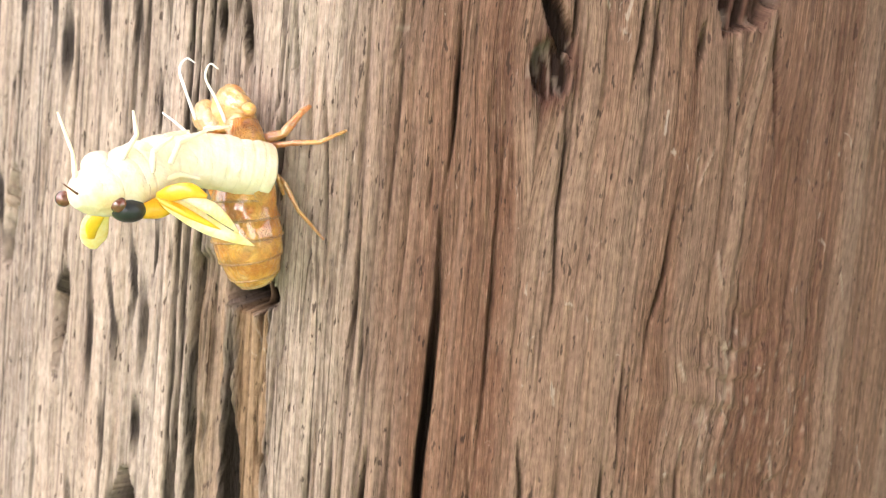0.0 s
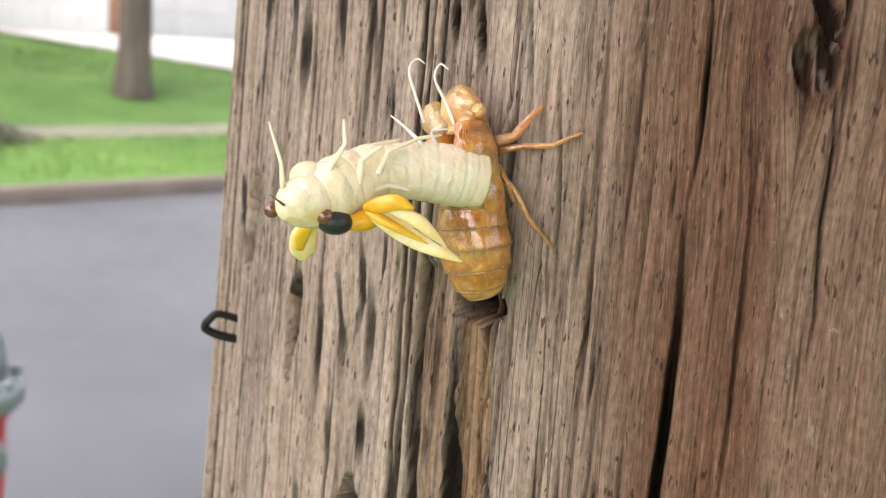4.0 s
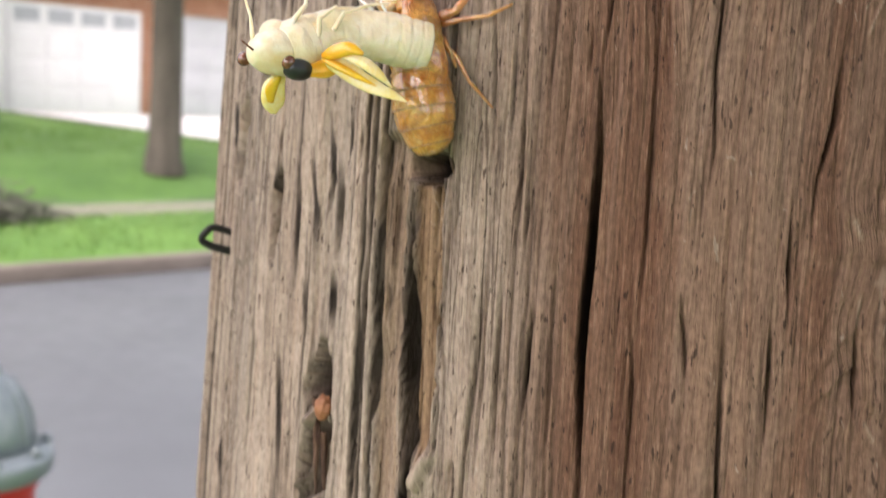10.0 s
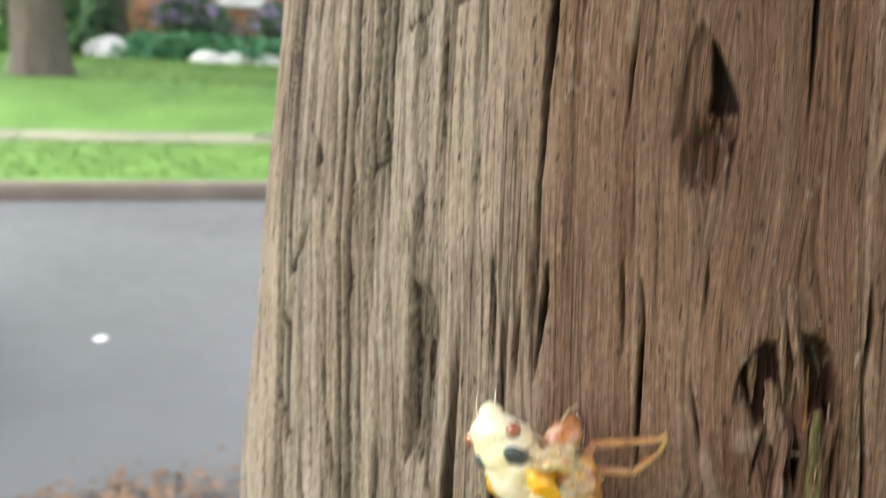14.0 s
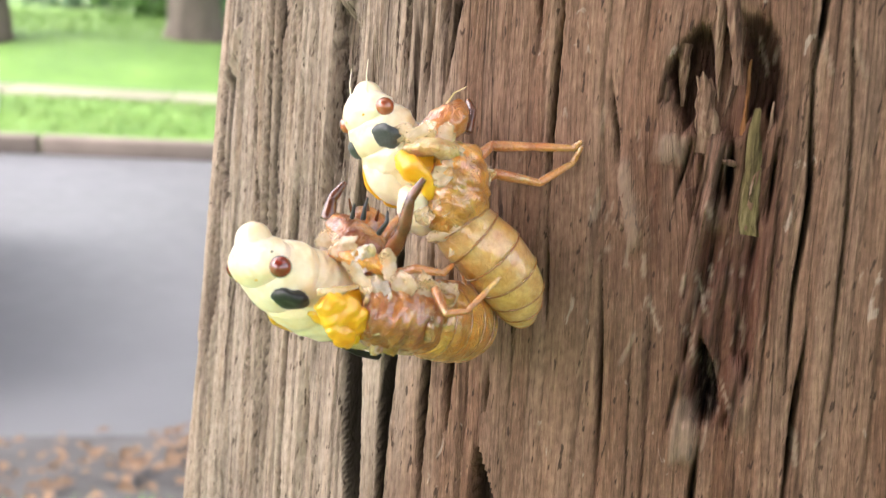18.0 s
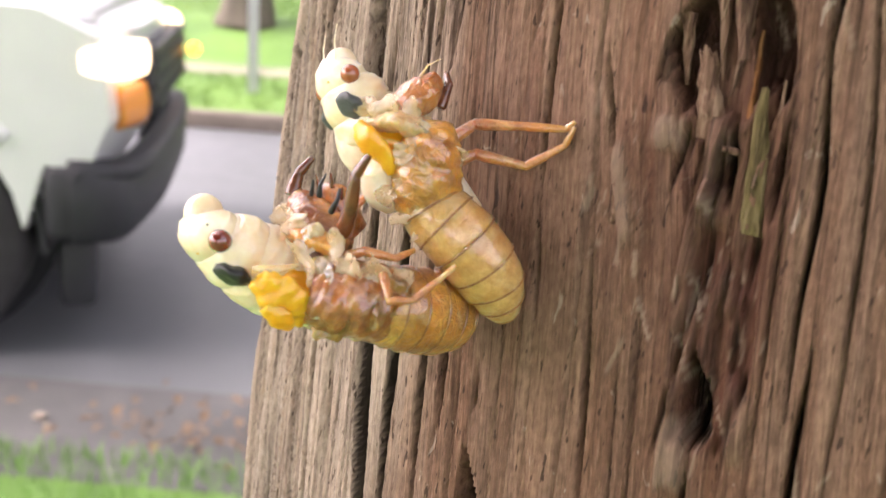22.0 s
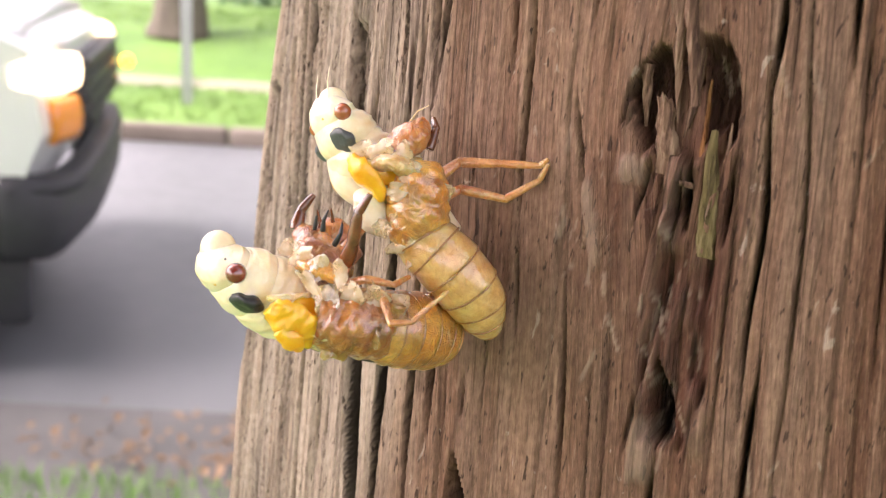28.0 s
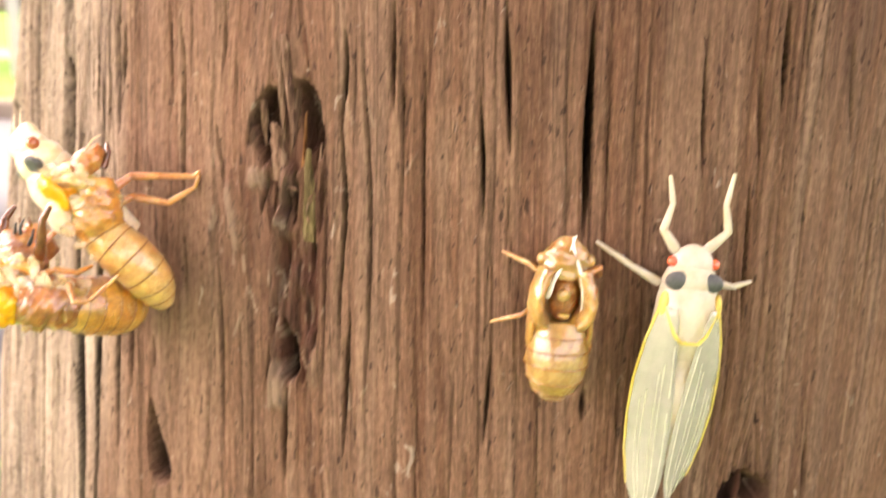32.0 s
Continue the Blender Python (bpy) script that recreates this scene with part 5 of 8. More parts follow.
def crumple(bm, size, amount, seed=0.0):
    """Push the skin in and out by folded noise; size and amount in millimetres."""
    bm.normal_update()
    for v in bm.verts:
        q = v.co * (1000 / size) + Vector((seed, 0.7 * seed, 0.3 * seed))
        n = 1 - 2 * abs(noise.noise(q)) + 0.7 * (1 - 2 * abs(noise.noise(q * 2.4))) - 0.4
        v.co += v.normal * (n - 0.6) * 0.42 * amount / 1000


def body(name, mat, owner, m, pts, radii, label="", fold=0.0, up=(0, 1, 0.02), **k):
    """A lofted body part; pts (side, back, along) and radii (side, back) in millimetres in the body's frame."""
    bm = loft(bmesh.new(), [mm(p) for p in pts], [(a / 1000, b / 1000) for a, b in radii], up=mm(up), **k)
    if fold:
        crumple(bm, 2.2, fold, 1.7 * k.get("seed", 1))
    bm.transform(m)
    return part(name, bm, mat, owner, label)


def segments(name, mat, owner, m, pts, radii, n, rim=None, flare=0.05, up=(0, 1, 0.02), fold=0.0):
    """A telescoped abdomen, tail first: n cuffs, each overlapping the next towards the tail."""
    c, r = smoothed(pts, 6 * n + 1), smoothed(radii, 6 * n + 1)
    for i in range(n):
        lo, hi = max(0, 6 * i - 1), 6 * i + 6
        cc, rr = c[lo:hi + 1], r[lo:hi + 1]
        w = np.linspace(1 + flare, 1 - 0.5 * flare, len(cc))[:, None]
        body(name, mat, owner, m, [tuple(q) for q in cc], [tuple(q) for q in rr * w], count=10, seg=32, up=up, fold=fold, seed=i)
        if rim and i:
            ring, side = [], None
            ax = Vector(mm(cc[1])) - Vector(mm(cc[0]))
            side = ax.cross(Vector(mm(up))).normalized()
            above = side.cross(ax).normalized()
            for a in np.linspace(0, 2 * math.pi, 25):
                ring.append(Vector(mm(cc[0])) + (side * math.cos(a) * rr[0][0] + above * math.sin(a) * rr[0][1]) * (1 + flare) / 1000)
            bm = bmesh.new()
            tube(bm, [tuple(q) for q in ring], 0.00012, 0.00012, 6, 49)
            bm.transform(m)
            part("segment_edge", bm, rim, owner)


def lump(name, mat, owner, m, c, r, label=""):
    bm = ball(bmesh.new(), mm(c), (r[0] / 1000, r[1] / 1000, r[2] / 1000))
    bm.transform(m)
    return part(name, bm, mat, owner, label)


def limb(name, mat, owner, pts, r0, r1, m=Matrix(), label=""):
    """A leg or feeler through joints; joints swell a little."""
    bm = bmesh.new()
    joints = [Vector(mm(p)) for p in pts]
    if name != "thread":                                    # straight between the joints, with a tight bend at each
        dense = [joints[0]]
        for a, b in zip(joints, joints[1:]):
            dense += [a.lerp(b, 0.12), a.lerp(b, 0.5), a.lerp(b, 0.88), b]
        joints = dense
    c = smoothed([tuple(p) for p in joints], (8 if name == "thread" else 4) * (len(joints) - 1) + 1)
    n = len(c)
    per = 8 if name == "thread" else 16
    rad = []
    for i in range(n):
        f = i / (n - 1)
        joint = abs(((i / per) % 1.0) - 0.35)                 # thickest a third of the way along each joint
        rad.append((r0 + (r1 - r0) * f) / 1000 * (1.18 - 0.5 * joint))
    loft(bm, [tuple(p) for p in c], [(r, r) for r in rad], count=n, seg=10, up=(0.31, 0.17, 0.93))
    bm.transform(m)
    return part(name, bm, mat, owner, label)


def flake(owner, c, w, h, turn, seed, mat=None, out=(0.45, 0.9, 0.0)):
    """A scrap of thin torn skin, creased and curled, with a ragged rim."""
    n = Vector(out).normalized()
    u = n.cross(Vector((0, 0, 1))).normalized()
    v = u.cross(n)
    u, v = u * math.cos(turn) + v * math.sin(turn), v * math.cos(turn) - u * math.sin(turn)
    bm = bmesh.new()
    sheets = []
    for lift in (0.0, 0.07):
        grid = []
        for i in range(11):
            row = []
            for j in range(9):
                a, b = i / 5 - 1, j / 4 - 1
                rag = 1 + 0.5 * noise.noise((a * 1.3 + seed, b * 1.3, seed * 1.7))
                q = Vector(c) + u * (a * w * rag * math.sqrt(1 - 0.45 * b * b)) + v * (b * h * rag * math.sqrt(1 - 0.45 * a * a))
                fold = 1 - 2 * abs(noise.noise((a * 1.6 + seed, b * 1.6, 3.1)))
                row.append(bm.verts.new(mm(q + n * (0.3 * h * fold + 0.34 * h * (a * a - b * b) - 0.25 * h + lift))))
            grid.append(row)
        sheets.append(grid)
    for g, flip in ((sheets[0], True), (sheets[1], False)):
        for i in range(10):
            for j in range(8):
                f = (g[i][j], g[i + 1][j], g[i + 1][j + 1], g[i][j + 1])
                bm.faces.new(f[::-1] if flip else f)
    rim = [(i, 0) for i in range(11)] + [(10, j) for j in range(1, 9)] + [(i, 8) for i in range(9, -1, -1)] + [(0, j) for j in range(7, 0, -1)]
    for (i, j), (k, l) in zip(rim, rim[1:] + rim[:1]):
        bm.faces.new((sheets[0][i][j], sheets[0][k][l], sheets[1][k][l], sheets[1][i][j]))
    return part("torn_film", bm, mat or CLEAR_FILM, owner, "thin whitish torn film" if not mat else "")


def husk(owner, m, colour=None, legs=(), split=True, length=1.0, thorax=None, headmat=None, rim=None, girth=1.0, gape=0.0):
    """A cast nymph skin about 21 mm long: ringed abdomen, split thorax, head with empty eyes."""
    colour = colour or HUSK
    thorax = thorax or colour
    headmat = headmat or thorax
    k = length
    segments("abdomen_segment", colour, owner, m, ((0, 0.2, -10.8 * k), (0, 0.4, -9.6 * k), (0, 0.7, -6 * k), (0, 0.6, -2.5 * k), (0, 0.2, 0.6)), tuple((girth * p, girth * q) for p, q in ((0.9, 0.9), (2.4, 2.2), (3.5, 3.1), (3.4, 3.0), (2.8, 2.5))), 7, rim or HUSK_LEG, flare=0.035, fold=0.12)
    if split:
        for s in (-1, 1):
            body("thorax_side", thorax, owner, m, ((s * 1.5, 0.2, -0.6), (s * (2.4 + gape), 0.9, 2.0), (s * (2.5 + gape), 1.1, 4.5), (s * (1.9 + 0.5 * gape), 0.7, 7.2)), ((1.2, 1.8), (1.35 - 0.5 * gape, 2.6), (1.3 - 0.5 * gape, 2.6), (1.2 - 0.3 * gape, 2.0)), count=44, seg=40, wob=0.02, seed=5 + s, fold=0.14)
        body("belly_plate", thorax, owner, m, ((0, -1.2, -0.5), (0, -1.3, 3.5), (0, -1.0, 7.5)), ((2.2, 0.9), (2.7, 1.0), (2.0, 1.0)), count=16, seg=16)
    else:
        body("thorax", thorax, owner, m, ((0, 0.2, -0.6), (0, 0.6, 2.0), (0, 0.6, 4.5), (0, 0.3, 7.2)), ((2.6, 2.5), (3.4, 3.1), (3.4, 3.0), (2.7, 2.4)), count=46, seg=44, rings=3, groove=0.05, wob=0.015, seed=8, fold=0.16)
    body("head", headmat, owner, m, ((0, 0.0, 6.6), (0, 0.2, 8.2), (0, 0.0, 9.6), (0, -0.5, 10.8)), ((2.5, 2.1), (2.9, 2.0), (2.3, 1.7), (0.9, 0.9)), count=36, seg=40, wob=0.03, seed=9, fold=0.26)
    for s in (-1, 1):
        lump("eye_shell", headmat, owner, m, (s * 2.7, 0.3, 8.3), (0.85, 0.85, 0.8))
        body("wing_pad", thorax, owner, m, ((s * 3.0, 0.9, 3.2), (s * 3.5, 0.6, 0.6), (s * 3.4, 0.1, -2.2), (s * 2.9, -0.2, -4.0)), ((0.5, 1.4), (0.55, 1.6), (0.5, 1.2), (0.25, 0.4)), count=22, seg=18, fold=0.15, seed=3 + s)
    for pts, r0, r1, mat in legs:
        limb("leg", mat, owner, pts, r0, r1)


def emerging(owner, m, eye=None, patch=None, wings=True, front=True, tint=None, feelers=True, eye_r=0.85, belly=None, near=1, far=1.0):
    """The soft new insect from the waist up, about 16 mm, leaving its skin."""
    tint = tint or CREAM
    segments("abdomen_segment", belly or PALE, owner, m, ((0, -0.3, -3.5), (0, 0.0, 0.0), (0, 0.2, 3.0), (0, 0.3, 5.6)), ((2.3, 2.2), (3.0, 2.8), (3.4, 3.2), (3.4, 3.2)), 5, flare=0.006)
    body("thorax", tint, owner, m, ((0, 0.3, 5.2), (0, 0.5, 7.0), (0, 0.5, 9.0), (0, 0.3, 10.4)), ((3.3, 3.1), (3.55, 3.4), (3.5, 3.3), (3.3, 2.9)), count=36, seg=36, rings=2, groove=0.03, wob=0.012, seed=2, fold=0.22)
    body("pronotum", tint, owner, m, ((0, 0.25, 10.0), (0, 0.35, 11.2), (0, 0.2, 12.4), (0, 0.1, 12.9)), ((3.2, 2.8), (3.65, 2.9), (3.3, 2.5), (2.9, 2.2)), count=22, seg=34, wob=0.008, fold=0.15)
    body("head", tint, owner, m, ((0, 0.1, 12.5), (0, 0.1, 13.5), (0, -0.2, 14.5), (0, -0.6, 15.4)), ((2.8, 2.1), (3.0, 2.1), (2.3, 1.8), (0.9, 0.9)), count=24, seg=32, wob=0.01, fold=0.14)
    lump("face", tint, owner, m, (0, -1.1, 14.5), (1.35, 1.5, 1.45))
    for s in (-1, 1):
        lump("eye", eye or REDEYE, owner, m, (s * 2.85, 0.6, 13.4), (eye_r, eye_r, eye_r), "glossy red eye" if not eye else "")
        bm = ball(bmesh.new(), mm((s * 2.0, 2.25, 11.3)), (0.00185, 0.00076, 0.0014) if s == near else (0.0013 * far, 0.0006, 0.0011 * far), 26, 18)
        crumple(bm, 1.6, 0.3, 4.0 + s)
        bm.transform(m)
        part("patch", bm, patch or BLACK, owner, "black patch behind the eye")
        lump("brow", YELLOW, owner, m, (s * 1.2, 1.75, 14.0), (0.3, 0.2, 0.2))
        if feelers:
            root = m @ Vector(mm((s * 1.3, 0.5, 14.4)))
            q = (root.x * 1000, -root.y * 1000, root.z * 1000)
            limb("antenna", tint, owner, (q, (q[0] - 0.2, q[1] + 0.2, q[2] + 1.4), (q[0] - 0.5, q[1] + 0.3, q[2] + 2.8), (q[0] - 0.6, q[1] + 0.2, q[2] + 4.4)), 0.1, 0.035)
        if wings:
            body("wing_bud", YELLOW, owner, m, ((s * 2.4, 2.0, 9.6), (s * 3.1, 1.9, 8.2), (s * 3.5, 1.3, 6.2), (s * 3.5, 0.8, 4.2), (s * 3.2, 0.5, 2.8)), ((0.5, 0.9), (0.7, 1.5), (0.75, 1.7), (0.65, 1.3), (0.3, 0.5)), "crumpled bright yellow wing bud", count=30, seg=24, wob=0.05, seed=4 + s, fold=0.35)
            body("wing_hinge", tint, owner, m, ((s * 2.2, 2.2, 9.9), (s * 3.2, 1.6, 9.0), (s * 3.4, 0.4, 8.2)), ((0.5, 0.6), (0.6, 0.9), (0.4, 0.6)), count=12, seg=12, wob=0.05)
        if front:
            limb("leg", tint, owner, ((s * 1.6, -2.4, 11.0), (s * 2.4, -3.3, 9.6), (s * 1.8, -3.5, 6.6), (s * 1.2, -3.3, 4.8)), 0.38, 0.16, m)
            limb("leg", tint, owner, ((s * 1.9, -2.7, 8.8), (s * 2.7, -3.2, 7.6), (s * 2.2, -3.4, 5.0), (s * 1.8, -3.3, 3.2)), 0.36, 0.16, m)
            limb("leg", tint, owner, ((s * 2.2, -2.7, 6.8), (s * 2.9, -2.9, 5.4), (s * 2.4, -3.1, 2.8), (s * 2.1, -3.0, 1.2)), 0.36, 0.16, m)


# --- the highest one: bent back out of its skin, belly up, wings still folded
one = thing("cicada", seat(-63.5, 12), "cream cicada with yellow wing buds bending out of its skin", "cicada")
skin_one = thing("nymph_skin", seat(-63.5, 12), "amber cicada skin clinging to the pole beneath the cicada", "insect skin", "cast cicada skins")
husk(skin_one, frame_to((-1.5, 4.0, 1.0), (-0.17, 0.16, 1), (-0.35, 1, -0.1), 1.14), HUSK, thorax=HUSK, headmat=HUSK_PALE, rim=HUSK_LEG, length=1.04, girth=1.14, legs=(
    (((0.6, 3.4, 7.2), (2.6, 2.8, 8.0), (4.2, 1.6, 10.8), (4.8, 0.4, 11.8)), 0.7, 0.28, HUSK_LEG),
    (((0.4, 3.0, 6.2), (3.6, 2.6, 6.9), (7.2, 1.8, 7.4), (10.0, 0.2, 9.2)), 0.44, 0.2, HUSK_LEG),
    (((1.0, 2.8, 3.6), (3.4, 2.8, 1.8), (5.2, 2.0, -1.4), (8.2, 0.2, -4.8)), 0.4, 0.17, HUSK_LEG),
    (((1.2, 3.4, 4.4), (2.6, 3.4, 2.6), (3.2, 2.4, 0.4)), 0.4, 0.2, HUSK_LEG),
    (((-2.4, 3.6, 8.0), (-4.6, 3.4, 8.6), (-5.6, 2.0, 11.0)), 0.85, 0.3, HUSK_LEG),
    (((-2.6, 3.2, 6.0), (-5.6, 3.0, 6.4), (-8.0, 0.6, 7.4)), 0.5, 0.22, HUSK_LEG),
    (((-2.8, 2.6, 3.0), (-5.0, 2.8, 1.0), (-7.6, 0.3, -3.0)), 0.5, 0.2, HUSK_LEG)))
LEVEL = (0.02, 0.03, 1)                      # these parts lie along the way out of the skin
FACING = (0.7, 0.7, 0.05)
seatless = Matrix()
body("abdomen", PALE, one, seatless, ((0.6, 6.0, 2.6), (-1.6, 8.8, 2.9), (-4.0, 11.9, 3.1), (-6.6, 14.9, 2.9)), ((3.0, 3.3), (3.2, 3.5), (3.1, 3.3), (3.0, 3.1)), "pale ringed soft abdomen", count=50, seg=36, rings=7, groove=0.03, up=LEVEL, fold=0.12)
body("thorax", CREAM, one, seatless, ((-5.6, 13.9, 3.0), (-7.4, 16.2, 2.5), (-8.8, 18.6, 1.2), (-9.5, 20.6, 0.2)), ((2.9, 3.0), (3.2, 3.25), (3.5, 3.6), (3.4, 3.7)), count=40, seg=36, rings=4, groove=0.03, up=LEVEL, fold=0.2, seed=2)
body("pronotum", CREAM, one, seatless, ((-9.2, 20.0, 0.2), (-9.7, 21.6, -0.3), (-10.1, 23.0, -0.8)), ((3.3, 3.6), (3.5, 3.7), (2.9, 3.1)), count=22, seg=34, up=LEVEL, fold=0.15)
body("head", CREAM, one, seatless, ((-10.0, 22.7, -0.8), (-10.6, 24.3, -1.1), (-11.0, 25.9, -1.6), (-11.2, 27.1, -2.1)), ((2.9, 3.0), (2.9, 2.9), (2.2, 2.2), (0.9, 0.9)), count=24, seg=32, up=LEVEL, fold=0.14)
lump("brow", CREAM, one, seatless, (-11.2, 23.0, 1.5), (2.0, 2.2, 1.8))
lump("face", CREAM, one, seatless, (-10.3, 25.3, -0.8), (2.0, 1.9, 1.8))
BROWN_EYE = soft("brown_eye", (0.09, 0.025, 0.015), (0.2, 0.06, 0.03), 300, 0.2, 0.1, (1, 0.3, 0.1), 0.0008, 0, 0.5)
lump("eye", BROWN_EYE, one, seatless, (-7.9, 23.9, -2.3), (0.95, 0.95, 0.95), "dark brown eye")
lump("eye", BROWN_EYE, one, seatless, (-13.2, 26.2, -2.2), (0.9, 0.9, 0.9), "dark brown eye")
lump("patch", BLACK, one, seatless, (-7.8, 22.2, -2.9), (1.9, 2.1, 1.45), "black patch behind the eye")
lump("patch", BLACK, one, seatless, (-12.6, 22.2, -2.6), (1.2, 1.4, 1.1), "black patch behind the eye")
body("side_plate", YELLOW, one, seatless, ((-6.6, 21.4, -3.0), (-5.4, 19.6, -2.4), (-4.4, 17.6, -1.4)), ((0.8, 0.4), (1.2, 0.6), (0.6, 0.3)), "ochre plate beneath the thorax", up=FACING, count=14, seg=14)
body("wing", WINGBUD, one, seatless, ((-5.8, 19.9, -1.2), (-3.4, 19.2, -2.1), (-0.6, 17.6, -3.8), (2.6, 16.0, -5.2), (4.2, 14.9, -5.9)), ((0.5, 0.35), (1.15, 0.42), (1.15, 0.36), (0.6, 0.25), (0.06, 0.06)), "short yellow and white soft wing", up=FACING, count=30, seg=18, fold=0.08)
body("wing", WINGBUD, one, seatless, ((-2.6, 19.9, -0.9), (0.2, 19.0, -1.7), (1.8, 17.9, -3.0), (2.9, 16.5, -4.4)), ((0.4, 0.3), (0.75, 0.35), (0.6, 0.3), (0.06, 0.06)), "short yellow and white soft wing", up=FACING, count=24, seg=16, fold=0.06, seed=3)
body("wing_root", YELLOW, one, seatless, ((-5.2, 20.6, -1.0), (-3.4, 20.7, -0.6), (-1.4, 20.3, -0.1), (0.2, 19.3, -0.6)), ((0.4, 0.3), (0.9, 0.45), (0.85, 0.4), (0.25, 0.2)), "bright yellow wing root", up=FACING, count=20, seg=16, fold=0.12)
body("wing_stripe", YELLOW, one, seatless, ((-5.0, 20.6, -1.5), (-2.9, 19.9, -2.3), (-0.6, 18.3, -3.5), (1.0, 17.2, -4.3)), ((0.35, 0.2), (0.55, 0.25), (0.35, 0.15), (0.05, 0.05)), up=FACING, count=18, seg=12)
limb("wing_fold", GREYPATCH, one, ((0.1, 18.9, -2.5), (1.4, 18.0, -3.4), (2.5, 16.9, -4.3)), 0.13, 0.06)
body("wing", WINGBUD, one, seatless, ((-11.8, 20.8, -3.4), (-13.0, 20.6, -5.2), (-13.7, 19.8, -7.0), (-14.1, 19.2, -8.2)), ((0.7, 0.35), (1.5, 0.4), (1.4, 0.32), (0.4, 0.1)), "short yellow and white soft wing", up=FACING, count=24, seg=18, fold=0.08, seed=5)
body("wing_stripe", YELLOW, one, seatless, ((-11.6, 21.3, -3.6), (-12.9, 21.2, -5.2), (-13.6, 20.4, -6.9)), ((0.4, 0.2), (0.75, 0.22), (0.4, 0.15)), up=FACING, count=16, seg=12)
for pts, r0, r1 in ((((-8.9, 23.4, 0.8), (-8.3, 23.0, 3.1), (-7.9, 21.4, 5.4), (-10.6, 18.4, 8.0)), 0.42, 0.16), (((-6.2, 20.6, 1.4), (-6.2, 20.6, 3.8), (-5.0, 18.8, 5.6)), 0.4, 0.2), (((-4.8, 19.2, 2.6), (-4.8, 17.6, 5.0), (-3.6, 13.6, 6.8), (-2.2, 11.2, 7.4)), 0.32, 0.14), (((-7.4, 18.9, 4.4), (-7.0, 17.2, 5.6), (-5.8, 14.2, 6.4)), 0.36, 0.18), (((-5.6, 18.6, 0.8), (-4.6, 17.4, 1.4), (-3.2, 15.4, 1.0)), 0.5, 0.2)):
    limb("leg", CREAM, one, pts, r0, r1)
limb("leg", CREAM, one, ((-11.6, 26.6, 0.2), (-12.0, 26.8, 2.9), (-15.6, 25.0, 7.0)), 0.28, 0.12)
limb("beak", DARKLEG, one, ((-10.4, 27.6, -1.4), (-11.2, 29.0, -0.4)), 0.16, 0.06)
for pts in (((-6.2, 8.8, 8.6), (-7.3, 9.8, 11.9), (-8.4, 9.7, 14.4), (-7.8, 9.3, 15.8), (-6.9, 8.8, 15.4)), ((-2.6, 8.0, 8.6), (-3.6, 8.9, 11.2), (-5.0, 9.4, 13.7), (-4.8, 8.9, 15.4), (-3.9, 8.4, 14.9)), ((-3.4, 13.4, 6.2), (-6.5, 12.8, 8.0), (-9.1, 11.6, 9.0)), ((-2.4, 11.6, 6.0), (-2.9, 12.4, 7.6), (-1.8, 10.6, 8.1))):
    limb("thread", THREAD, skin_one, pts, 0.2, 0.09, label="white shed breathing thread")
body("split_edge", FILM, skin_one, seatless, ((-4.6, 7.2, 7.6), (-6.4, 6.8, 9.2), (-6.8, 5.8, 10.8)), ((1.2, 0.9), (1.5, 1.1), (0.8, 0.6)), "torn pale edge of the split back", count=16, seg=20, fold=0.4)

# --- the pair lower down: one on the wood, the second holding on to its skin
AU, ZU = -9.0, -314.0
two = thing("cicada", seat(AU, ZU), "cream cicada with black patches rising from its straw-coloured skin", "cicada")
skin_two = thing("nymph_skin", seat(AU, ZU), "straw coloured cicada skin gripping the pole with spread legs", "insect skin", "cast cicada skins")
def bent_shell(owner, tail, girth, chest, chest_r, mat, chest_mat, legs, seed):
    """A skin whose chest is bent away from its ringed tail; both from tail to head, in the seat's millimetres."""
    segments("abdomen_segment", mat, owner, Matrix(), tail, girth, 8, HUSK_DARK, flare=0.03, up=FACING, fold=0.12)
    body("thorax", chest_mat, owner, Matrix(), chest, chest_r, "glossy amber chest of the skin", up=FACING, count=52, seg=46, rings=2, groove=0.03, wob=0.02, seed=seed, fold=0.12)
    for pts, r0, r1, lm in legs:
        limb("leg", lm, owner, pts, r0, r1)


bent_shell(skin_two, ((6.6, 1.8, -10.4), (6.7, 3.4, -9.2), (6.3, 5.2, -6.6), (4.6, 7.8, -3.4), (2.0, 9.8, -1.0), (0.6, 10.6, 0.8)), ((0.9, 0.9), (2.2, 2.1), (3.3, 3.2), (3.6, 3.5), (3.4, 3.4), (3.0, 3.0)), ((0.8, 10.4, -0.6), (1.0, 11.0, 2.2), (0.8, 11.0, 5.0), (0.2, 10.8, 7.6)), ((3.1, 3.1), (3.5, 3.4), (3.1, 3.0), (2.2, 2.3)), HUSK_PALE, HUSK, (
    (((0.6, 9.4, 5.4), (1.4, 6.0, 8.0), (5.2, 3.0, 8.6), (8.4, 0.4, 9.0), (9.2, 0.2, 9.9)), 0.66, 0.24, HUSK_LEG),
    (((1.6, 9.2, 3.8), (2.6, 6.4, 5.2), (6.2, 2.8, 4.8), (8.6, 0.3, 7.4), (9.3, 0.2, 9.4)), 0.64, 0.24, HUSK_LEG),
    (((2.2, 5.6, -1.6), (0.4, 7.2, -4.8), (2.6, 8.0, -8.6)), 0.35, 0.2, HUSK_LEG)), 8)
m2 = frame_to((-1.8, 6.6, 0.4), (-0.48, 0.58, 0.66), (0.0, 0.8, -0.5), 1.12)
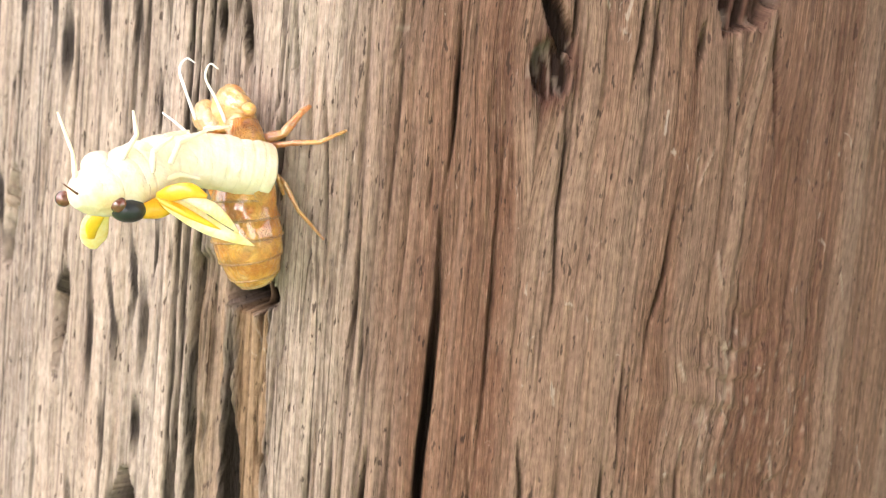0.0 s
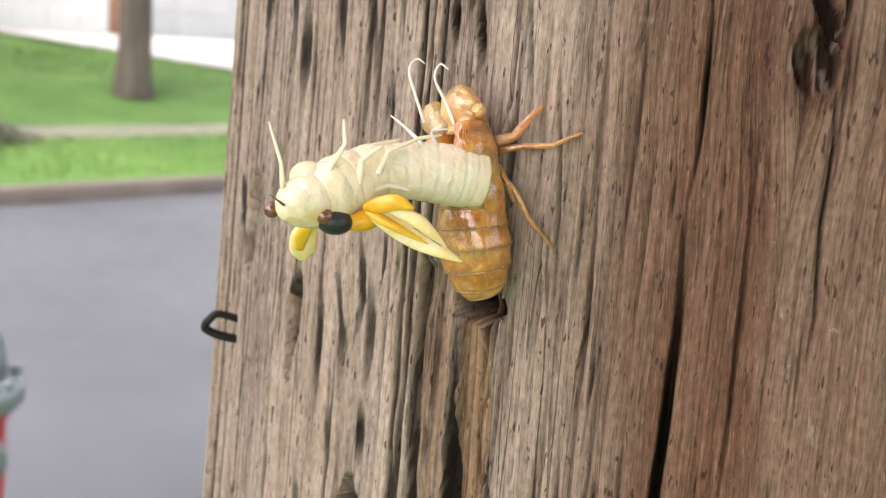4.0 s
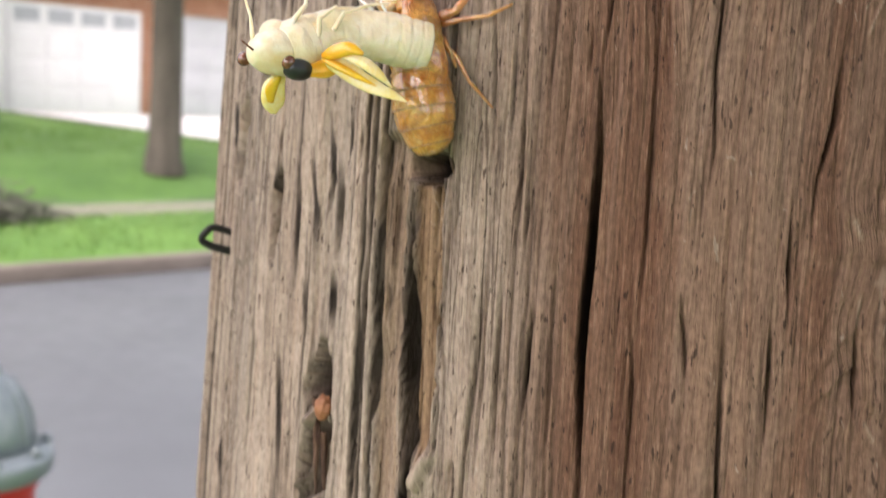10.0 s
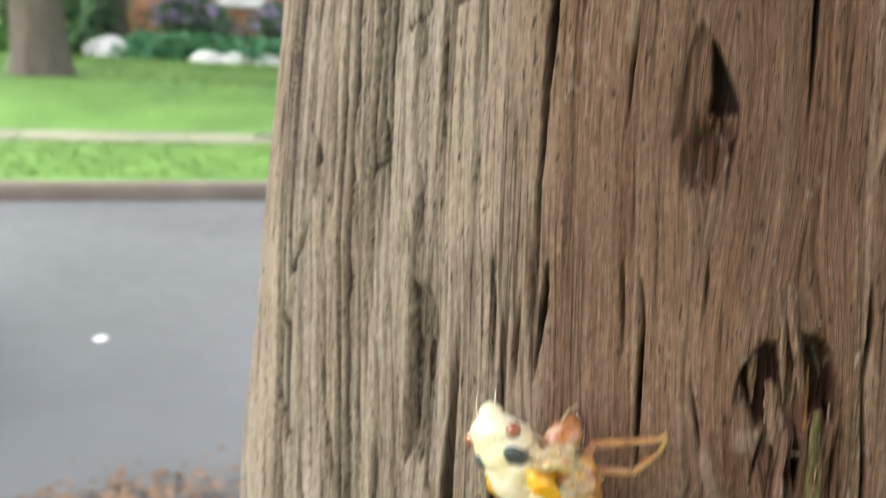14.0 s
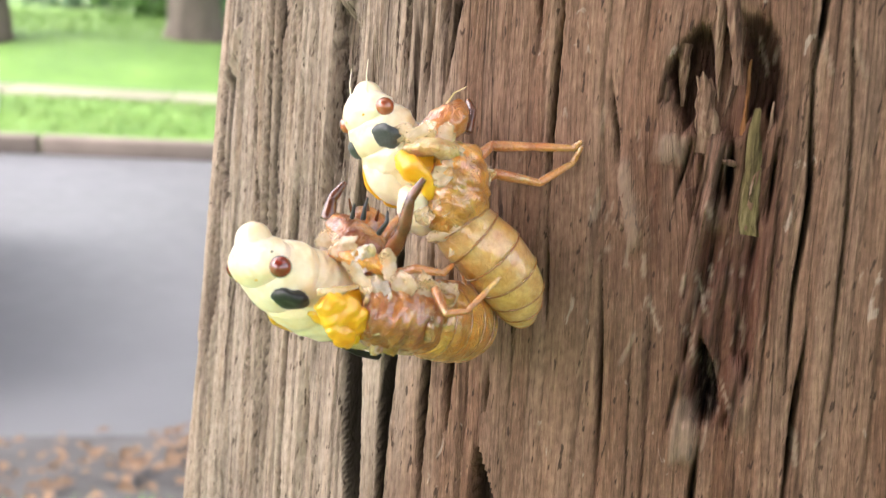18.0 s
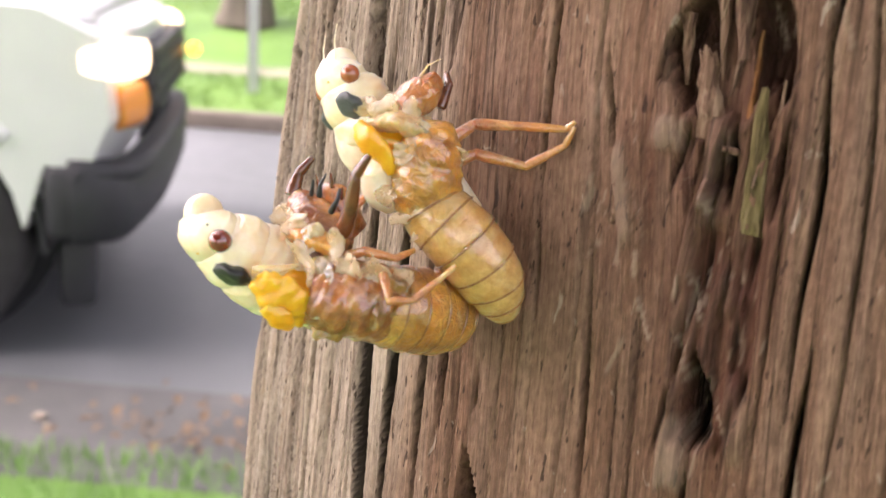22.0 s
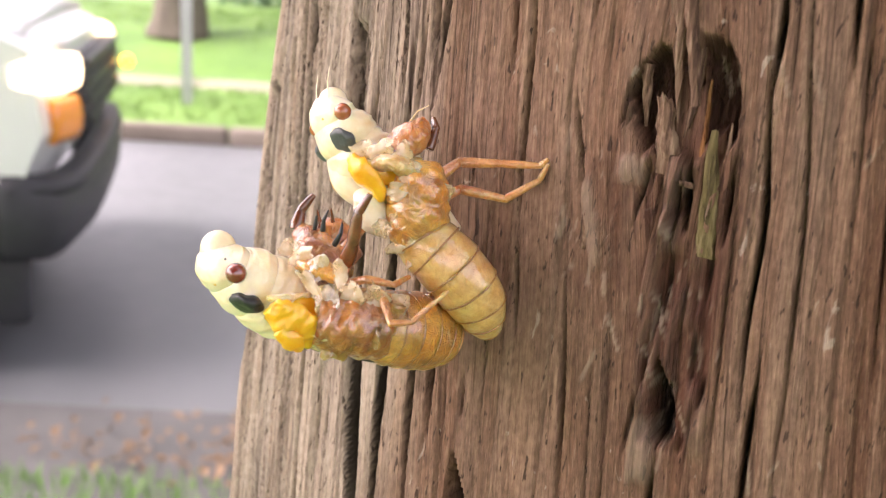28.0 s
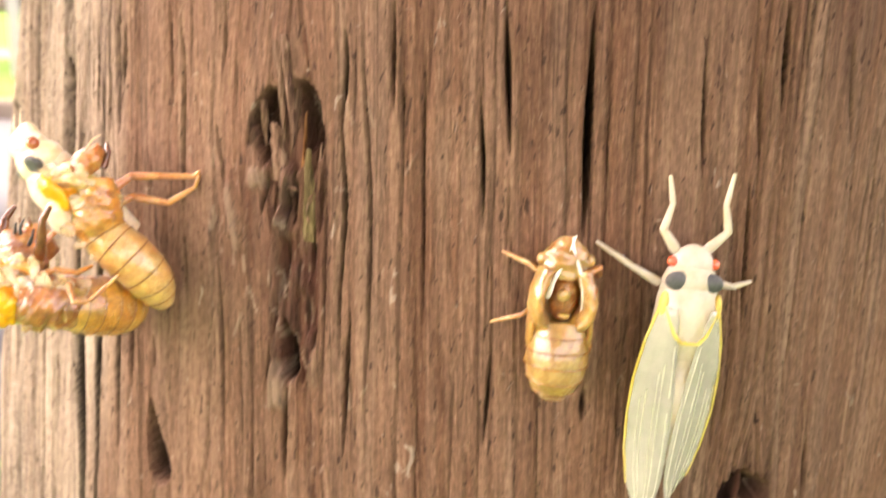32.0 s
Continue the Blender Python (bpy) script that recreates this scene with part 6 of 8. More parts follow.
emerging(two, m2, eye=soft("brown_red_eye", (0.3, 0.06, 0.02), (0.42, 0.12, 0.04), 300, 0.2, 0.1, (1, 0.3, 0.1), 0.0008, 0, 0.5), patch=GREYPATCH, front=False)
body("wing_fold", PALE, two, m2, ((-0.8, 2.8, 9.8), (-0.8, 3.5, 8.0), (-0.6, 3.5, 6.0), (-0.4, 2.9, 4.4)), ((1.6, 0.7), (1.9, 0.9), (1.7, 0.8), (0.6, 0.3)), "pale grey-pink thorax shield", count=16, seg=16)

# torn film and claws of the upper skin
body("collar", FILM, skin_two, Matrix(), ((-3.4, 14.6, 6.6), (-0.8, 13.8, 7.4), (1.0, 11.6, 7.2)), ((0.9, 1.5), (1.1, 2.1), (0.9, 1.6)), "torn pale collar of the split skin", count=36, seg=40, fold=0.6)
body("split_head", HUSK_DARK, skin_two, Matrix(), ((-1.8, 13.0, 8.6), (-0.6, 11.6, 10.4), (-0.4, 10.2, 11.8)), ((1.6, 1.5), (1.9, 1.6), (0.8, 0.8)), "crumpled brown head of the skin", count=36, seg=40, fold=0.5, seed=4)
limb("claw", DARKLEG, skin_two, ((0.9, 10.6, 9.2), (0.6, 9.6, 11.4), (-0.4, 9.2, 12.4)), 0.55, 0.3)
limb("bristle", FILM, skin_two, ((-1.6, 11.8, 11.4), (-1.0, 11.2, 13.0), (0.0, 10.6, 13.8)), 0.12, 0.05)
body("plate", HUSK, skin_two, Matrix(), ((0.2, 14.2, 4.6), (1.2, 12.9, 3.2), (1.6, 12.4, 0.6), (1.0, 12.2, -1.4)), ((1.6, 0.8), (2.3, 1.2), (2.2, 1.2), (1.0, 0.6)), "glossy amber side plate", count=34, seg=36, fold=0.35)
body("film", FILM, skin_two, Matrix(), ((0.4, 12.2, -0.8), (2.2, 11.4, -1.8), (3.6, 10.2, -2.0)), ((0.9, 0.3), (1.3, 0.35), (0.5, 0.2)), "pale torn film", count=30, seg=32, fold=0.5, up=FACING)
body("wing_bud", YELLOW, two, Matrix(), ((-3.4, 17.0, 6.6), (-2.0, 16.9, 5.6), (-0.9, 15.4, 4.2), (-0.6, 14.6, 2.6)), ((0.7, 0.5), (1.3, 0.8), (1.2, 0.7), (0.4, 0.3)), "crumpled bright yellow wing bud", count=26, seg=24, fold=0.45)
body("belly", PALE, two, Matrix(), ((-2.2, 15.4, 3.0), (-2.4, 13.8, 0.6), (-2.0, 12.2, -0.8)), ((1.4, 1.3), (2.0, 1.8), (1.2, 1.2)), "greenish cream belly", count=18, seg=24)

for i, (x, o, z, w, h) in enumerate(((-3.2, 16.2, 8.2, 1.5, 0.9), (-1.4, 15.6, 8.6, 1.6, 1.0), (0.4, 14.0, 8.6, 1.4, 1.1), (1.4, 13.6, 6.6, 1.2, 1.4), (1.0, 14.9, 4.6, 1.0, 1.2), (1.4, 14.2, 1.6, 0.9, 1.1), (-0.2, 14.8, 0.2, 1.0, 1.3), (1.2, 13.6, -1.6, 1.5, 0.6), (3.0, 12.4, -2.4, 1.6, 0.6), (2.8, 10.2, 5.0, 1.0, 1.5))):
    flake(skin_two, (x, o, z), w, h, 0.5 * i, 1.3 * i)

AL, ZL = -13.0, -323.0
three = thing("cicada", seat(AL, ZL), "cream cicada with red eyes and yellow wing buds", "cicada")
skin_three = thing("nymph_skin", seat(AL, ZL), "glossy brown cicada skin hanging on to another skin", "insect skin", "cast cicada skins")
bent_shell(skin_three, ((4.2, 1.6, -3.6), (4.7, 3.2, -3.4), (5.6, 6.2, -2.8), (6.2, 9.8, -2.0), (6.1, 13.0, -1.5), (5.6, 15.0, -1.2)), ((1.0, 1.0), (2.6, 2.6), (3.9, 3.9), (4.2, 4.2), (4.0, 4.2), (3.7, 3.9)), ((5.8, 13.6, -1.3), (5.2, 16.4, -0.9), (4.0, 18.8, -0.8), (2.6, 20.8, -0.6)), ((3.6, 3.9), (3.8, 4.1), (3.6, 4.0), (3.0, 3.4)), HUSK, HUSK_DARK, (
    (((-0.6, 17.0, 4.4), (1.0, 17.0, 6.4), (1.4, 14.0, 9.2)), 0.6, 0.35, HUSK_LEG),
    (((3.8, 18.6, 3.0), (6.4, 18.0, 4.4), (8.4, 15.8, 4.2), (7.4, 12.8, 4.6)), 0.5, 0.26, HUSK_LEG),
    (((8.6, 17.2, 2.8), (10.6, 17.6, 0.8), (12.0, 16.0, 1.2), (13.0, 12.4, 4.6)), 0.45, 0.22, HUSK_LEG)), 11)
body("head", HUSK_DARK, skin_three, Matrix(), ((-1.2, 13.8, 4.2), (-1.8, 15.2, 6.0), (-2.2, 16.4, 7.6), (-2.4, 17.2, 8.6)), ((1.6, 1.8), (2.3, 2.2), (1.9, 1.9), (0.7, 0.7)), "split brown head of the skin", count=16, seg=18, wob=0.05)
body("split_head", HUSK_DARK, skin_three, Matrix(), ((2.6, 18.0, 3.6), (0.4, 18.6, 5.0), (-2.2, 19.0, 6.4), (-3.9, 19.3, 7.4)), ((1.8, 1.6), (2.4, 2.1), (2.1, 1.9), (0.9, 0.8)), "crumpled glossy brown head of the skin", up=LEVEL, count=40, seg=40, fold=0.45, seed=5)
for i, (x, o, z) in enumerate(((-3.0, 17.2, 8.2), (-1.2, 17.0, 8.8), (-2.2, 17.8, 7.2), (-0.6, 16.2, 7.6))):
    limb("bristle", DARKLEG, skin_three, ((x, o, z), (x - 0.3 + 0.3 * i, o + 0.5, z + 1.5)), 0.25, 0.06)
m3 = frame_to((-0.6, 12.0, -3.4), (-0.26, 0.84, 0.36), (0.12, 0.5, -0.85), 1.3)
emerging(three, m3, front=False, feelers=False, far=0.45, belly=soft("yellow_green_belly", (0.56, 0.43, 0.12), (0.72, 0.6, 0.28), 300, 0.22, 0.3, (1, 0.8, 0.3), 0.0015, 0.3, 0.6))
body("wing_bud", YELLOW, three, Matrix(), ((2.4, 26.8, 0.9), (3.4, 25.0, -0.3), (3.6, 23.4, -1.6), (3.2, 22.2, -3.4)), ((1.0, 0.6), (2.0, 0.8), (1.9, 0.8), (0.6, 0.3)), "crumpled bright yellow wing bud", up=FACING, count=36, seg=34, fold=0.75)
body("wing_fold", YELLOW, three, Matrix(), ((3.4, 26.0, -1.4), (4.0, 24.6, -2.6), (3.8, 23.2, -3.6)), ((0.7, 0.4), (1.1, 0.5), (0.4, 0.2)), up=FACING, count=24, seg=24, fold=0.5, seed=7)
body("wing_edge", FILM, three, Matrix(), ((2.0, 27.0, 1.7), (3.0, 25.2, 1.9), (3.4, 23.0, 2.3)), ((0.3, 0.2), (0.45, 0.3), (0.2, 0.15)), "white wing edge", count=14, seg=12)
for pts, r0, r1 in (((( -4.2, 19.6, 7.3), (-4.5, 18.9, 9.5), (-3.9, 17.9, 11.3)), 0.75, 0.3), (((3.8, 18.7, 5.6), (5.6, 19.7, 8.1), (6.2, 20.1, 11.4), (7.1, 19.6, 13.5)), 0.85, 0.32)):
    limb("claw", DARKLEG, skin_three, pts, r0, r1, label="glossy dark red claw")
for pts, r0, r1 in ((((0.4, 19.6, 8.2), (0.6, 19.8, 9.4), (0.2, 19.0, 10.4)), 0.28, 0.1), (((2.6, 19.6, 7.2), (3.6, 19.8, 8.6), (3.2, 19.4, 9.6)), 0.3, 0.12), (((-1.2, 19.4, 8.0), (-0.9, 19.6, 9.6)), 0.24, 0.1)):
    limb("claw_tip", BLACK, skin_three, pts, r0, r1, label="black claw tips")
body("torn_side", FILM, skin_three, Matrix(), ((2.2, 20.6, 1.4), (4.0, 19.4, 2.0), (5.4, 17.8, 1.6)), ((0.9, 0.35), (1.5, 0.45), (0.6, 0.25)), "pale torn film", up=FACING, count=34, seg=34, fold=0.55)
body("torn_side", HUSK_DARK, skin_three, Matrix(), ((4.2, 19.2, -2.6), (6.0, 18.0, -1.8), (7.4, 16.4, -1.0)), ((1.2, 0.8), (1.6, 1.0), (0.9, 0.6)), "dark brown wrinkled side", up=FACING, count=34, seg=36, fold=0.5, seed=6)
body("torn_collar", HUSK, skin_three, Matrix(), ((-1.6, 20.8, 4.6), (1.6, 20.4, 4.4), (4.2, 19.0, 4.2)), ((1.2, 1.0), (1.5, 1.2), (1.1, 0.9)), "glossy amber torn collar", up=LEVEL, count=38, seg=40, fold=0.7, seed=3)
for i, (x, o, z, w, h) in enumerate(((-1.8, 21.9, 5.8, 1.4, 0.9), (0.4, 22.0, 5.6, 1.6, 0.9), (2.6, 21.4, 5.0, 1.5, 1.0), (4.6, 20.2, 4.6, 1.4, 1.1), (3.2, 22.6, 3.0, 1.8, 0.8), (5.0, 21.4, 1.4, 1.2, 1.6), (6.4, 19.6, 2.8, 1.3, 1.4), (7.6, 17.6, 3.0, 1.2, 1.5), (5.2, 22.0, -1.0, 0.9, 1.5), (8.8, 15.0, 2.2, 1.2, 1.2))):
    flake(skin_three, (x, o, z), w, h, 0.6 * i, 20 + 1.3 * i, FILM if i % 3 == 2 else None)
for i, (x, o, z, w, h) in enumerate(((7.6, 18.4, -1.2, 2.2, 1.8), (6.2, 20.4, -2.6, 1.8, 1.6), (8.6, 16.2, 0.6, 1.5, 1.8))):
    flake(skin_three, (x, o, z), w, h, 0.9 * i, 50 + 1.7 * i, HUSK_DARK)
for x, o, z, r in ((-7.0, 27.9, 3.4, 0.16), (-5.6, 28.8, 4.6, 0.14), (-1.6, 30.0, 5.0, 0.12)):
    lump("speck", BLACK, three, Matrix(), (x, o, z), (r, r, r))
limb("palp", CREAM, three, ((2.6, 0.6, 9.6), (3.4, 0.2, 7.0), (3.6, -0.2, 4.6)), 0.3, 0.12, m3)

# --- yard side: an emptied skin and the insect that left it
four = thing("nymph_skin", seat(55, -316.0), "empty straw coloured cicada skin split open down the back", "insect skin", "cast cicada skins")
husk(four, frame_to((0, 3.6, 0), (-0.06, 0.05, 1), (0, 1, 0), 1.1), HUSK_DULL, thorax=HUSK_DULL, rim=HUSK_DARK, girth=1.06, length=0.84, gape=0.6, legs=(
    (((2.4, 3.0, 7.0), (4.4, 2.6, 8.2), (5.2, 0.4, 6.6)), 0.6, 0.25, HUSK_LEG),
    (((-2.6, 3.0, 6.0), (-5.0, 2.6, 7.6), (-8.6, 0.3, 8.4)), 0.4, 0.2, HUSK_LEG),
    (((-2.8, 2.6, 2.6), (-5.0, 2.8, 0.6), (-8.8, 0.3, -1.6)), 0.45, 0.2, HUSK_LEG),
    (((2.8, 2.6, 2.0), (4.4, 2.8, -1.0), (5.4, 0.3, -4.0)), 0.4, 0.2, HUSK_LEG)))
# solid dark lump stands in for the shade of the open back
lump("cavity", HUSK_DARK, four, Matrix(), (0, 3.4, 3.8), (2.0, 1.6, 3.2), "dark brown lump standing for the shaded hollow inside the split back")
lump("inner_rim", HUSK_PALE, four, Matrix(), (-0.2, 4.9, 4.4), (1.0, 0.5, 0.8))
lump("inner_rim", HUSK_PALE, four, Matrix(), (0.2, 4.8, 1.6), (0.9, 0.5, 0.5))
limb("thread", THREAD, four, ((-2.4, 5.4, 4.0), (-1.9, 6.0, 6.6), (-0.9, 6.0, 9.2), (0.1, 5.6, 12.6)), 0.38, 0.12, label="white shed breathing thread")
limb("thread", THREAD, four, ((2.5, 5.2, 0.8), (2.3, 5.9, 4.4), (1.4, 6.2, 7.6), (0.1, 6.0, 10.6), (-0.3, 5.6, 12.4)), 0.36, 0.12, label="white shed breathing thread")

WAXEN = cuticle("waxen_cuticle", (0.43, 0.395, 0.3), (0.55, 0.515, 0.43), (0.47, 0.39, 0.21), 0.34, 0.0014, 0.3)
WING = soft("milky_wing", (0.4, 0.41, 0.355), (0.56, 0.555, 0.49), 180, 0.2, 0.0, (0.8, 1, 0.7), 0.001, 0.7, 0.6)
WING.node_tree.nodes["Principled BSDF"].inputs["Alpha"].default_value = 0.55
VEIN = soft("yellow_vein", (0.55, 0.42, 0.06), (0.66, 0.54, 0.16), 300, 0.35, 0.3)
PALEVEIN = soft("grey_vein", (0.42, 0.43, 0.33), (0.64, 0.64, 0.5), 300, 0.4, 0.2)


def adult(owner, m, eye, patch, body_mat, wing_len=1.0, veins=VEIN, spread=1.0, wing=WING):
    body("abdomen", body_mat, owner, m, ((0, 0.4, 0.5), (0, 0.8, -5), (0, 0.5, -11), (0, 0.2, -15)), ((3.2, 2.6), (3.2, 2.6), (2.4, 2.0), (0.7, 0.7)), count=50, seg=24, rings=8, groove=0.03)
    body("thorax", body_mat, owner, m, ((0, 0.4, 0.0), (0, 1.0, 3.5), (0, 1.0, 6.6), (0, 0.6, 8.6)), ((3.2, 2.6), (3.7, 3.1), (3.7, 2.9), (3.3, 2.4)), count=26, seg=24, wob=0.01)
    body("pronotum", body_mat, owner, m, ((0, 0.6, 8.2), (0, 0.7, 9.4), (0, 0.4, 10.6)), ((3.2, 2.4), (3.3, 2.5), (2.8, 2.2)), count=14, seg=24)
    body("head", body_mat, owner, m, ((0, 0.4, 10.4), (0, 0.4, 11.6), (0, 0.2, 12.6), (0, -0.2, 13.2)), ((2.6, 1.9), (2.6, 1.8), (2.0, 1.4), (1.0, 0.8)), count=16, seg=24)
    for s in (-1, 1):
        lump("eye", eye, owner, m, (s * 2.55, 0.9, 11.5), (0.68, 0.68, 0.68), "round red eye")
        lump("patch", patch, owner, m, (s * 1.85, 2.3, 9.5), (1.7, 0.7, 1.2), "dark patch behind the head")
        # folded wing: a thin curved blade from the shoulder to beyond the tail
        bm = bmesh.new()
        rows = []
        for i in range(26):
            f = i / 25
            zc = 6.6 - (29.5 if s < 0 else 27.6) * f * wing_len
            inner = 1.9 * (1 - f) ** 3 + 0.06 + (1.9 * ((f - 0.72) / 0.28) ** 2 if f > 0.72 else 0)
            outer = 3.5 + 2.1 * math.sin(math.pi * min(1, f * 1.1)) ** 0.8 * spread - 0.9 * f
            outer = inner + (outer - inner) * (math.sqrt(max(0.002, 1 - ((f - 0.76) / 0.24) ** 2)) if f > 0.76 else 1.0)
            outer = max(outer, inner + 0.12)
            row = []
            for j in range(10):
                g = j / 9
                x = inner + (outer - inner) * g
                out = 4.1 - 1.0 * f - (1.8 + 0.5 * f) * g ** 1.5 + 0.3 * noise.noise((j * 0.5 + 9 * s, i * 0.42, 2.2)) * min(1, 4 * f) - 0.4 * f
                row.append((s * x, out, zc))
            rows.append(row)
        top = [[bm.verts.new(mm(p)) for p in r] for r in rows]
        low = [[bm.verts.new(mm((p[0], p[1] - 0.16, p[2]))) for p in r] for r in rows]
        for a, b in zip(range(25), range(1, 26)):
            for j in range(9):
                bm.faces.new((top[a][j], top[a][j + 1], top[b][j + 1], top[b][j]))
                bm.faces.new((low[a][j], low[b][j], low[b][j + 1], low[a][j + 1]))
            bm.faces.new((top[a][0], top[b][0], low[b][0], low[a][0]))
            bm.faces.new((top[a][9], low[a][9], low[b][9], top[b][9]))
        bm.faces.new(top[0] + low[0][::-1])
        bm.faces.new(top[25][::-1] + low[25])
        bm.transform(m)
        w = part("wing", bm, wing, owner, "milky white folded wing with pale veins")
        limb("costal_vein", veins, w, [(r[9][0] + s * 0.05, r[9][1], r[9][2]) for r in rows[0:24:4]], 0.2 if s < 0 else 0.14, 0.09, m, "yellow leading edge of the wing")
        for j in (1, 3, 4, 6, 7):
            limb("vein", PALEVEIN, w, [(r[j][0], r[j][1] + 0.08, r[j][2]) for r in rows[3 + j:25:4]], 0.06, 0.04, m)
        lump("shoulder", VEIN, owner, m, (s * 3.2, 2.2, 6.4), (0.6, 0.85, 1.8), "yellow wing hinge")
    limb("collar", veins, owner, ((-3.1, 3.0, 6.4), (-1.9, 3.9, 3.4), (-1.0, 4.1, 2.5), (1.0, 4.1, 2.5), (1.9, 3.9, 3.4), (3.1, 3.0, 6.4)), 0.2, 0.2, m, "yellow band across the back")


five = thing("cicada", seat(71.4, -318.5), "milky white cicada with red eyes and full folded wings", "cicada")
m5 = frame_to((0, 3.0, 0), (-0.02, 0.02, 1), (-0.1, 1, 0), 1.13)
adult(five, m5, ORANGE_EYE, GREYPATCH, WAXEN, spread=1.0)
limb("leg", WAXEN, five, ((-2.0, 0.0, 12.6), (-4.0, 0.2, 15.0), (-3.4, 0.2, 18.2), (-4.2, 0.1, 21.4)), 0.6, 0.22, m5)
limb("leg", WAXEN, five, ((1.6, 0.0, 12.9), (3.8, 0.2, 15.4), (3.0, 0.2, 18.6), (3.4, 0.1, 22.4)), 0.6, 0.22, m5)
limb("leg", WAXEN, five, ((-3.2, -0.6, 8.4), (-7.0, -0.8, 10.2), (-11.2, -2.0, 12.4)), 0.5, 0.24, m5)
limb("leg", WAXEN, five, ((3.4, -0.6, 9.0), (6.0, -1.0, 8.6), (8.6, -2.0, 9.2)), 0.5, 0.24, m5)

six = thing("cicada", seat(-38.2, -80.0), "pale grey young cicada with whitish wings walking up the pole", "cicada")
m6 = frame_to((0, 2.6, 1.2), (0.02, 0.03, 1), (0, 1, 0))
GREYBODY = soft("grey_cuticle", (0.16, 0.16, 0.15), (0.34, 0.33, 0.29), 300, 0.35, 0.2, (1, 0.9, 0.7), 0.001, 0.2, 0.2)
WHITE_WING = soft("white_soft_wing", (0.5, 0.46, 0.35), (0.72, 0.68, 0.55), 200, 0.3, 0.2, (1, 0.9, 0.7), 0.001, 0.5, 0.3)
adult(six, m6, ORANGE_EYE, GREYPATCH, GREYBODY, wing_len=0.72, spread=1.4, veins=WHITE_WING, wing=WHITE_WING)
body("back_mark", BLACK, six, m6, ((0, 3.6, 3.2), (0.1, 4.2, 0.6), (0.2, 4.2, -2.4), (0.1, 3.6, -5.0)), ((1.5, 0.4), (1.1, 0.5), (0.7, 0.5), (0.2, 0.2)), "dark grey streak between the wings", count=20, seg=14, fold=0.2)
for side, w in ((-1, 0.7), (1, 1.0)):
    lump("shoulder", YELLOW, six, m6, (side * 3.2, 2.7, 5.0), (w, 0.8, 2.3), "bright yellow wing root")
limb("leg", HUSK_LEG, six, ((2.6, 0.0, 10.6), (4.4, 0.2, 12.0), (3.2, -1.6, 15.4)), 0.5, 0.25, m6)
limb("leg", HUSK_LEG, six, ((-2.6, 0.0, 10.6), (-4.4, 0.2, 12.0), (-3.8, -1.6, 15.0)), 0.5, 0.25, m6)
limb("leg", HUSK_LEG, six, ((3.2, -0.6, 8.0), (6.4, -0.4, 9.0), (9.0, -2.0, 8.0)), 0.5, 0.22, m6)

# ---------------------------------------------------------------- across the street
def stretch_brick():
    m = Mat("orange_brick", 0.85)
    r = m.random()
    n = m.noise(9, 5)
    c = m.mix(r, (0.42, 0.19, 0.11), (0.55, 0.3, 0.19))
    m.color(m.mix(m.math("MULTIPLY", n, 0.5), c, (0.3, 0.12, 0.07)))
    m.bump(n, 0.4, 0.004)
    return m.m


BRICK = stretch_brick()
MORTAR = plain("mortar", (0.4, 0.33, 0.27), (0.52, 0.44, 0.37), 6.0, 0.9, bump=0.3)
ROOFING = plain("grey_roofing", (0.2, 0.21, 0.23), (0.32, 0.33, 0.36), 3.0, 0.85, bump=0.4, dist=0.01)
house = thing("house", street_pose(0, 19.1, 0.5), "orange brick house with an attached white garage", "house")
part("wall", bx(-0.2, 5.4, 0.012, 7, -0.3, 5.4), MORTAR, house, smooth=False)
part("garage_wall", bx(5.41, 12.5, 0.55, 7, -0.3, 3.3), MORTAR, house, smooth=False)
part("roof", loft(bmesh.new(), ((-0.6, 3.5, 5.6), (12.9, 3.5, 5.6)), ((4.2, 0.18), (4.2, 0.18)), count=4, seg=4), ROOFING, house, smooth=False)
part("eave", bx(5.2, 13.0, 0.1, 0.75, 2.62, 2.78, bevel=0.02), WHITE_PAINT, house, "white eave over the garage", smooth=False)
bm = bmesh.new()
for x0, x1 in ((5.2, 13.0),):
    v = [bm.verts.new(p) for p in ((x0, 0.05, 2.8), (x1, 0.05, 2.8), (x1, 4.5, 5.4), (x0, 4.5, 5.4), (x0, 0.05, 2.7), (x1, 0.05, 2.7), (x1, 4.5, 5.3), (x0, 4.5, 5.3))]
    for f in ((0, 1, 2, 3), (7, 6, 5, 4), (0, 4, 5, 1), (3, 2, 6, 7), (1, 5, 6, 2), (0, 3, 7, 4)):
        bm.faces.new([v[i] for i in f])
part("garage_roof", bm, ROOFING, house, "pale grey garage roof", smooth=False)
part("pilaster", bx(5.42, 5.92, 0.38, 0.545, -0.2, 2.6, bevel=0.01), WHITE_PAINT, house, "white painted trim beside the garage door", smooth=False)
door = part("garage_door", bx(5.97, 8.58, 0.47, 0.545, 0.0, 2.1, bevel=0.004), WHITE_PAINT, house, "white panelled garage door with a row of small panes", smooth=False)
for r in range(4):
    for c in range(4):
        x0, z0 = 6.06 + 0.635 * c, 0.06 + 0.515 * r
        if r == 3:
            part("pane", bx(x0 + 0.03, x0 + 0.5, 0.452, 0.468, z0 + 0.14, z0 + 0.4, bevel=0.004), GARAGE_PANE, door, smooth=False)
        else:
            part("panel", bx(x0, x0 + 0.55, 0.448, 0.469, z0, z0 + 0.42, bevel=0.008), WHITE_PAINT, door, smooth=False)
other = part("garage_door", bx(9.35, 11.96, 0.47, 0.545, 0.0, 2.1, bevel=0.004), SHADED_DOOR, house, "second garage door, its shade put into pale grey paint", smooth=False)
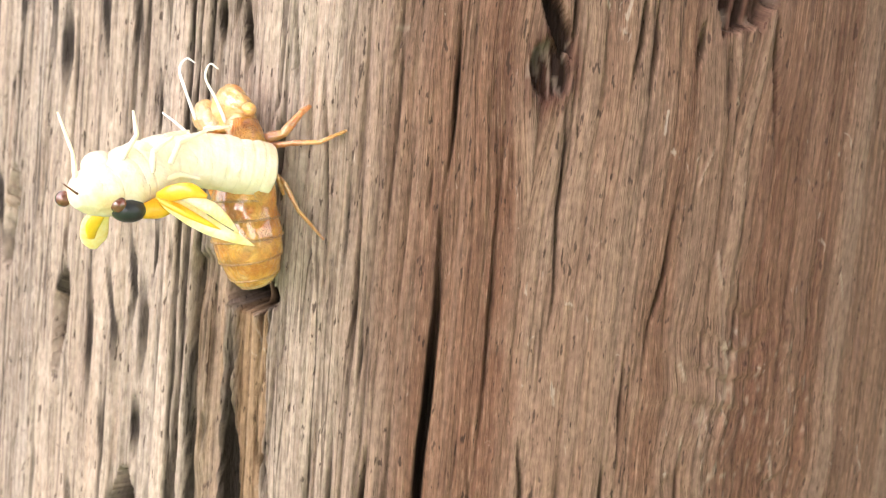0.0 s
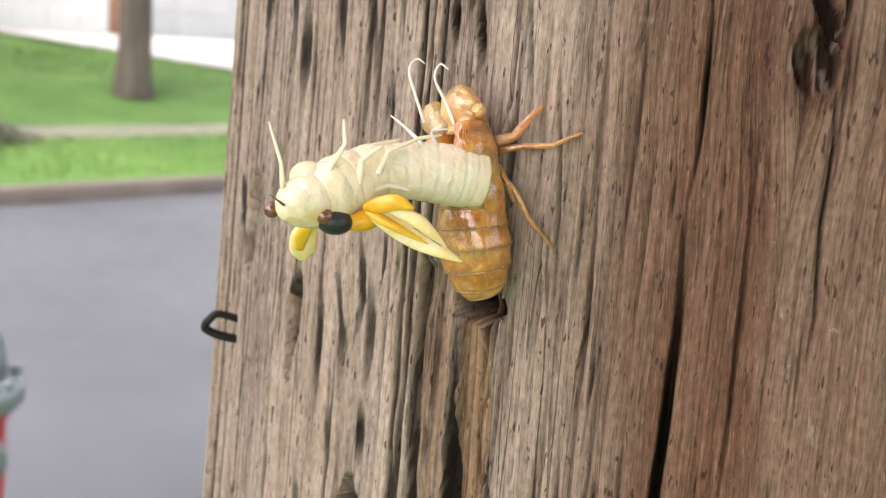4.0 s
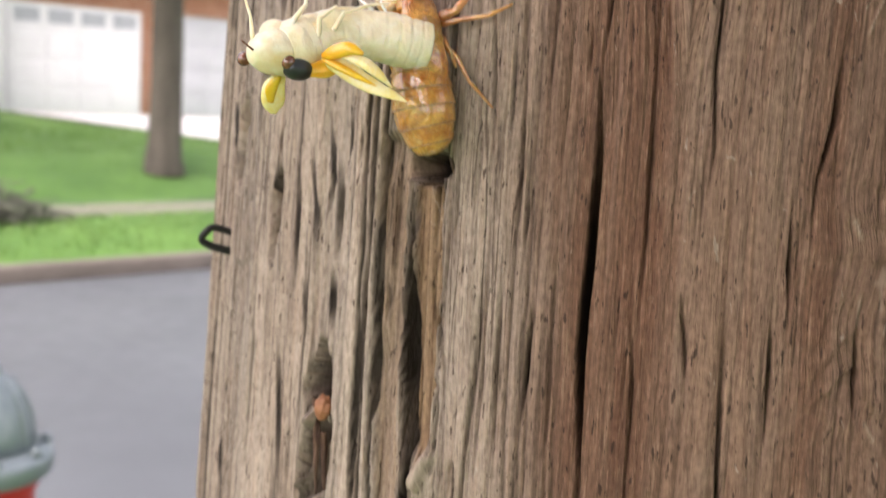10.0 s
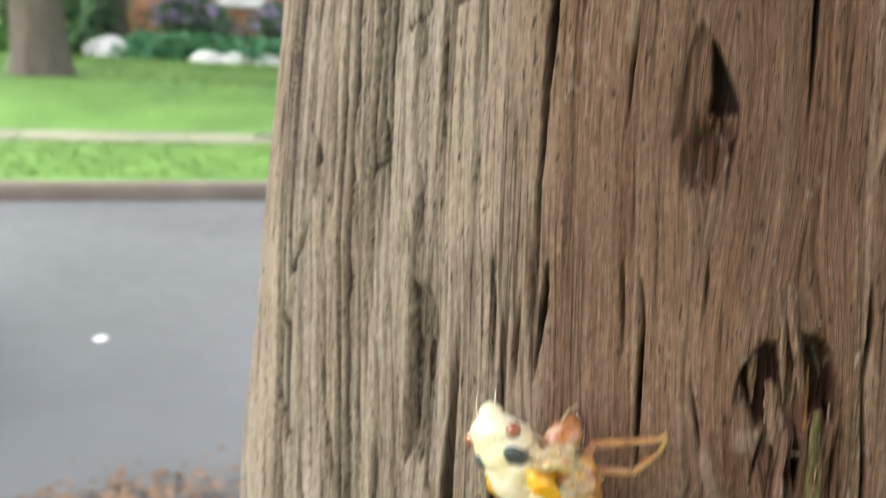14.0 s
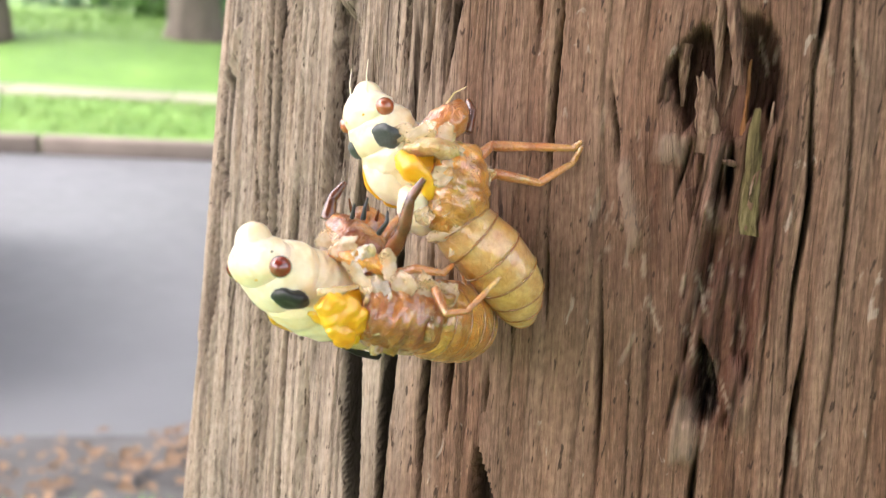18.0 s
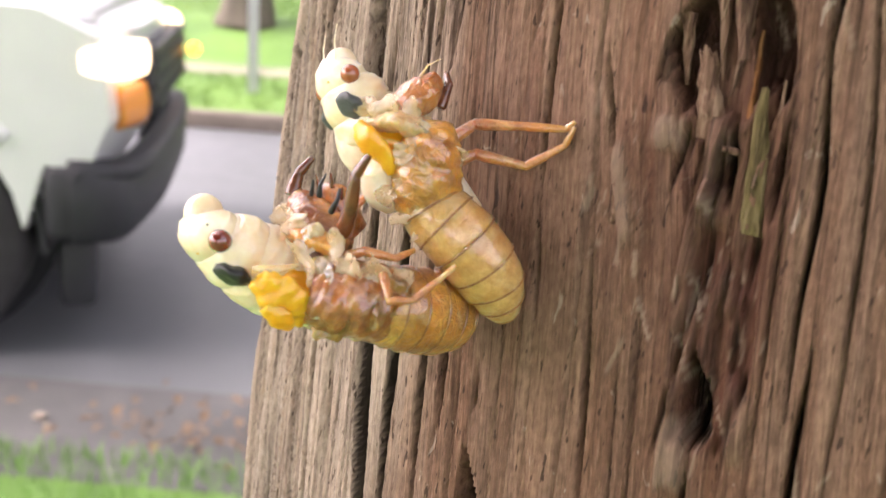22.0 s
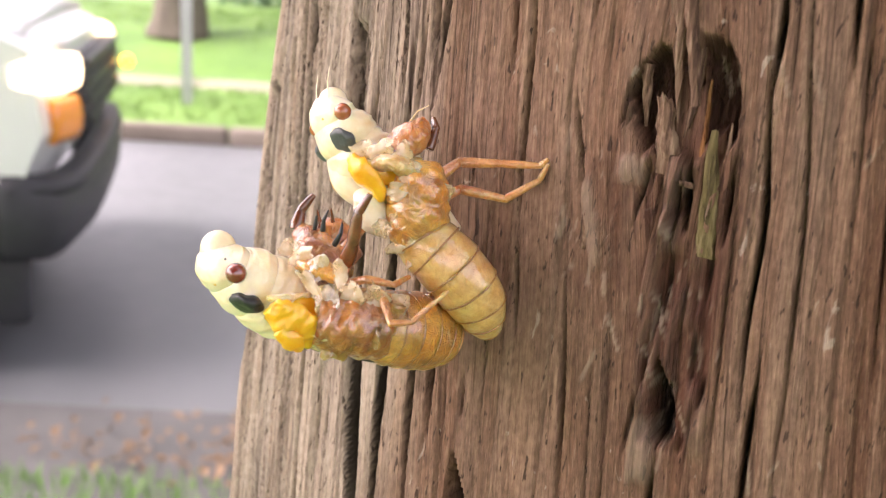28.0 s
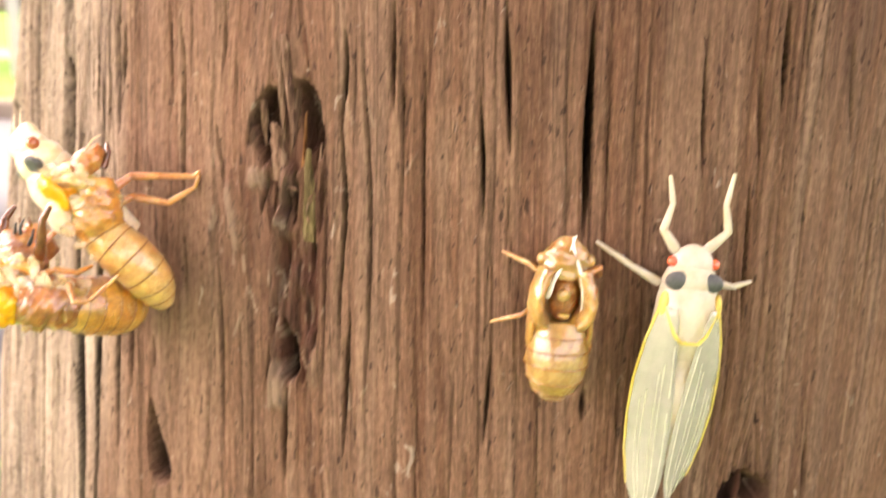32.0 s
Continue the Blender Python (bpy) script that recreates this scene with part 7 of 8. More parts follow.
for r in range(4):
    for c in range(4):
        x0, z0 = 9.44 + 0.635 * c, 0.06 + 0.515 * r
        part("panel", bx(x0, x0 + 0.55, 0.448, 0.469, z0, z0 + 0.42, bevel=0.008), SHADED_DOOR, other, smooth=False)


def window(x0, x1, z0, z1):
    w = part("window", bx(x0, x1, -0.03, 0.03, z0, z1, bevel=0.01), WHITE_PAINT, house, "small white sash window in the brick wall", smooth=False)
    t = 0.13
    mid = (z0 + z1) / 2
    part("pane", bx(x0 + t, x1 - t, -0.04, -0.031, z0 + t, mid - 0.03), PANE, w, smooth=False)
    part("pane", bx(x0 + t, x1 - t, -0.04, -0.031, mid + 0.03, z1 - t), PANE, w, smooth=False)
    part("glazing_bar", bx((x0 + x1) / 2 - 0.015, (x0 + x1) / 2 + 0.015, -0.05, -0.041, z0 + t, z1 - t), WHITE_PAINT, w, smooth=False)
    part("window_sill", bx(x0 - 0.05, x1 + 0.05, -0.09, 0.011, z0 - 0.07, z0 - 0.002, bevel=0.01), WHITE_PAINT, house, "white window sill", smooth=False)


window(2.05, 2.87, 0.98, 1.93)


def courses(owner, x0, x1, z0, z1, y, holes, limit):
    """Single bricks as parts nearest the window and corner, the rest as one joined part."""
    L, Hh, J = 0.215, 0.065, 0.012
    data = None
    rest = bmesh.new()
    n = 0
    row = 0
    z = z0
    while z < z1:
        x = x0 - (L / 2 if row % 2 else 0)
        while x < x1:
            a, b = max(x, x0), min(x + L, x1)
            if b - a > 0.04 and not any(a < hx1 and b > hx0 and z < hz1 and z + Hh > hz0 for hx0, hx1, hz0, hz1 in holes):
                full = b - a > L - 1e-4
                if full and n < limit and 1.2 < x < 3.9 and 0.8 < z < 2.1:
                    if data is None:
                        o = part("brick", bx(0, L, -0.012, 0.06, 0, Hh, bevel=0.004, seg=1), BRICK, owner, smooth=False)
                        data = o.data
                    else:
                        o = new("brick", data)
                        o.parent = owner
                    o.location = (x, y, z)
                    n += 1
                else:
                    box(rest, a, b, y - 0.012, y + 0.06, z, z + Hh)
            x += L + J
        z += Hh + J
        row += 1
    tagged(part("brickwork", rest, BRICK_FAR, owner, smooth=False), kind="stuff")


def far_brick():
    m = Mat("orange_brickwork", 0.85)
    g = m.t.nodes.new("ShaderNodeNewGeometry")
    n = m.noise(2, 4)
    c = m.mix(g.outputs["Random Per Island"], (0.42, 0.19, 0.11), (0.55, 0.3, 0.19))
    m.color(m.mix(m.math("MULTIPLY", n, 0.5), c, (0.3, 0.12, 0.07)))
    return m.m


BRICK_FAR = far_brick()


def tree(name, a, n, r, high, lean, label, seed, crown=True, leaves=2600, low=3.2, hang=0):
    t = thing(name, street_pose(a, n, ground_z(n) - 0.05), label, "tree")
    rg = random.Random(seed)
    pts = [(0, 0, 0), (lean * 0.15, 0, 0.6), (lean * 0.5, 0.05, high * 0.35), (lean, 0, high)]
    part("trunk", loft(bmesh.new(), pts, ((r * 1.35,) * 2, (r * 1.02,) * 2, (r * 0.9,) * 2, (r * 0.45,) * 2), count=30, seg=18, up=(0, 1, 0.1), wob=0.03, seed=seed), BARK, t)
    tips = []
    for i in range(9):
        z = high * rg.uniform(0.5, 0.98)
        an = rg.uniform(0, 6.28)
        ln = rg.uniform(1.6, 3.6)
        e = (lean + ln * math.cos(an), ln * math.sin(an), z + ln * rg.uniform(0.1, 0.5))
        part("limb", tube(bmesh.new(), ((lean * z / high, 0, z), ((lean + e[0]) / 2, e[1] / 2, (z + e[2]) / 2 + 0.2), e), r * 0.35, r * 0.08, 8), BARK, t)
        tips.append(e)
    v, f = [], []
    for i in range(leaves):
        c = rg.choice(tips)
        p = [c[k] + rg.gauss(0, 1.1) for k in range(3)]
        if p[2] < low:
            p[2] = low + rg.random() * 0.5
        d1 = Vector((rg.uniform(-1, 1), rg.uniform(-1, 1), rg.uniform(-1, 0.4))).normalized() * 0.13
        d2 = d1.orthogonal().normalized() * 0.06
        q = Vector(p)
        k = len(v)
        v += [q - d1, q + d2, q + d1, q - d2]
        f += [(k, k + 1, k + 2, k + 3)]
    for i in range(hang):                                    # a drooping low branch
        q = Vector((lean * 0.3 + rg.gauss(0, 1.0), rg.gauss(-0.3, 0.5), low + abs(rg.gauss(0, 0.35))))
        d1 = Vector((rg.uniform(-1, 1), rg.uniform(-1, 1), rg.uniform(-1, 0.2))).normalized() * 0.1
        d2 = d1.orthogonal().normalized() * 0.05
        k = len(v)
        v += [q - d1, q + d2, q + d1, q - d2]
        f += [(k, k + 1, k + 2, k + 3)]
    me = bpy.data.meshes.new("crown")
    me.from_pydata([tuple(x) for x in v], [], f)
    me.materials.append(LEAF)
    o = new("crown", me)
    o.parent = t
    return t


def at_view(az, dist):
    """Street coordinates of a spot seen from the post in a compass direction."""
    x, y = -dist * math.sin(radians(az)), dist * math.cos(radians(az))
    return x * ALONG.x + y * ALONG.y, x * ACROSS.x + y * ACROSS.y


a, n = at_view(13.7, 12.4)
tree("garden_tree", a, n, 0.19, 7.0, 0.12, "slim grey-brown lawn tree before the garage", 11, low=2.6, hang=320)
a, n = at_view(41.7, 12.6)
tree("garden_tree", a, n, 0.3, 8.0, -0.1, "stout grey-brown tree on the lawn before the house", 12, low=3.6)
a, n = at_view(52.6, 12.2)
tree("garden_tree", a, n, 0.28, 8.0, 0.1, "stout tree on the lawn behind a sign post", 13, low=3.8)
a, n = at_view(37.9, 17.5)
tree("garden_tree", a, n, 0.2, 7.0, 0.0, "pale smooth tree standing close to the house", 14, low=3.0, leaves=1800)


def bush(name, a, n, w, h, mat, count, label, leaf=0.07, seed=1, petals=0):
    b = thing(name, street_pose(a, n, ground_z(n) - 0.03), label, "bush")
    rg = random.Random(seed)
    for i in range(5):
        an = i * 1.257
        part("stem", tube(bmesh.new(), ((0, 0, 0), (0.2 * w * math.cos(an), 0.2 * w * math.sin(an), h * 0.5), (0.4 * w * math.cos(an), 0.4 * w * math.sin(an), h * 0.85)), 0.02, 0.006, 6), BARK, b)
    for nm, mt, cnt, lo in (("foliage", mat, count, 0.0), ("blossom", PETAL, petals, 0.5)):
        if not cnt:
            continue
        v, f = [], []
        for i in range(cnt):
            u, th, rr = rg.uniform(lo, 1), rg.uniform(0, 6.28), rg.random() ** 0.4
            wob = 0.75 + 0.35 * math.sin(3 * th + seed) + 0.2 * math.sin(7 * th)
            env = math.sqrt(max(0.03, 1 - u * u)) * rr * wob
            p = Vector((w / 2 * env * math.cos(th), w / 2 * env * math.sin(th), h * u))
            d1 = Vector((rg.uniform(-1, 1), rg.uniform(-1, 1), rg.uniform(-0.5, 1))).normalized() * leaf
            d2 = d1.orthogonal().normalized() * leaf * 0.5
            k = len(v)
            v += [p - d1, p + d2, p + d1, p - d2]
            f.append((k, k + 1, k + 2, k + 3))
        me = bpy.data.meshes.new(nm)
        me.from_pydata([tuple(x) for x in v], [], f)
        me.materials.append(mt)
        o = new(nm, me)
        o.parent = b
        if nm == "blossom":
            tagged(o, "pale purple blossoms", kind="stuff")
    return b


for az, d, w, h, mat, cnt, lab, lf, sd, pt in (
    (26.3, 17.6, 1.9, 1.5, HEDGE, 1500, "round dark green shrub by the brick wall", 0.09, 21, 0),
    (34.2, 17.8, 1.7, 1.1, HEDGE, 1000, "dark shrub with pale purple blossoms by the wall", 0.08, 22, 260),
    (32.6, 17.9, 1.0, 0.9, HEDGE, 700, "dark shrub with a few purple blossoms by the wall", 0.08, 23, 160),
    (29.3, 17.6, 1.1, 1.0, HEDGE, 700, "dark shrub with whitish purple blossoms", 0.08, 24, 240),
    (39.6, 17.2, 2.0, 1.6, HEDGE, 1400, "dark green shrub beside a pale tree", 0.09, 25, 0),
    (24.0, 17.4, 1.2, 0.9, LEAF, 900, "light green shrub at the house corner", 0.08, 26, 0),
    (43.5, 17.0, 2.6, 2.2, LEAF, 1600, "tall light green shrub behind the lawn", 0.1, 27, 0),
    (47.5, 19.0, 3.2, 2.4, HEDGE, 1800, "tall dark green shrub behind the lawn", 0.1, 28, 0),
):
    a, n = at_view(az, d)
    bush("shrub", a, n, w, h, mat, cnt, lab, lf, sd, pt)
for i in range(6):
    a, n = at_view(36.2 - 1.5 * i, 16.3)
    bush("ground_cover", a, n, 1.3, 0.42, BEDLEAF, 700, "low blue-green ground cover along the garden bed", 0.07, 40 + i)
ROCK = plain("pale_rock", (0.5, 0.5, 0.48), (0.72, 0.72, 0.7), 4.0, 0.8, bump=0.5, dist=0.02)
SHADE = plain("shade_tree_leaf", (0.05, 0.085, 0.03), (0.11, 0.16, 0.06), 2.0, 0.6)
WHITE_COVER = plain("white_cover", (0.75, 0.76, 0.77), (0.82, 0.82, 0.83), 2.0, 0.5, bump=0.1)


def rock(az, d, w, h, mat, label, name="garden_rock", seed=1):
    a, n = at_view(az, d)
    bm = bmesh.new()
    bmesh.ops.create_icosphere(bm, subdivisions=3, radius=1.0)
    for v in bm.verts:
        k = 1 + 0.18 * noise.noise(v.co * 1.7 + Vector((seed, 0, 0)))
        v.co = Vector((v.co.x * w / 2 * k, v.co.y * w / 2.6 * k, max(-0.1, v.co.z) * h * k))
    o = part(name, bm, mat)
    o.matrix_world = street_pose(a, n, ground_z(n))
    return tagged(o, label, "rock")


rock(38.1, 16.6, 0.95, 0.3, WHITE_COVER, "low white rounded cover lying on the lawn", "garden_cover", 1)
rock(25.4, 16.4, 0.7, 0.3, WHITE_COVER, "white rounded rock at the lawn's edge", seed=2)
rock(23.2, 16.5, 0.5, 0.22, ROCK, "pale stone beside the garage drive", seed=3)
for i, az in enumerate((33.0, 31.4, 29.6)):
    rock(az, 15.9, 0.55, 0.18, ROCK, "pale edging stone along the garden bed", "edging_stone", 5 + i)

# big unseen yard tree behind the watcher, added so its crown shades the post
big = thing("unseen_shade_tree", street_pose(-2.0, -4.0, 0.0), "large unseen leafy yard tree added to shade the utility pole, which its crown overhangs", "tree")
part("trunk", loft(bmesh.new(), ((0, 0, -0.1), (0.05, 0.1, 1.0), (0.1, 0.3, 3.0), (0.0, 0.8, 6.5)), ((0.5, 0.5), (0.36, 0.36), (0.32, 0.32), (0.16, 0.16)), count=26, seg=18, up=(0, 1, 0.1), wob=0.03), BARK, big)
rg = random.Random(31)
v, f = [], []
for i in range(16):
    an, ln = i * 2.4, rg.uniform(2.5, 5.2)
    z0 = rg.uniform(2.8, 6.2)
    e = (ln * math.cos(an) + 0.3, ln * math.sin(an) + 1.2, z0 + rg.uniform(0.6, 2.4))
    part("limb", tube(bmesh.new(), ((0.05, 0.35, z0), (e[0] * 0.5, 0.3 + e[1] * 0.5, (z0 + e[2]) / 2 + 0.3), e), 0.12, 0.03, 8), BARK, big)
    for j in range(430):
        k = rg.random() ** 0.6
        p = Vector((e[0] * k + rg.gauss(0, 0.8), e[1] * k + rg.gauss(0, 0.8), max(3.1, z0 + (e[2] - z0) * k + rg.gauss(0.2, 0.6))))
        d1 = Vector((rg.uniform(-1, 1), rg.uniform(-1, 1), rg.uniform(-0.6, 0.6))).normalized() * 0.21
        d2 = d1.orthogonal().normalized() * 0.1
        q = len(v)
        v += [p - d1, p + d2, p + d1, p - d2]
        f.append((q, q + 1, q + 2, q + 3))
me = bpy.data.meshes.new("crown")
me.from_pydata([tuple(x) for x in v], [], f)
me.materials.append(SHADE)
new("crown", me).parent = big

# heap of cut twigs on the far verge
TWIG = plain("grey_twig", (0.09, 0.085, 0.07), (0.2, 0.19, 0.16), 9.0, 0.9)
a, n = at_view(23.6, 9.6)
heap = thing("brush_pile", street_pose(a, n, ground_z(n)), "heap of grey-green cut twigs on the verge", "brush pile")
rg = random.Random(5)
bm, bl = bmesh.new(), bmesh.new()
for i in range(150):
    u = rg.gauss(0, 0.28), rg.gauss(0, 0.16)
    z = max(0.02, 0.34 * math.exp(-(u[0] / 0.35) ** 2) * rg.random())
    d = Vector((rg.uniform(-1, 1), rg.uniform(-0.6, 0.6), rg.uniform(-0.3, 0.3))).normalized() * rg.uniform(0.15, 0.35)
    c = Vector((u[0] * 1.2, u[1], z + 0.04))
    tube(bm, (tuple(c - d), tuple(c + Vector((0, 0, 0.03))), tuple(c + d)), 0.008, 0.004, 5, 4)
    for j in range(4):
        p = c + d * rg.uniform(-1, 1)
        e = Vector((rg.uniform(-1, 1), rg.uniform(-1, 1), rg.uniform(-1, 1))).normalized() * 0.06
        g = e.orthogonal().normalized() * 0.03
        bl.faces.new([bl.verts.new(q) for q in (p - e, p + g, p + e, p - g)])
part("twig_tangle", bm, TWIG, heap)
part("withered_leaves", bl, plain("withered_leaf", (0.07, 0.09, 0.05), (0.16, 0.17, 0.11), 9.0, 0.8), heap)

# sign post on the far verge
a, n = at_view(52.2, 8.75)
post = thing("sign_post", street_pose(a, n, ground_z(n) - 0.02, 12), "thin galvanised steel sign post on the verge", "sign post")
bm = bmesh.new()
box(bm, -0.045, 0.045, -0.006, 0.006, 0, 2.6)
box(bm, -0.045, -0.033, 0.006, 0.03, 0, 2.6)
box(bm, 0.033, 0.045, 0.006, 0.03, 0, 2.6)
part("channel", bm, STEEL, post, smooth=False)
part("sign_plate", bx(-0.23, 0.23, -0.012, -0.008, 2.1, 2.6, bevel=0.001), WHITE_PAINT, post, "plain white sign plate", smooth=False)

# hydrant by the near kerb
SILVER = plain("pale_silver_paint", (0.17, 0.21, 0.22), (0.3, 0.345, 0.35), 14.0, 0.4, 0.45, bump=0.25, dist=0.002)
REDP = plain("red_paint", (0.4, 0.022, 0.015), (0.55, 0.04, 0.025), 10.0, 0.4, bump=0.15, dist=0.002)
hx = Vector((-0.035, -0.22, 0)) + 2.6 * Vector((-math.sin(radians(23.2)), math.cos(radians(23.2)), 0))
hyd = thing("fire_hydrant", pose(hx.x, hx.y, 0.0, 0, 0, 30), "red fire hydrant with a silver bonnet and caps", "hydrant")
part("foot", lathe(bmesh.new(), ((0.15, 0), (0.15, 0.04), (0.11, 0.05), (0.1, 0.1))), REDP, hyd)
part("barrel", lathe(bmesh.new(), ((0.1, 0.09), (0.102, 0.3), (0.108, 0.34), (0.112, 0.5), (0.125, 0.53), (0.13, 0.555))), REDP, hyd, "red painted barrel")
part("flange", lathe(bmesh.new(), ((0.15, 0.556), (0.158, 0.565), (0.16, 0.6), (0.155, 0.615), (0.12, 0.625)), 40), SILVER, hyd, "silver flange of the bonnet")
bonnet = part("bonnet", lathe(bmesh.new(), ((0.115, 0.62), (0.108, 0.67), (0.096, 0.725), (0.075, 0.775), (0.05, 0.805), (0.032, 0.818)), 40), SILVER, hyd, "ribbed silver bonnet")
for i in range(8):
    an = i * math.pi / 4
    c, s = math.cos(an), math.sin(an)
    part("rib", tube(bmesh.new(), ((0.112 * c, 0.112 * s, 0.63), (0.1 * c, 0.1 * s, 0.72), (0.06 * c, 0.06 * s, 0.8)), 0.007, 0.004, 6), SILVER, bonnet)
    part("bolt", lathe(bmesh.new(), ((0.014, 0.616), (0.014, 0.635), (0.009, 0.638)), 6, Matrix.Translation((0.142 * c, 0.142 * s, 0))), SILVER, hyd)
part("operating_nut", lathe(bmesh.new(), ((0.034, 0.815), (0.036, 0.832), (0.024, 0.838), (0.021, 0.868), (0.012, 0.874)), 10), SILVER, hyd)
for an, r, nm in ((100, 0.058, "hose_cap"), (280, 0.058, "hose_cap"), (190, 0.075, "pumper_cap")):
    m = pose(0, 0, 0.46, 0, 90, 0)
    m = pose(0, 0, 0.46, 0, 0, an) @ pose(0, 0, 0, 0, 90, 0)
    part("outlet", lathe(bmesh.new(), ((r * 0.9, 0.09), (r * 0.92, 0.135)), 24, m), REDP, hyd)
    part(nm, lathe(bmesh.new(), ((r, 0.13), (r * 1.05, 0.15), (r, 0.175), (r * 0.6, 0.185), (0.02, 0.187), (0.018, 0.215)), 24, m), SILVER, hyd, "silver outlet cap")

# ---------------------------------------------------------------- pickup at the near kerb
# origin on the ground below the near front corner; x forwards, y to its far side
eye_low = Vector((0.05, -0.2, 0))
tc = eye_low + 3.22 * Vector((-math.sin(radians(59.2)), math.cos(radians(59.2)), 0))
truck = thing("pickup_truck", pose(tc.x, tc.y, -0.06, 0, 0, ROAD_TURN + 13), "silver-white pickup truck stopped at the kerb with headlamps lit", "truck")


def slab_profile(bm, outline, y0, y1, curve=0.0, bevel=0.03):
    """A side outline of (x, z) pairs pushed across the truck; the ends tuck in by curve."""
    cols = []
    for y in np.linspace(y0, y1, 9):
        f = abs((y - y0) / (y1 - y0) * 2 - 1)
        k = curve * f ** 3
        cols.append([bm.verts.new((x - k if x > -1.2 else x, y, z)) for x, z in outline])
    n = len(outline)
    for a, b in zip(cols, cols[1:]):
        for j in range(n):
            bm.faces.new((a[j], a[(j + 1) % n], b[(j + 1) % n], b[j]))
    bm.faces.new(cols[0][::-1])
    bm.faces.new(cols[-1])
    return bm


def arch(cx, r):
    """Points of a wheel arch, from front to back along the sill."""
    return [(cx + r * math.cos(t), 0.4 + r * math.sin(t)) for t in np.linspace(0.1, math.pi - 0.1, 12)]


W = 1.95
hull = [(-0.08, 0.62), (-0.0, 0.8), (-0.03, 1.06), (-0.2, 1.14), (-1.5, 1.22), (-1.62, 1.22), (-5.5, 1.22), (-5.6, 0.62), (-4.95, 0.5)] + arch(-4.4, 0.5)[::-1] + [(-3.7, 0.45), (-1.4, 0.45)] + arch(-0.74, 0.47)[::-1] + [(-0.2, 0.66)]
part("body", slab_profile(bmesh.new(), hull, 0.0, W, 0.07), CARPAINT, truck, "silver-white painted body", smooth=False)
cab = [(-1.55, 1.215), (-2.15, 1.78), (-2.5, 1.88), (-3.4, 1.88), (-3.75, 1.8), (-3.9, 1.215)]
cabin = part("cabin", slab_profile(bmesh.new(), cab, 0.12, W - 0.12, 0.0), CARPAINT, truck, smooth=False)
part("side_window", slab_profile(bmesh.new(), [(-1.85, 1.27), (-2.25, 1.7), (-3.45, 1.76), (-3.7, 1.27)], 0.1, 0.119), PANE, truck, smooth=False)
part("windscreen", slab_profile(bmesh.new(), [(-1.58, 1.25), (-2.13, 1.77), (-2.11, 1.79), (-1.56, 1.27)], 0.2, W - 0.2), PANE, truck, smooth=False)
part("hood", loft(bmesh.new(), ((-0.14, W / 2, 1.1), (-0.5, W / 2, 1.13), (-1.5, W / 2, 1.18)), ((0.86, 0.06), (0.93, 0.09), (0.95, 0.09)), count=14, seg=24), CARPAINT, truck, "rounded silver-white bonnet")
part("fender_flare", loft(bmesh.new(), [(-0.74 + 0.49 * math.cos(t), 0.01, 0.4 + 0.49 * math.sin(t)) for t in np.linspace(0.75, math.pi - 0.05, 9)], [(0.035, 0.03)] * 9, count=30, seg=8, up=(0, 1, 0)), CARPAINT, truck)
part("bumper", loft(bmesh.new(), ((-0.2, 0.0, 0.54), (-0.13, 0.02, 0.54), (-0.06, 0.12, 0.53), (-0.01, 0.5, 0.53), (0.0, W / 2, 0.53), (-0.01, W - 0.5, 0.53), (-0.06, W - 0.12, 0.53), (-0.22, W, 0.53), (-0.5, W + 0.01, 0.53)), [(0.06, 0.14)] * 9, count=50, seg=14), GREYPLASTIC, truck, "dark grey plastic front bumper")
part("bumper_step", loft(bmesh.new(), ((-0.2, 0.0, 0.63), (-0.04, 0.12, 0.63), (0.0, 0.5, 0.63), (0.01, W / 2, 0.63), (0.0, W - 0.5, 0.63), (-0.04, W - 0.12, 0.63)), [(0.06, 0.035)] * 6, count=40, seg=10), GREYPLASTIC, truck)
part("bumper_end", bx(-0.28, -0.09, -0.02, 0.13, 0.41, 0.66, bevel=0.035), GREYPLASTIC, truck)
part("air_dam", bx(-0.26, -0.14, 0.06, 0.16, 0.16, 0.4, bevel=0.03), GREYPLASTIC, truck)
part("grille", bx(-0.1, 0.03, 0.34, W - 0.34, 0.76, 1.0, bevel=0.02), GREYPLASTIC, truck, "black grille")
for i in range(4):
    part("grille_bar", bx(0.03, 0.042, 0.36, W - 0.36, 0.79 + 0.065 * i, 0.81 + 0.065 * i), GREYPLASTIC, truck, smooth=False)
for y0, y1, s in ((-0.004, 0.33, 1), (W - 0.33, W + 0.004, -1)):
    lamp = part("headlamp", loft(bmesh.new(), ((-0.15, (y0 if s > 0 else y1) + 0.01 * s, 0.985), (-0.09, (y0 if s > 0 else y1) + 0.02 * s, 0.985), (-0.03, (y0 + y1) / 2, 0.98), (0.005, (y1 if s > 0 else y0) - 0.02 * s, 0.975)), ((0.015, 0.034), (0.025, 0.052), (0.03, 0.062), (0.018, 0.056)), count=16, seg=12), LAMP, truck, "lit warm white headlamp")
    part("turn_lamp", loft(bmesh.new(), ((-0.06, (y0 + y1) / 2 - 0.06 * s, 0.83), (0.0, (y1 if s > 0 else y0) - 0.06 * s, 0.83)), ((0.028, 0.075), (0.028, 0.075)), count=8, seg=10), soft("amber_lens", (0.6, 0.2, 0.02), (0.75, 0.3, 0.05), 30, 0.15, 0.3), truck, "orange turn signal lens")
part("marker_lamp", ball(bmesh.new(), (0.07, W - 0.25, 0.875), 0.03), AMBER, truck, "lit amber marker lamp")
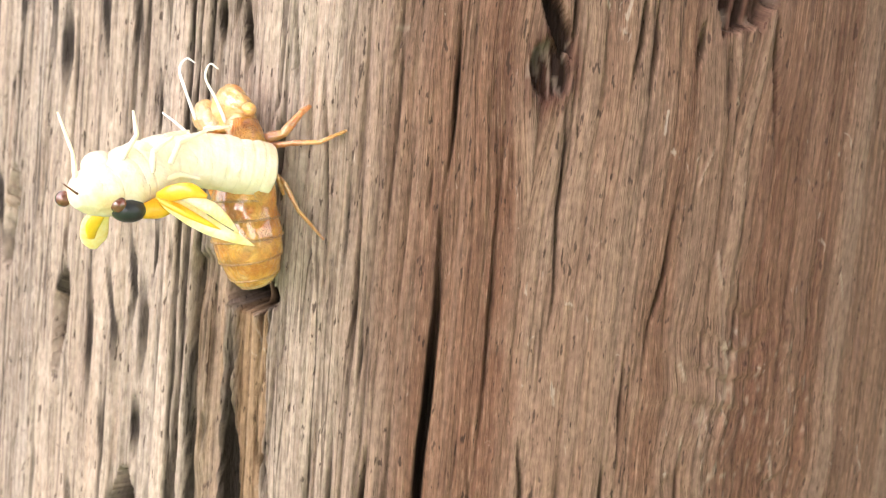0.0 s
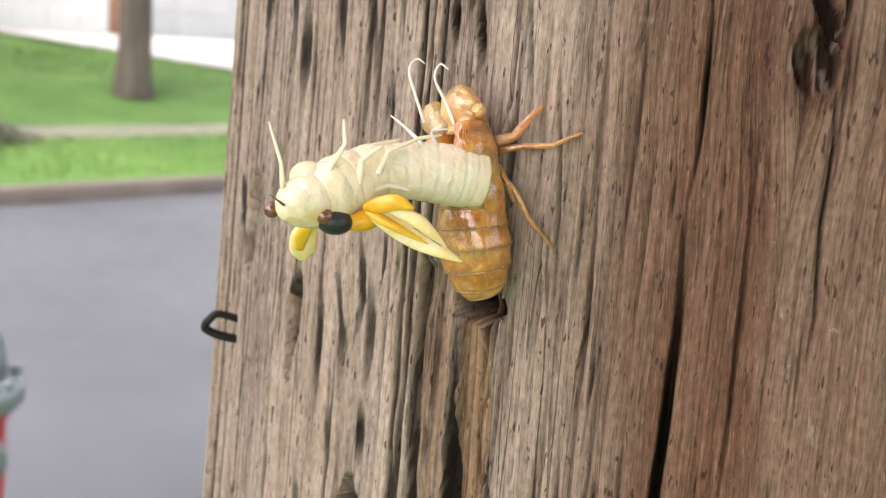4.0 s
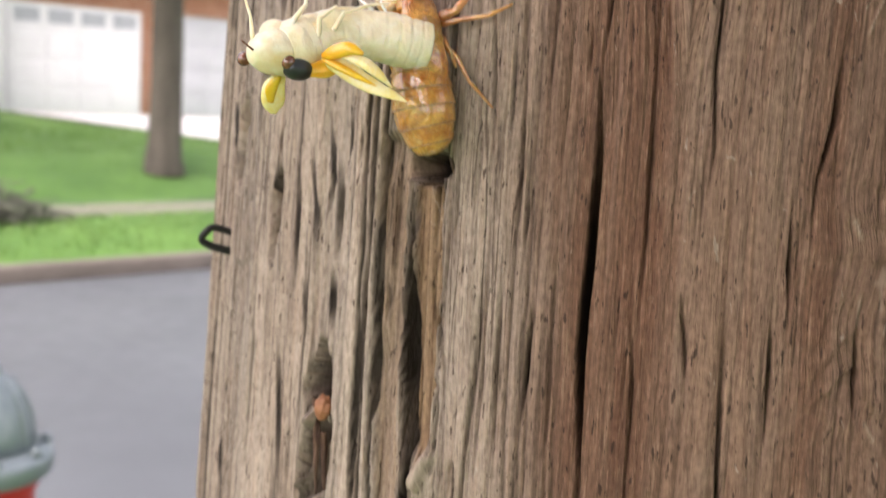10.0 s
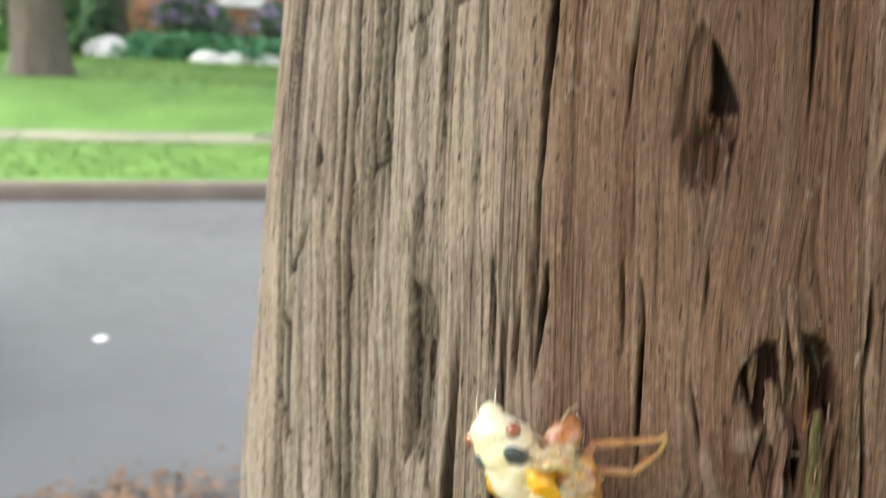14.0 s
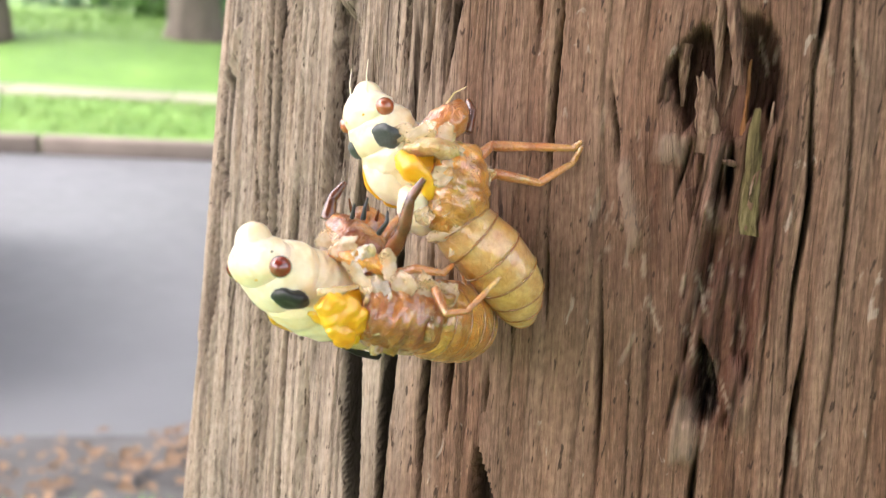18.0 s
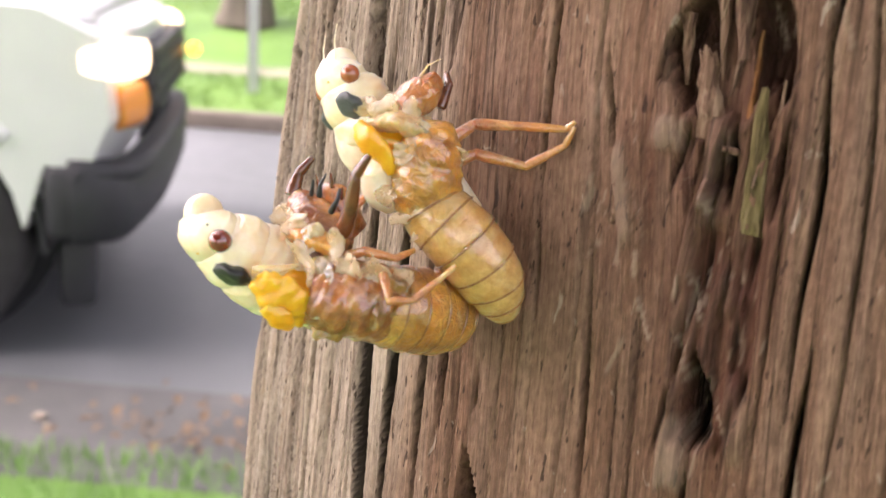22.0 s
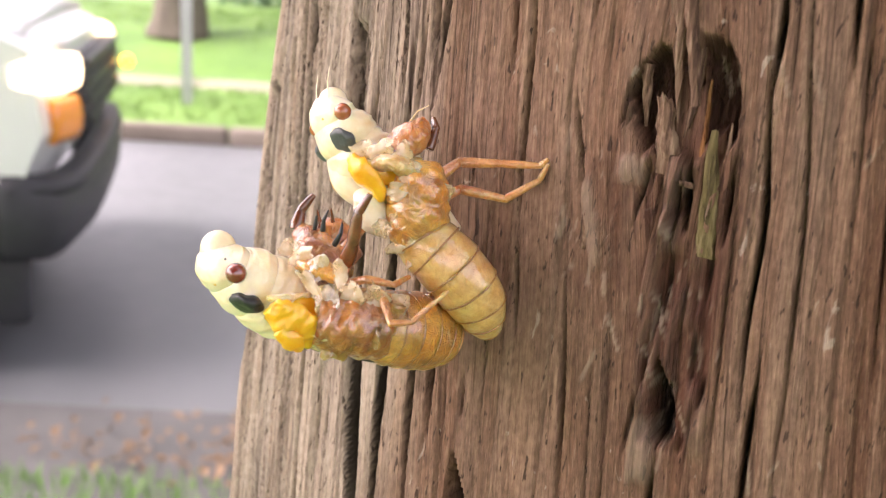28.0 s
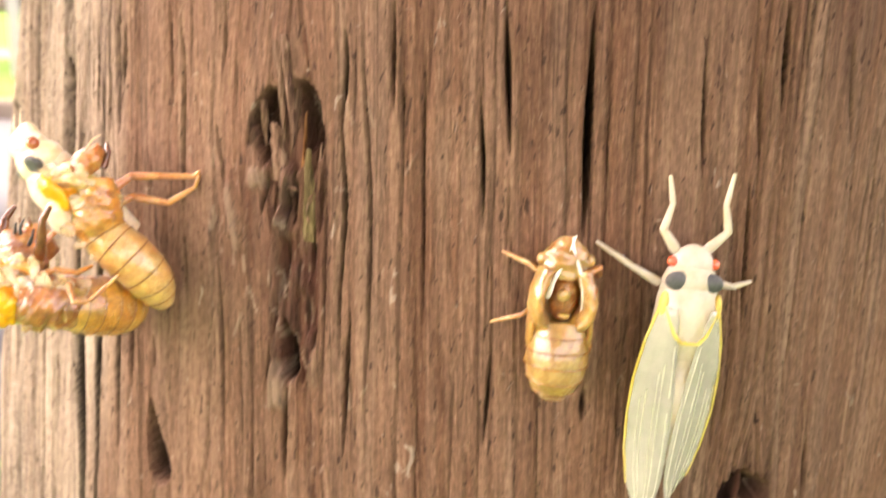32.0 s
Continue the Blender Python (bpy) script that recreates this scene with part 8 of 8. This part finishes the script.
for x in (-0.74, -4.4):
    for y, s in ((0.12, -1), (W - 0.12, 1)):
        wheel = part("wheel", lathe(bmesh.new(), ((0.2, -0.1), (0.22, -0.06), (0.22, 0.06), (0.2, 0.1)), 28, pose(x, y, 0.4, 90, 0, 0)), GREYPLASTIC, truck)
        part("tyre", lathe(bmesh.new(), ((0.225, -0.1), (0.3, -0.125), (0.37, -0.12), (0.4, -0.09), (0.4, 0.09), (0.37, 0.12), (0.3, 0.125), (0.225, 0.1)), 40, pose(x, y, 0.4, 90, 0, 0)), RUBBER, wheel, "black tyre")
        m = pose(x, y, 0.4, 90 if s < 0 else -90, 0, 0)
        part("rim", lathe(bmesh.new(), ((0.225, 0.09), (0.215, 0.105), (0.19, 0.08), (0.12, 0.05), (0.1, 0.09), (0.05, 0.1), (0.01, 0.1)), 32, m), STEEL, wheel, "pale steel wheel rim")
part("wheel_liner", loft(bmesh.new(), ((-0.74, 0.3, 0.42), (-0.74, 0.33, 0.42)), ((0.46, 0.46), (0.46, 0.46)), count=4, seg=28, up=(0, 0, 1)), GREYPLASTIC, truck, smooth=False)
for t in np.linspace(0.1, math.pi - 0.1, 9):
    a0, a1 = t - 0.19, t + 0.19
    bm = bmesh.new()
    q = [bm.verts.new((-0.74 + r * math.cos(a), y, 0.4 + r * math.sin(a))) for y in (0.02, 0.32) for a in (a0, a1) for r in (0.445, 0.466)]
    bmesh.ops.convex_hull(bm, input=q)
    part("arch_lining", bm, GREYPLASTIC, truck, smooth=False)
part("underside", bx(-5.2, -0.3, 0.2, W - 0.2, 0.34, 0.5), GREYPLASTIC, truck, smooth=False)

# ---------------------------------------------------------------- litter along the near gutter
DRYLEAF = plain("dry_leaf", (0.1, 0.06, 0.035), (0.27, 0.18, 0.11), 8.0, 0.85)
PEBBLE = plain("pebble", (0.2, 0.16, 0.12), (0.4, 0.34, 0.28), 14.0, 0.8)


def litter():
    rg = random.Random(3)
    v, f = [], []
    for i in range(1500):
        a = rg.gauss(-0.45, 0.34)
        n = rg.gauss(2.58 + 0.16 * math.sin(a * 2.3), 0.1)
        if rg.random() > 0.12 + 0.75 * max(0, math.sin(a * 3.1 + 1)):
            continue
        p = street(a, n, -0.035 + rg.random() * 0.05)
        d1 = Vector((rg.uniform(-1, 1), rg.uniform(-1, 1), rg.uniform(-0.3, 0.3))).normalized() * rg.uniform(0.012, 0.03)
        d2 = d1.cross(Vector((rg.uniform(-0.4, 0.4), rg.uniform(-0.4, 0.4), 1))).normalized() * d1.length * 0.5
        k = len(v)
        v += [p - d1, p + d2 + Vector((0, 0, 0.008)), p + d1, p - d2 + Vector((0, 0, 0.008))]
        f += [(k, k + 1, k + 2, k + 3)]
    me = bpy.data.meshes.new("leaf_litter")
    me.from_pydata([tuple(x) for x in v], [], f)
    me.materials.append(DRYLEAF)
    tagged(new("leaf_litter", me), "brown dry leaves and chips along the gutter", "leaves", kind="stuff")
    for i in range(7):
        a, n = rg.uniform(-2.6, 0.9), rg.gauss(2.55, 0.1)
        bm = bmesh.new()
        bmesh.ops.create_icosphere(bm, subdivisions=2, radius=1.0)
        s = rg.uniform(0.008, 0.02)
        for q in bm.verts:
            q.co = Vector((q.co.x * s * 1.3, q.co.y * s, q.co.z * s * 0.7)) * (1 + 0.25 * noise.noise(q.co * 1.5 + Vector((i, 0, 0))))
        o = part("pebble", bm, PEBBLE)
        o.matrix_world = street_pose(a, n, -0.045 + s * 0.5, rg.uniform(0, 360))
        tagged(o, "small pale tan stone lying in the gutter", "stone", "stones in the gutter")


litter()
bm = bmesh.new()
ball(bm, (0, 0, 0.01), (0.03, 0.026, 0.011), 12, 8)
o = part("paper_scrap", bm, WHITE_COVER)
o.matrix_world = street_pose(-0.06, 4.05, -0.025)
tagged(o, "small white scrap lying on the asphalt", "litter")

bead = thing("resin_bead", seat(-83.0, -39.2), "rough orange-brown lump lodged in a torn pocket of the pole", "resin")
bm = bmesh.new()
bmesh.ops.create_icosphere(bm, subdivisions=4, radius=1.0)
for q in bm.verts:
    k = 1 + 0.22 * noise.noise(q.co * 2.2) + 0.12 * noise.noise(q.co * 6)
    q.co = Vector((q.co.x * 0.0016, q.co.y * 0.0012 + 0.0006, q.co.z * 0.002)) * k
part("lump", bm, plain("orange_resin", (0.2, 0.075, 0.03), (0.4, 0.17, 0.08), 900.0, 0.6, bump=0.7, dist=0.0004), bead)

# ---------------------------------------------------------------- iron in the post
stap = thing("wire_staple", seat(-123, -16), "small black bent wire staple driven into the pole", "staple")
part("wire", tube(bmesh.new(), [mm(p) for p in ((0.6, -4, -2.4), (-0.3, 1.0, -1.7), (-1.0, 3.8, -0.7), (-1.0, 4.2, 0.2), (-0.5, 3.4, 1.5), (-0.2, 2.2, 2.2), (0.4, -2, 1.2))], 0.00075, 0.00065, 10, 30), IRON, stap)
nail = thing("nail", seat(-24.5, -334.0), "black bent nail sticking out beneath the cicadas", "nail")
part("shank", tube(bmesh.new(), [mm(p) for p in ((1.5, -3, -0.8), (0.4, 2, 0.0), (-1.0, 5.0, 1.4), (-1.8, 6.6, 2.0))], 0.0011, 0.0008, 10, 20), IRON, nail)
courses(house, -0.2, 5.4, -0.3, 4.6, 0.0, ((2.0, 2.92, 0.9, 1.95),), 290)
courses(house, 8.62, 12.5, -0.3, 2.62, 0.54, ((9.3, 12.0, -0.3, 2.12),), 0)
courses(house, 5.93, 8.62, 2.12, 2.62, 0.54, (), 0)


# ---------------------------------------------------------------- what moves: two of the insects still work their way out
def motions():
    home = seat(-63.5, 12)
    walk(one, [(t, home @ Matrix.Translation((0.001 * k, 0.001 * k, 0.0006 * k))) for t, k in ((0, 1.25), (1, 1.15), (2, 0.8), (3, 0.15), (3.5, 0.0), (6, -0.15), (9, 0.0), (32, 0.0))])
    home_two = seat(AU, ZU)
    walk(two, [(t, home_two @ Matrix.Translation((-0.0004 * k, -0.0005 * k, 0.0008 * k))) for t, k in ((0, -0.7), (19, -0.7), (23, 0.0), (28, 0.75), (32, 0.6))])


motions()
